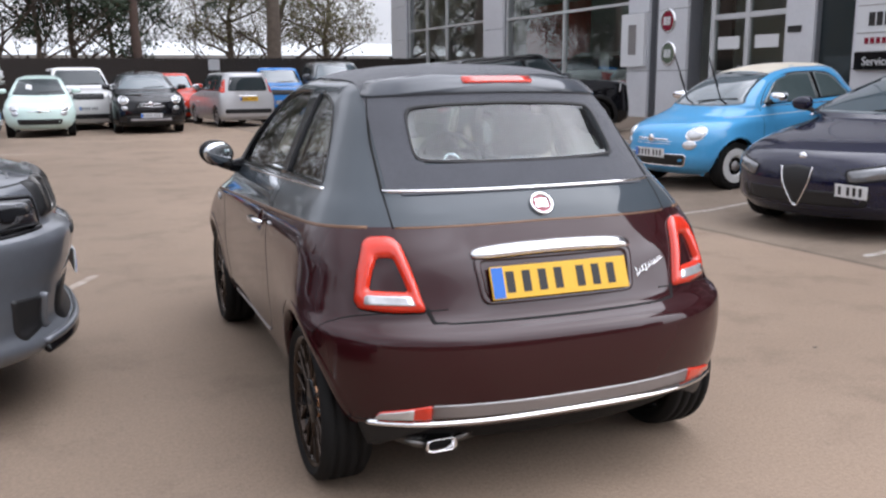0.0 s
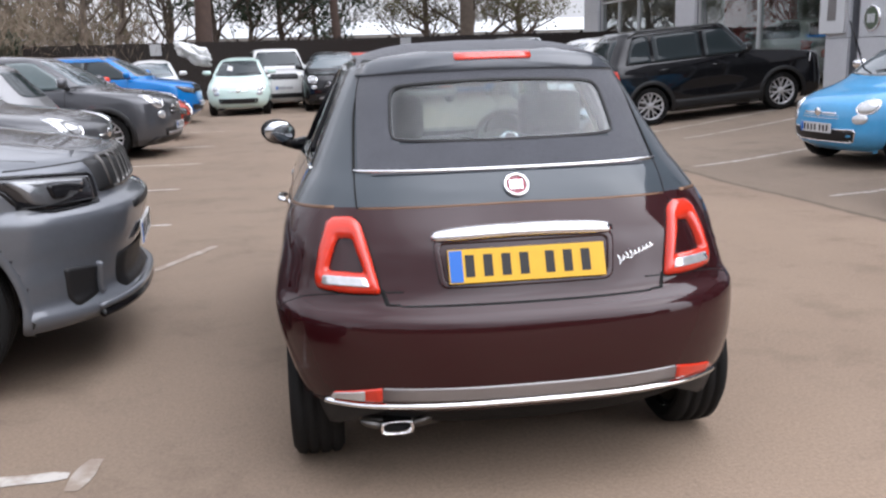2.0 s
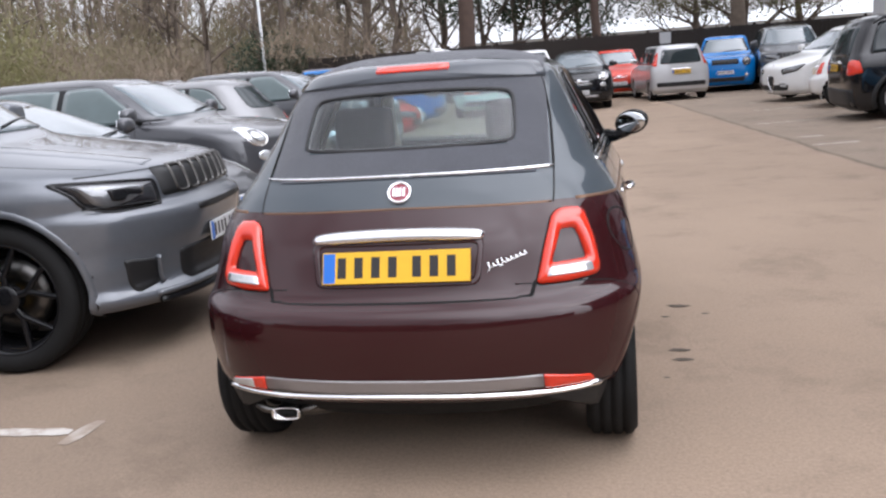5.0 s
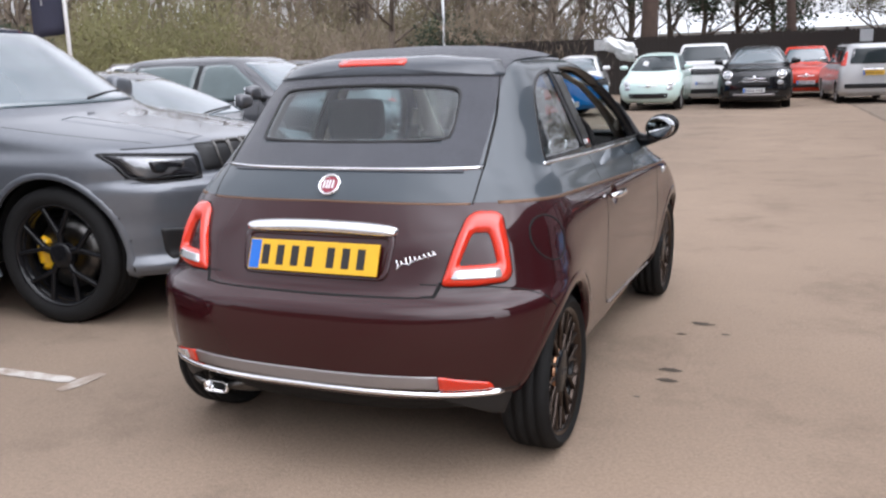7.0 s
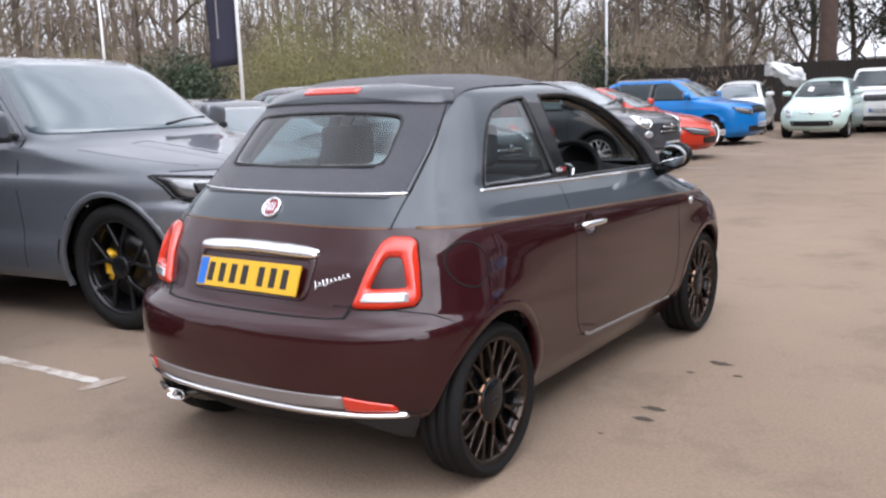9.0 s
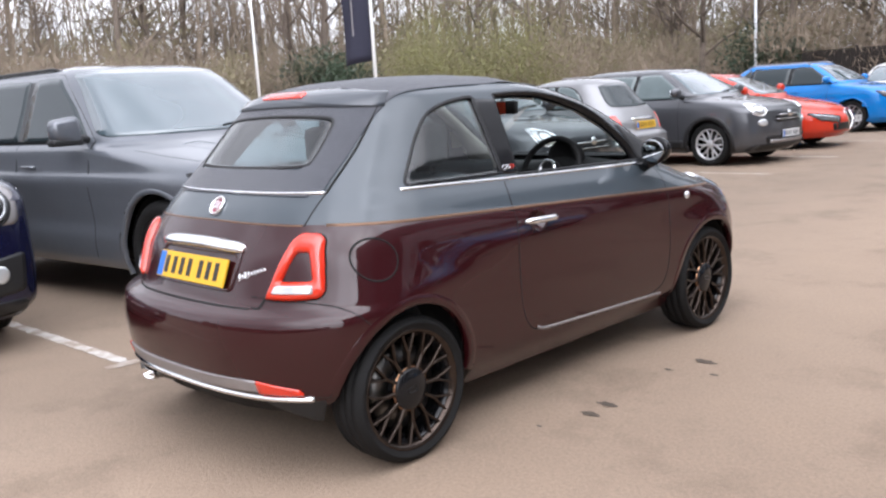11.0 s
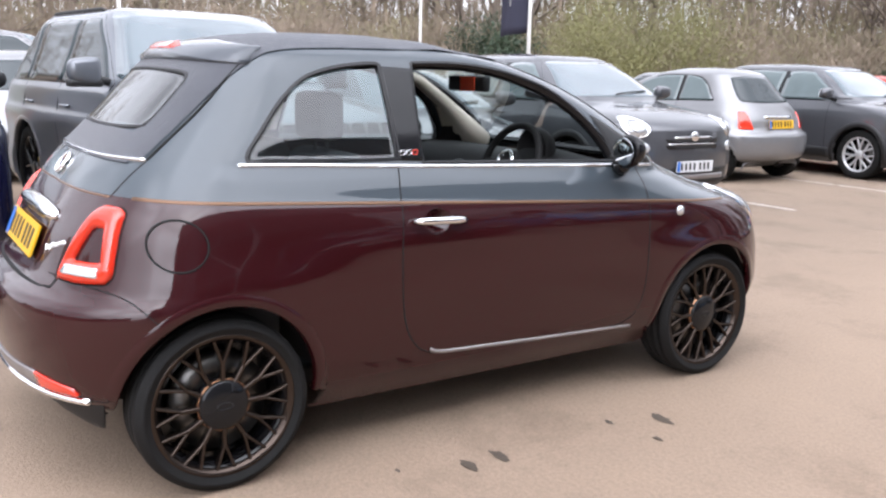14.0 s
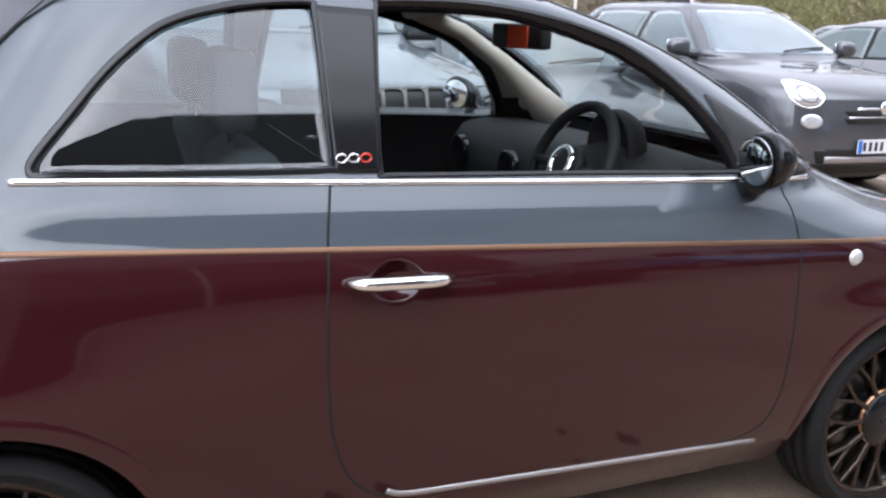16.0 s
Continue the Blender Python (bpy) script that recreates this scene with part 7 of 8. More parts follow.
# ---- the subject: a small two-tone convertible ----
def hero_levels():
    zs = list(np.arange(0.19, 0.9, 0.014)) + list(np.arange(0.9, 1.0, 0.007)) + list(np.arange(1.0, 1.38, 0.013)) + list(np.arange(1.38, 1.46, 0.005)) + list(np.arange(1.46, 1.4995, 0.0025)) + [1.500]
    return [float(z) for z in zs]


def dished(sh, view, u, v, ru, rv, mouth, depth):
    """A skin that follows the body and sinks into a bowl at its middle."""
    bm = bmesh.new()
    rows = []
    for k in (1.0, 0.86, 0.72, 0.62, 0.58, 0.56, 0.54, 0.50, 0.44, 0.36, 0.28, 0.19, 0.10, 0.03):
        t = max(0.0, 1 - k / mouth)
        sink = depth * (1 - (1 - t) ** 2.2)
        row = []
        for i in range(36):
            a = 2 * math.pi * i / 36
            p, n = sh.at(view, u + ru * k * math.cos(a), v + rv * k * math.sin(a))
            row.append(bm.verts.new(p + n * (0.0007 - sink)))
        rows.append(row)
    for a, b in zip(rows, rows[1:]):
        for i in range(36):
            bm.faces.new((a[i], a[(i + 1) % 36], b[(i + 1) % 36], b[i]))
    bm.faces.new(rows[-1])
    return bm


def build_hero():
    car = tagged(new("convertible_car"), "small bordeaux and slate grey convertible with dark canvas roof", "car")
    sh = Shell(HERO, hero_levels(), 2.6)
    # side windows: (y, z)
    quarter = loop([(0.135, 1.076), (0.212, 1.172), (0.295, 1.262), (0.39, 1.332), (0.50, 1.366), (0.60, 1.381), (0.685, 1.385), (0.692, 1.365), (0.692, 1.2), (0.692, 1.075), (0.68, 1.060), (0.4, 1.064), (0.2, 1.070)], 96)
    door_win = loop([(0.80, 1.052), (0.812, 1.2), (0.836, 1.376), (0.86, 1.390), (1.045, 1.392), (1.21, 1.374), (1.36, 1.340), (1.48, 1.294), (1.60, 1.206), (1.68, 1.115), (1.725, 1.03), (1.69, 1.022), (1.3, 1.034), (0.83, 1.046)], 110)
    rear_win = loop([(-0.392, 1.205), (-0.384, 1.290), (-0.374, 1.320), (-0.340, 1.336), (-0.2, 1.346), (0, 1.350), (0.2, 1.346), (0.340, 1.336), (0.374, 1.320), (0.384, 1.290), (0.392, 1.205), (0.388, 1.178), (0.362, 1.166), (0.2, 1.161), (0, 1.159), (-0.2, 1.161), (-0.362, 1.166), (-0.388, 1.178)], 130)
    screen = loop([(-0.60, 1.03), (-0.575, 1.1), (-0.53, 1.2), (-0.47, 1.33), (-0.43, 1.385), (-0.2, 1.40), (0, 1.403), (0.2, 1.40), (0.43, 1.385), (0.47, 1.33), (0.53, 1.2), (0.575, 1.1), (0.60, 1.03), (0.4, 1.012), (0, 1.002), (-0.4, 1.012)], 110)

    # canvas roof from the chrome strip over the top to the screen
    axis_y, axis_z = 0.95, 0.95
    bm = bmesh.new()
    rows = []
    for i in range(150):
        a = i / 149
        row = []
        for j in range(73):
            s = -1 + 2 * j / 72
            half = 0.530 + (0.468 - 0.530) * min(a / 0.36, 1.0) - 0.03 * max(0, (a - 0.36) / 0.64)
            th = radians(-3 + 152 * a)
            x = s * half
            p0 = Vector((x, axis_y, axis_z))
            d = Vector((0, -math.cos(th), math.sin(th)))
            p, n, _, _ = sh.bvh.ray_cast(p0, d)
            # the strip's line: start where the height is right
            row.append((p, n, x))
        rows.append(row)
    verts = []
    for i in range(150):
        line = []
        for j in range(73):
            p, n, x = rows[i][j]
            out = n if n.dot(p - Vector((0, axis_y, axis_z))) > 0 else -n
            sag = 0.0025 * math.sin(i * 0.21 + 0.3 * math.sin(j * 0.2)) * max(0.0, min(1.0, (i - 62) / 20))
            line.append(bm.verts.new(p + out * (0.0045 + sag)))
        verts.append(line)
    for i in range(149):
        for j in range(72):
            q = (verts[i][j], verts[i + 1][j], verts[i + 1][j + 1], verts[i][j + 1])
            c = sum((v.co for v in q), Vector()) / 4
            if c.z < 1.066 or (c.y < 0.6 and inside((c.x, c.z), grown(rear_win, 0.008))):
                continue
            if c.y > 1.0 and c.z < 1.418:
                continue
            bm.faces.new(q)
    bmesh.ops.delete(bm, geom=[v for v in bm.verts if not v.link_faces], context="VERTS")
    part("canvas_roof", bm, M["fabric"], car, "dark grey canvas folding roof")

    # bands and panes on the body
    for view in ("R", "L"):
        qi = [(u, v) for u, v in quarter]
        part("window_surround", sh.ring(view, grown(qi, 0.010), grown(qi, -0.003), 0.0022, 0.016, 4), M["gloss"], car)
        part("window_surround", sh.ring(view, grown(door_win, 0.010), door_win, 0.0030, 0.045, 3), M["gloss"], car)
        pane = part("quarter_window", sh.patch(view, qi, -0.008, 10, 0.0, bulge=0.0), M["quarter_glass"], car)
        pane.visible_shadow = False
        if view == "L":
            pane = part("door_window", sh.patch(view, door_win, -0.010, 10, 0.0), M["glass"], car)
            pane.visible_shadow = False
        # pillar between the windows
        part("door_pillar", sh.patch(view, dense(rounded([(0.698, 1.05), (0.79, 1.046), (0.825, 1.372), (0.698, 1.378)], 0.006), 0.03), 0.0045, 8, 0.01), M["gloss"], car, "gloss black pillar")
        # chrome waist line
        part("chrome_waist_strip", sh.ribbon(view, loop([(0.098, 1.055), (0.3, 1.049), (0.68, 1.033), (1.2, 1.015), (1.80, 0.996), (1.985, 0.986)], 64, False), 0.014, 0.006), M["chrome"], car, "polished chrome strip")
        part("colour_line", sh.ribbon(view, [(y, 0.9465 - 0.053 * y) for y in np.arange(-0.22, 2.42, 0.03)], 0.014, 0.0012), M["gold"], car, "thin rose gold stripe")
        # shut lines
        part("door_seam", sh.ribbon(view, loop([(0.685, 1.04), (0.660, 0.92), (0.650, 0.75), (0.655, 0.58), (0.672, 0.48), (0.71, 0.40), (0.79, 0.345), (1.0, 0.325), (1.6, 0.305), (1.80, 0.33), (1.862, 0.42), (1.872, 0.6), (1.868, 0.83), (1.855, 0.97), (1.82, 1.01)], 150, False), 0.0065, 0.0008), M["seam"], car)
        part("sill_moulding", sh.ribbon(view, loop([(0.79, 0.355), (0.84, 0.338), (1.0, 0.329), (1.4, 0.312), (1.83, 0.297)], 50, False), 0.015, 0.005), M["satin"], car, "satin side moulding")
        bm = bmesh.new()
        p, n = sh.at(view, 2.054, 0.795)
        lathe(bm, [(0.0, 0.022), (0.006, 0.02), (0.010, 0.012), (0.012, 0.001)], 20)
        part("side_indicator", bm, M["clear_lens"], car, m=Matrix.Translation(p) @ Matrix.Rotation(0 if view == "R" else math.pi, 4, "Z"))
        # wheel lips
        for y, r in ((0.0, 0.325), (2.3, 0.322)):
            part("wheel_arch_lip", arch_band(sh, y, 0.305, r, r + 0.044, view, 0.0012, 0.02, -5, 185), M["hero"], car)
        # handle with its hollow
        hp = [sh.at(view, y, 0.842 - 0.03 * (y - 0.8)) for y in np.linspace(0.69, 0.915, 9)]
        bm = bmesh.new()
        tube(bm, [p + n * (0.012 + 0.022 * min(1, i / 1.5, (8 - i) / 1.5)) for i, (p, n) in enumerate(hp)], [0.009, 0.013, 0.014, 0.014, 0.014, 0.014, 0.014, 0.013, 0.009], 10)
        part("door_handle", bm, M["chrome"], car, "chrome door handle")
        part("handle_recess", dished(sh, view, 0.797, 0.842, 0.092, 0.072, 0.60, 0.036), M["hero"], car)
        # door mirror
        sx = 1 if view == "R" else -1
        bm = bmesh.new()
        bmesh.ops.create_uvsphere(bm, u_segments=28, v_segments=18, radius=1)
        for v in bm.verts:
            v.co = Vector((v.co.x * 0.092, v.co.y * (0.066 if v.co.y > 0 else 0.022), v.co.z * 0.068))
            v.co.z += 0.010 * (v.co.x / 0.092)
        if sx < 0:
            for v in bm.verts:
                v.co.x = -v.co.x
        mm = Matrix.Translation((sx * 0.855, 1.655, 1.068)) @ Matrix.Rotation(-sx * radians(14), 4, "Z")
        mir = part("door_mirror", bm, M["gloss"], car, "black oval door mirror", m=mm)
        bm = bmesh.new()
        lathe(bm, [(-0.0235, 0.001), (-0.0235, 0.9), (-0.019, 1.0)], 32, axis="Y")
        for v in bm.verts:
            v.co.x *= 0.078
            v.co.z *= 0.055
        part("mirror_glass", bm, M["mirror"], mir)
        bm = bmesh.new()
        tube(bm, [(-sx * 0.03, 0.012, -0.045), (-sx * 0.09, 0.03, -0.072), (-sx * 0.15, 0.06, -0.078)], [0.034, 0.030, 0.042], 12)
        part("mirror_stalk", bm, M["gloss"], mir)
        part("window_corner", sh.patch(view, dense(rounded([(1.735, 1.006), (1.98, 0.996), (1.84, 1.105), (1.66, 1.20), (1.70, 1.11)], 0.008), 0.03), 0.005, 4, 0.01), M["black"], car)

    for view in ("R", "L"):
        part("bumper_seam", sh.ribbon(view, loop([(-0.44, 0.706), (-0.36, 0.694), (-0.28, 0.668), (-0.21, 0.60)], 30, False), 0.005, 0.0008), M["seam"], car)
        part("bumper_seam", sh.ribbon(view, loop([(-0.47, 0.352), (-0.40, 0.350), (-0.345, 0.347)], 12, False), 0.005, 0.0008), M["seam"], car)
    # fuel flap on the driver's side
    fl = circle(-0.128, 0.825, 0.083, 48, 0.074)
    part("fuel_flap", sh.ring("R", grown(fl, 0.0060), fl, 0.0016, 0.005, 1), M["seam"], car)

    # rear: window seal, pane, chrome strip, seams
    part("rear_window_seal", sh.ring("rear", grown(rear_win, 0.009), rear_win, 0.006, 0.02, 3, 0.001), M["black"], car)
    pane = part("rear_window", sh.patch("rear", rear_win, 0.003, 12, 0.0), M["rear_glass"], car, "clear rear window glass")
    pane.visible_shadow = False
    part("chrome_strip", sh.ribbon("rear", [(x, 1.066) for x in np.linspace(-0.533, 0.533, 60)], 0.012, 0.009), M["chrome"], car, "thin chrome strip under the roof")
    for s in (-1, 1):
        part("roof_seam", sh.ribbon("rear", loop([(s * 0.535, 1.066), (s * 0.527, 1.15), (s * 0.515, 1.25), (s * 0.49, 1.35), (s * 0.47, 1.40)], 50, False), 0.010, 0.005), M["seam"], car)
        part("hatch_seam", sh.ribbon("rear", loop([(s * 0.535, 1.066), (s * 0.537, 1.0), (s * 0.535, 0.955)], 20, False), 0.007, 0.001), M["seam"], car)
    part("hatch_seam", sh.ribbon("rear", loop([(-0.474, 0.712), (-0.466, 0.690), (-0.458, 0.670), (-0.44, 0.6665), (-0.3, 0.665), (0, 0.664), (0.3, 0.665), (0.44, 0.6665), (0.458, 0.670), (0.466, 0.690), (0.474, 0.712)], 110, False), 0.016, 0.001), M["seam"], car)
    part("colour_line", sh.ribbon("rear", [(x, 0.963 - 0.006 * abs(x) / 0.53) for x in np.linspace(-0.53, 0.53, 50)], 0.008, 0.001), M["gold"], car)
    # spoiler lip and high brake lamp
    part("roof_spoiler", sh.patch("rear", dense(rounded([(-0.500, 1.372), (-0.25, 1.384), (0, 1.388), (0.25, 1.384), (0.500, 1.372), (0.462, 1.428), (0.25, 1.452), (-0.25, 1.452), (-0.462, 1.428)], 0.015), 0.02), 0.011, 12, 0.022, bulge=0.012), M["spoiler"], car)
    part("high_brake_lamp", sh.patch("rear", dense(rounded([(-0.142, 1.411), (0.142, 1.411), (0.142, 1.428), (-0.142, 1.428)], 0.006), 0.02), 0.030, 3, 0.02), M["red_lens"], car, "red high brake lamp")

    # tail lamps: a red ring round a body-coloured island
    for s in (-1, 1):
        outer = dense(rounded([(s * 0.476, 0.700), (s * 0.506, 0.83), (s * 0.528, 0.913), (s * 0.552, 0.930), (s * 0.612, 0.927), (s * 0.634, 0.912), (s * 0.664, 0.83), (s * 0.684, 0.732), (s * 0.674, 0.708), (s * 0.58, 0.699)], 0.018), 0.012)
        cx, cz = s * 0.583, 0.812
        inner_poly = rounded([(s * 0.524, 0.762), (s * 0.545, 0.83), (s * 0.556, 0.868), (s * 0.604, 0.868), (s * 0.622, 0.83), (s * 0.642, 0.766)], 0.012)
        inner = []
        for u, v in outer:
            best = None
            for k in range(len(inner_poly)):
                (x1, y1), (x2, y2) = inner_poly[k - 1], inner_poly[k]
                dx, dy, ex, ey = u - cx, v - cz, x2 - x1, y2 - y1
                det = dx * ey - dy * ex
                if abs(det) < 1e-9:
                    continue
                t1 = ((x1 - cx) * ey - (y1 - cz) * ex) / det
                t2 = ((x1 - cx) * dy - (y1 - cz) * dx) / det
                if t1 > 0 and -0.001 <= t2 <= 1.001:
                    best = t1
                    break
            best = best or 0.5
            inner.append((cx + (u - cx) * best, cz + (v - cz) * best))
        lamp = part("tail_lamp", sh.ring("rear", outer, inner, 0.012, 0.025, 5, 0.012), M["red_lens"], car, "red ring-shaped tail lamp")
        part("reverse_lamp", sh.patch("rear", dense(rounded([(s * 0.506, 0.717), (s * 0.656, 0.720), (s * 0.648, 0.750), (s * 0.516, 0.747)], 0.008), 0.02), 0.024, 3, 0.01), M["clear_lens"], lamp)
        part("lamp_gap", sh.ring("rear", grown(outer, 0.005), outer, 0.001, 0.004, 1), M["seam"], lamp)

    # plate hollow, plate, chrome grip, badge
    hollow = dense(rounded([(-0.288, 0.712), (0.288, 0.712), (0.305, 0.862), (-0.305, 0.862)], 0.03), 0.02)
    part("plate_recess", sh.ring("rear", hollow, [(u * 0.93, 0.787 + (v - 0.787) * 0.80) for u, v in hollow], 0.006, 0.012, 3), M["bordeaux"], car)
    p, n = sh.at("rear", 0.0, 0.777)
    number_plate(car, p + n * 0.012, 0, M["yellow_plate"], tilt=-22)
    bm = bmesh.new()
    rows = []
    for i in range(41):
        x = -0.305 + 0.61 * i / 40
        e = max(0.0, 1 - abs(x / 0.305) ** 6) ** 0.5
        p, n = sh.at("rear", x, 0.880 - 0.010 * (x / 0.3) ** 2)
        row = []
        for k in range(9):
            a = -math.pi / 2 + math.pi * k / 8
            row.append(bm.verts.new(p + Vector((0, -1, 0)) * (0.032 * math.cos(a) * (0.4 + 0.6 * e)) + Vector((0, 0.25, 0.97)) * (0.025 * math.sin(a) * (0.45 + 0.55 * e))))
        rows.append(row)
    for a, b in zip(rows, rows[1:]):
        for k in range(8):
            bm.faces.new((a[k], a[k + 1], b[k + 1], b[k]))
    bm.faces.new(rows[0])
    bm.faces.new(rows[-1][::-1])
    part("tailgate_grip", bm, M["chrome"], car, "broad chrome tailgate grip")
    p, n = sh.at("rear", 0.0, 1.012)
    tilt = math.atan2(n.z, -n.y)
    bm = bmesh.new()
    lathe(bm, [(0.0, 0.044), (-0.008, 0.044), (-0.012, 0.040), (-0.008, 0.034), (0.0, 0.034)], 40, axis="Y")
    badge = part("tail_badge", bm, M["chrome"], car, "round chrome badge with dark red centre", m=Matrix.Translation(p + n * 0.002) @ Matrix.Rotation(-tilt, 4, "X"))
    bm = bmesh.new()
    lathe(bm, [(-0.004, 0.035), (-0.006, 0.02), (-0.0065, 0.001)], 32, axis="Y")
    part("badge_centre", bm, M["badge_red"], badge)
    for x in (-0.02, -0.008, 0.003, 0.016):
        bm = bmesh.new()
        box(bm, x - 0.0035, x + 0.0035, -0.0095, -0.006, -0.017, 0.017)
        part("badge_bar", bm, M["chrome"], badge, smooth=False)
    # trim lettering as a plain wavy bar
    line = []
    for k in range(150):
        u, a = k / 149, 2 * math.pi * 9 * k / 149
        tall = 0.014 if u < 0.10 else 0.011 if 0.24 < u < 0.42 else 0.0055
        line.append((0.312 + 0.135 * u + 0.0045 * math.sin(a) + 0.35 * tall * math.cos(a), 0.765 + 0.042 * u - tall * math.cos(a)))
    part("trim_script", sh.ribbon("rear", line, 0.0042, 0.003), M["chrome"], car, "slanted silver script lettering")

    # lower bumper: satin insert, chrome line, lamps, apron
    part("bumper_insert", sh.patch("rear", dense(rounded([(-0.49, 0.366), (0.49, 0.366), (0.49, 0.414), (-0.49, 0.414)], 0.008), 0.02), 0.006, 4, 0.012), M["satin"], car, "satin silver bumper insert")
    low = [(x, 0.354 - 0.012 * (abs(x) / 0.66) ** 2 + 0.02 * max(0, abs(x) / 0.66 - 0.8)) for x in np.linspace(-0.675, 0.675, 90)]
    part("bumper_chrome", sh.ribbon("rear", low, 0.018, 0.016), M["chrome"], car, "chrome line along the bumper")
    for s in (-1, 1):
        a = dense(rounded([(s * 0.492, 0.364), (s * 0.655, 0.362), (s * 0.645, 0.385), (s * 0.492, 0.414)], 0.008), 0.015)
        red = part("bumper_lamp", sh.patch("rear", a, 0.008, 4, 0.012), M["red_lens"], car, "red bumper lamp")
        if s < 0:
            a = dense(rounded([(-0.545, 0.366), (-0.655, 0.362), (-0.645, 0.384), (-0.545, 0.403)], 0.006), 0.015)
            part("lamp_lens", sh.patch("rear", a, 0.011, 3, 0.012), M["clear_lens"], red)
    # black valance below the chrome line, near-black to hold the deep shade there
    bm = bmesh.new()
    rows = []
    for k in range(6):
        u = k / 5
        row = []
        for i in range(49):
            x = -0.60 + 1.2 * i / 48
            p, n = sh.at("rear", x, 0.335)
            row.append(bm.verts.new((x * (1 - 0.04 * u), p.y + 0.012 + 0.10 * u**1.5, 0.340 - 0.105 * u + 0.02 * u * (x / 0.6) ** 2)))
        rows.append(row)
    for a, b in zip(rows, rows[1:]):
        for i in range(48):
            bm.faces.new((a[i], a[i + 1], b[i + 1], b[i]))
    val = part("rear_valance", bm, M["trim_dark"], car, "black lower bumper valance")
    sol = val.modifiers.new("thick", "SOLIDIFY")
    sol.thickness = 0.006
    # tailpipe
    bm = bmesh.new()
    n = 28
    rows = []
    for d, k in ((0.0, 1.0), (-0.008, 1.06), (-0.012, 1.0), (-0.008, 0.86), (0.10, 0.84)):
        row = []
        for i in range(n):
            a = 2 * math.pi * i / n
            ca, sa = math.cos(a), math.sin(a)
            row.append(bm.verts.new((0.052 * k * math.copysign(abs(ca) ** 0.5, ca), d, 0.022 * k * math.copysign(abs(sa) ** 0.5, sa))))
        rows.append(row)
    back = [bm.verts.new((v.co.x * 0.9, 0.16, v.co.z * 0.9)) for v in rows[0]]
    rows.insert(0, back)
    for a, b in zip(rows, rows[1:]):
        for i in range(n):
            bm.faces.new((a[i], a[(i + 1) % n], b[(i + 1) % n], b[i]))
    pipe = part("tailpipe", bm, M["chrome"], car, "flat chrome tailpipe", m=Matrix.Translation((-0.447, -0.47, 0.257)))
    bm = bmesh.new()
    box(bm, -0.045, 0.045, 0.03, 0.05, -0.02, 0.02, 0.004)
    part("pipe_bore", bm, M["seam"], pipe)
    for s in (-1, 1):
        bm = bmesh.new()
        tube(bm, [(s * 0.050, 0.012, 0.004), (s * 0.085, 0.014, 0.012), (s * 0.118, 0.022, 0.022)], [0.013, 0.015, 0.008], 8)
        part("pipe_bracket", bm, M["brake"], pipe)
    bm = bmesh.new()
    bmesh.ops.create_uvsphere(bm, u_segments=20, v_segments=12, radius=1, matrix=Matrix.LocRotScale((-0.40, -0.30, 0.255), None, (0.19, 0.14, 0.05)))
    part("silencer", bm, M["brake"], car, "dull steel silencer box")

    # front end
    for s in (-1, 1):
        lampf = part("headlamp", sh.patch("front", circle(s * 0.56, 0.735, 0.10, 36, 0.115), 0.006, 8, 0.015, bulge=0.02), M["clear_lens"], car, "round clear headlamp")
        part("headlamp_rim", sh.ring("front", circle(s * 0.56, 0.735, 0.112, 36, 0.127), circle(s * 0.56, 0.735, 0.10, 36, 0.115), 0.006, 0.012, 2, 0.004), M["chrome"], lampf)
        part("fog_lamp", sh.patch("front", circle(s * 0.56, 0.545, 0.065, 28, 0.052), 0.006, 5, 0.012), M["clear_lens"], car)
    part("lower_grille", sh.patch("front", dense(rounded([(-0.42, 0.33), (0.42, 0.33), (0.46, 0.43), (-0.46, 0.43)], 0.03), 0.03), 0.004, 5, 0.01), M["black"], car)
    number_plate(car, Vector((0, 2.995, 0.47)), 180, M["white_plate"])

    # holes, then the painted skin
    sh.cut([("side", circle(0.797, 0.842, 0.066, 24, 0.055)), ("side", grown(quarter, 0.007)), ("side", grown(door_win, 0.006)), ("rear", grown(rear_win, 0.006)), ("front", grown(screen, 0.008))], [(0.0, 0.305, 0.356), (2.3, 0.305, 0.350)])
    screen_bm_src = Shell(HERO, [float(z) for z in np.arange(0.96, 1.46, 0.012)], 1.6)
    part("screen_surround", screen_bm_src.ring("front", grown(screen, 0.022), screen, 0.003, 0.02, 2), M["gloss"], car)
    pane = part("windscreen", screen_bm_src.patch("front", screen, -0.004, 12, 0.0), M["glass"], car, "clear windscreen")
    pane.visible_shadow = False
    low_faces = [f for f in sh.bm.faces if f.calc_center_median().z < 0.272 and (f.calc_center_median().y < -0.2 or f.calc_center_median().y > 2.62)]
    bmesh.ops.delete(sh.bm, geom=low_faces, context="FACES")
    bm = bmesh.new()
    box(bm, -0.50, 0.50, -0.40, 0.0, 0.268, 0.29, 0.008)
    part("rear_underpan", bm, M["trim_dark"], car)
    for view, s in (("R", 1), ("L", -1)):
        bm = bmesh.new()
        rows = []
        for k in range(7):
            u = k / 6
            z = 0.335 - 0.088 * u
            y_back, y_arch = -0.490 + 0.120 * u**1.3, -0.352 + 0.006 * u
            row = []
            for dy, dx in ((y_back, 0.012), (y_back + 0.02, 0.0), ((y_back + y_arch) / 2, 0.0), (y_arch - 0.006, 0.0), (y_arch, 0.006), (y_arch, 0.05)):
                p, n = sh.at(view, min(dy, -0.33), max(z, 0.335))
                row.append(bm.verts.new((s * (abs(p.x) + 0.001 - 0.45 * (0.335 - z) ** 1.3 * 2 - dx), dy, z)))
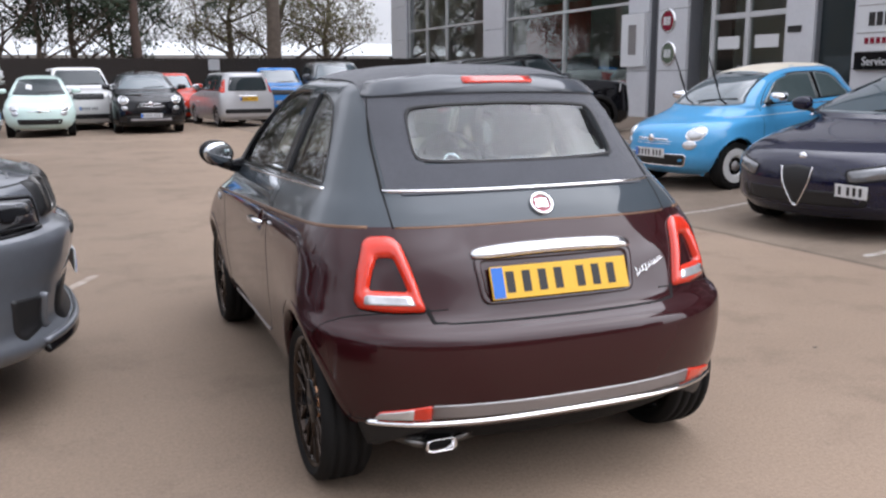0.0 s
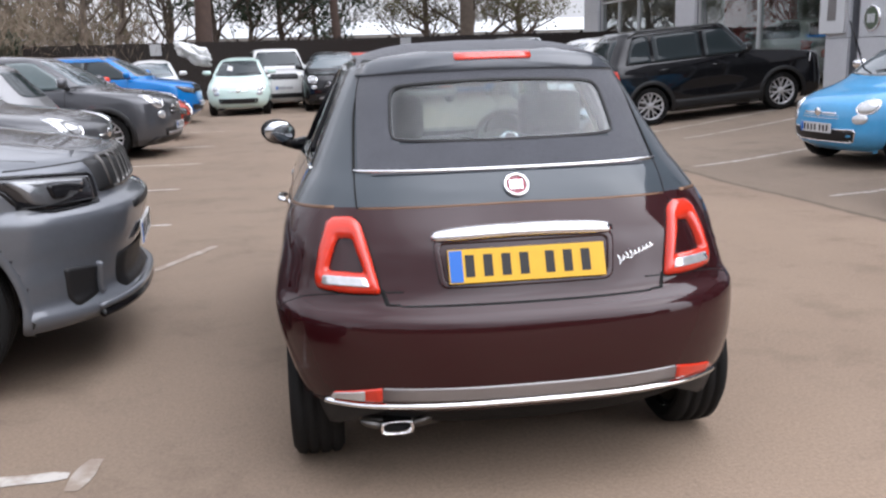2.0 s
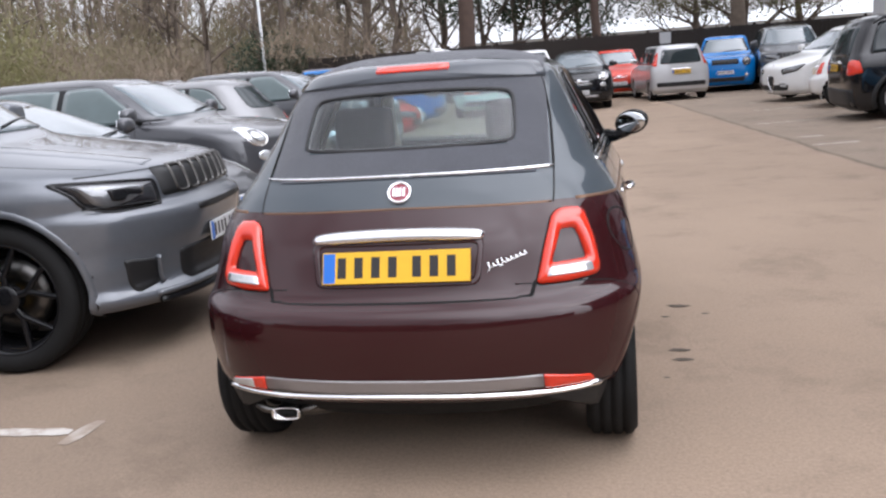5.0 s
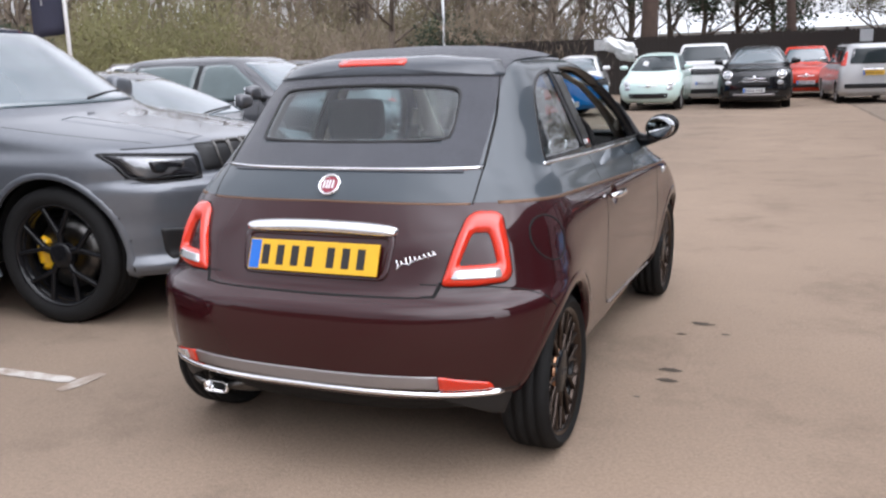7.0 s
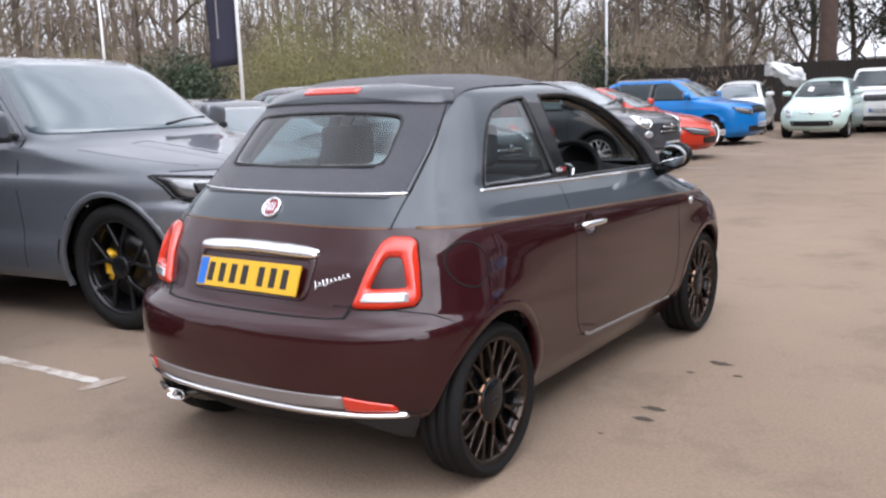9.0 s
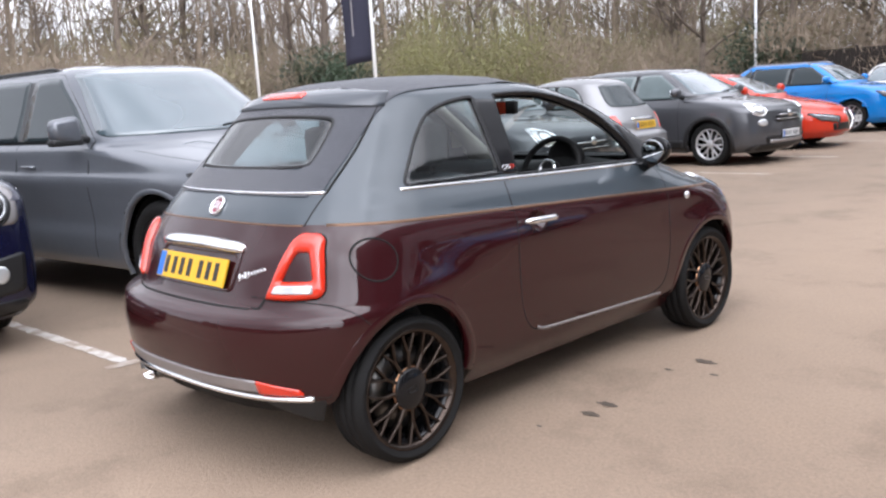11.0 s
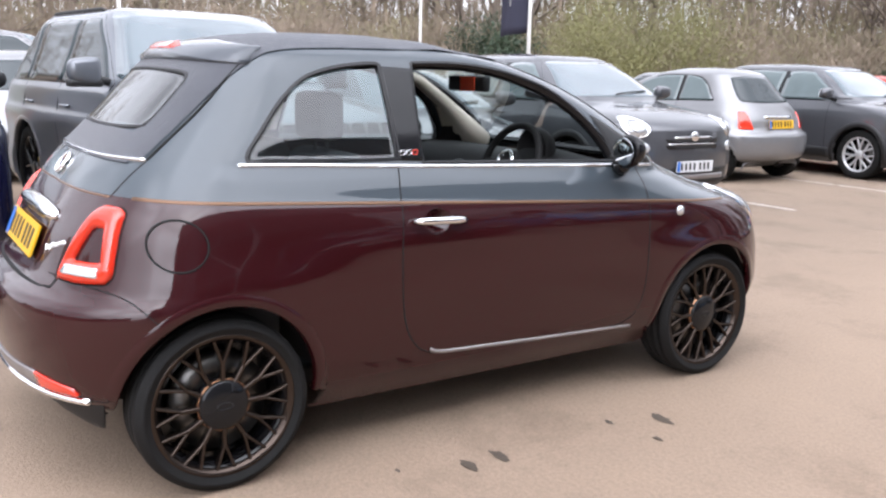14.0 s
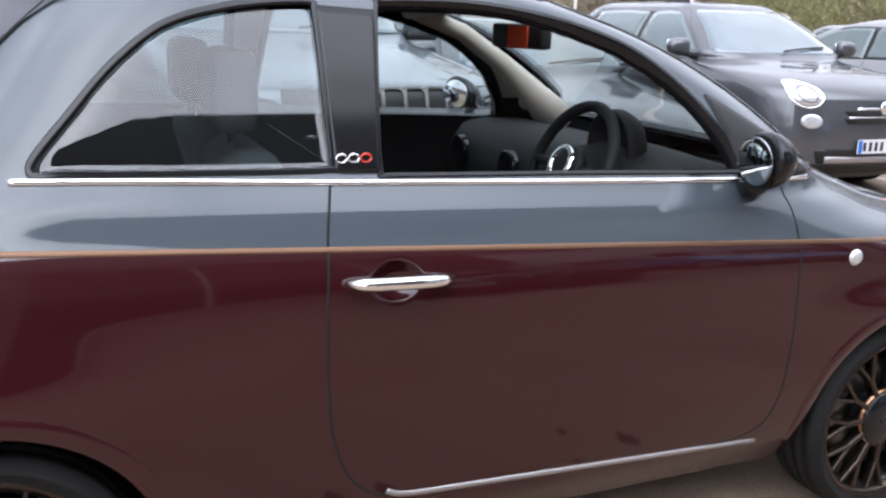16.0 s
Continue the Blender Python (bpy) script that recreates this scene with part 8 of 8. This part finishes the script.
            rows.append(row)
        for a, b in zip(rows, rows[1:]):
            for i in range(5):
                bm.faces.new((a[i], a[i + 1], b[i + 1], b[i]))
        # a body-coloured corner in black: the shade under the bumper is in its colour
        part("bumper_corner", bm, M["black"], car)
    part("body", sh.bm, M["hero"], car, "bordeaux lower body with slate grey upper body")

    # inner lining with the same openings
    inner_spec = {"curves": {k: ([(z, v - 0.055) for z, v in c] if k == "W" else [(z, v - 0.06) for z, v in c] if k == "F" else [(z, v + 0.06) for z, v in c] if k == "R" else c) for k, c in HERO["curves"].items()}}
    inner_spec["curves"]["W"][-2:] = [(1.492, 0.10), (1.500, 0.03)]
    lin = Shell(inner_spec, [float(z) for z in np.arange(0.25, 1.49, 0.02)], 1.4)
    lin.cut([("side", grown(quarter, 0.022)), ("side", grown(door_win, 0.022)), ("rear", grown(rear_win, 0.012)), ("front", grown(screen, 0.012))], [(0, 0.305, 0.36), (2.3, 0.305, 0.35)])
    front_cut = [f for f in lin.bm.faces if f.calc_center_median().y > 1.95 and f.calc_center_median().z < 1.02]
    bmesh.ops.delete(lin.bm, geom=front_cut, context="FACES")
    part("interior_lining", lin.bm, M["lining"], car, "dark door trims with ivory pillars")
    # floor pan, wells, underside
    bm = bmesh.new()
    box(bm, -0.50, 0.50, 0.0, 2.60, 0.20, 0.28, 0.02)
    part("floor_pan", bm, M["trim_dark"], car)
    for y in (0.0, 2.3):
        for s in (-1, 1):
            bm = bmesh.new()
            wheel_well(bm, s * 0.735, y, 0.305, 0.352, 0.30)
            part("wheel_well", bm, M["trim_dark"], car)
    bm = bmesh.new()
    box(bm, -0.60, 0.60, 1.93, 1.97, 0.2, 0.97)
    part("bulkhead", bm, M["trim_dark"], car)
    add_wheels(car, [(0.708, 0.0), (-0.708, 0.0), (0.704, 2.3), (-0.704, 2.3)], 0.291, 0.236, 0.185, "twin", M["bronze"])

    # cabin: dash, wheel, seats, inside mirror
    bm = bmesh.new()
    rows = []
    for i in range(25):
        x = -0.60 + 1.2 * i / 24
        hump = 0.05 * math.exp(-(((x - 0.34) / 0.16) ** 2))
        prof = [(1.95, 0.97), (1.80, 1.0 + hump * 0.3), (1.64, 1.005 + hump), (1.56, 0.985 + hump), (1.52, 0.93), (1.51, 0.80), (1.56, 0.66), (1.64, 0.5)]
        rows.append([bm.verts.new((x, y, z)) for y, z in prof])
    for a, b in zip(rows, rows[1:]):
        for k in range(7):
            bm.faces.new((a[k], a[k + 1], b[k + 1], b[k]))
    part("dashboard", bm, M["trim_dark"], car)
    bm = bmesh.new()
    tilt_m = Matrix.Translation((0.36, 1.445, 0.980)) @ Matrix.Rotation(radians(-24), 4, "X")
    ringp = [tilt_m @ Vector((0.178 * math.cos(2 * math.pi * k / 40), 0, 0.178 * math.sin(2 * math.pi * k / 40))) for k in range(41)]
    tube(bm, ringp, 0.016, 10)
    sw = part("steering_wheel", bm, M["trim_dark"], car, "dark leather steering wheel")
    bm = bmesh.new()
    bmesh.ops.create_uvsphere(bm, u_segments=20, v_segments=12, radius=1, matrix=tilt_m @ Matrix.Diagonal((0.062, 0.03, 0.06, 1)))
    for a in (0, 180, 270):
        tube(bm, [tilt_m @ Vector((0.04 * math.cos(radians(a)), 0.005, 0.04 * math.sin(radians(a)))), tilt_m @ Vector((0.172 * math.cos(radians(a)), 0, 0.172 * math.sin(radians(a))))], 0.014, 8)
    part("wheel_hub", bm, M["trim_dark"], sw)
    bm = bmesh.new()
    lathe(bm, [(0, 0.054), (-0.007, 0.052), (-0.008, 0.040), (0, 0.038)], 28, axis="Y")
    bmesh.ops.transform(bm, matrix=tilt_m @ Matrix.Translation((0, -0.028, 0)), verts=bm.verts[:])
    part("hub_ring", bm, M["chrome"], sw)
    bm = bmesh.new()
    tube(bm, [(0.36, 1.46, 0.97), (0.36, 1.64, 0.90)], 0.035, 10)
    part("steering_column", bm, M["trim_dark"], sw)
    bm = bmesh.new()
    lathe(bm, [(0.03, 0.09), (0, 0.105), (-0.035, 0.105), (-0.04, 0.098), (-0.015, 0.085), (-0.01, 0.001)], 28, axis="Y")
    part("instrument_pod", bm, M["trim_dark"], car, m=Matrix.Translation((0.36, 1.60, 1.03)))
    for x in (-0.34, 0.34):
        seat = bmesh.new()
        box(seat, x - 0.24, x + 0.24, 0.72, 1.22, 0.40, 0.56, 0.05)
        s_ob = part("seat", seat, M["seat"], car, "grey cloth seat with ivory top")
        bm = bmesh.new()
        box(bm, -0.24, 0.24, -0.06, 0.06, 0.0, 0.58, 0.05)
        bmesh.ops.transform(bm, matrix=Matrix.Translation((x, 0.70, 0.50)) @ Matrix.Rotation(radians(14), 4, "X"), verts=bm.verts[:])
        part("backrest", bm, M["seat"], s_ob)
        bm = bmesh.new()
        box(bm, x - 0.135, x + 0.135, 0.495, 0.595, 1.10, 1.285, 0.042)
        tube(bm, [(x - 0.05, 0.56, 1.02), (x - 0.05, 0.55, 1.15)], 0.008, 6)
        tube(bm, [(x + 0.05, 0.56, 1.02), (x + 0.05, 0.55, 1.15)], 0.008, 6)
        part("headrest", bm, M["seat"], s_ob)
    bm = bmesh.new()
    box(bm, -0.55, 0.55, -0.05, 0.30, 0.40, 0.55, 0.04)
    box(bm, -0.55, 0.55, -0.12, 0.0, 0.50, 1.02, 0.04)
    part("rear_bench", bm, M["seat"], car)
    for x in (-0.25, 0.25):
        bm = bmesh.new()
        box(bm, x - 0.125, x + 0.125, -0.075, 0.015, 1.0, 1.14, 0.038)
        part("rear_headrest", bm, M["seat"], car)
    bm = bmesh.new()
    box(bm, -0.115, 0.115, -0.02, 0.02, -0.036, 0.036, 0.012)
    mir = part("inside_mirror", bm, M["black"], car, m=Matrix.Translation((0.0, 1.47, 1.315)) @ Matrix.Rotation(radians(14), 4, "Z"))
    bm = bmesh.new()
    box(bm, -0.03, 0.055, -0.028, -0.022, -0.034, 0.030)
    part("hang_tag", bm, M["orange_card"], mir, "orange-red card on the inside mirror", smooth=False)
    bm = bmesh.new()
    tube(bm, [(0, 0.02, 0.01), (0, 0.07, 0.06)], 0.01, 6)
    part("mirror_arm", bm, M["black"], mir)
    # ivory screen pillars, header rail and speakers
    for s in (-1, 1):
        bm = bmesh.new()
        pts = [(s * 0.585, 1.95, 0.99), (s * 0.552, 1.83, 1.09), (s * 0.508, 1.67, 1.205), (s * 0.456, 1.48, 1.315), (s * 0.41, 1.29, 1.375)]
        if s > 0:
            pts = [(x - 0.01, y + 0.06, z - 0.015) for x, y, z in pts]
        tube(bm, pts, [0.075, 0.052, 0.036, 0.030, 0.026] if s < 0 else [0.034, 0.026, 0.018, 0.015, 0.014], 12)
        pil = part("pillar_trim", bm, M["ivory"], car, "ivory windscreen pillar trim")
        bm = bmesh.new()
        bmesh.ops.create_uvsphere(bm, u_segments=16, v_segments=8, radius=1, matrix=Matrix.LocRotScale((s * 0.59, 1.82, 1.065), None, (0.02, 0.035, 0.035)))
        part("speaker_cover", bm, M["ivory"], pil)
    bm = bmesh.new()
    tube(bm, [(-0.41, 1.26, 1.375), (0.0, 1.31, 1.405), (0.41, 1.26, 1.375)], 0.022, 8)
    part("header_rail", bm, M["ivory"], car)
    # lever and inner door handle on the far door
    for y0, ln in ((0.97, 0.07),):
        bm = bmesh.new()
        tube(bm, [(-0.70, y0, 0.93), (-0.67, y0 + ln * 0.4, 0.935), (-0.68, y0 + ln, 0.93)], 0.010, 8)
        part("inner_door_handle", bm, M["chrome"], car)
    # round dash vents
    for x in (-0.50, -0.12):
        bm = bmesh.new()
        lathe(bm, [(0.01, 0.055), (-0.012, 0.055), (-0.016, 0.048), (-0.004, 0.040), (0.0, 0.001)], 24, axis="Y")
        part("air_vent", bm, M["gloss"], car, m=Matrix.Translation((x, 1.512, 0.90)))
    # pillar lettering as plain bars
    for k in range(3):
        p, n = sh.at("R", 0.712 + 0.026 * k, 1.078)
        bm = bmesh.new()
        tube(bm, [(p.x + 0.007, p.y + 0.011 * math.cos(2 * math.pi * i / 16), p.z + 0.009 * math.sin(2 * math.pi * i / 16)) for i in range(17)], 0.0022, 5)
        part("pillar_badge", bm, M["red_lens"] if k == 2 else M["chrome"], car, "small ring of the pillar badge")
    return car


def lining_material():
    """Ivory pillars above dark door trims."""
    m = material("ivory_over_dark_lining", (0.02, 0.02, 0.02), rough=0.7)
    nt = m.node_tree
    b = nt.nodes["Principled BSDF"]
    tc = nt.nodes.new("ShaderNodeTexCoord")
    sx = nt.nodes.new("ShaderNodeSeparateXYZ")
    nt.links.new(tc.outputs["Object"], sx.inputs[0])
    step = nt.nodes.new("ShaderNodeMath")
    step.operation = "GREATER_THAN"
    step.inputs[1].default_value = 1.075
    nt.links.new(sx.outputs["Z"], step.inputs[0])
    mix = nt.nodes.new("ShaderNodeMix")
    mix.data_type = "RGBA"
    mix.inputs["A"].default_value, mix.inputs["B"].default_value = (0.02, 0.019, 0.02, 1), (0.42, 0.38, 0.31, 1)
    fore = nt.nodes.new("ShaderNodeMath")
    fore.operation = "GREATER_THAN"
    fore.inputs[1].default_value = 0.62
    nt.links.new(sx.outputs["Y"], fore.inputs[0])
    both = nt.nodes.new("ShaderNodeMath")
    both.operation = "MULTIPLY"
    nt.links.new(step.outputs[0], both.inputs[0])
    nt.links.new(fore.outputs[0], both.inputs[1])
    nt.links.new(both.outputs[0], mix.inputs["Factor"])
    nt.links.new(mix.outputs["Result"], b.inputs["Base Color"])
    return m


M["lining"] = lining_material()
build_hero()
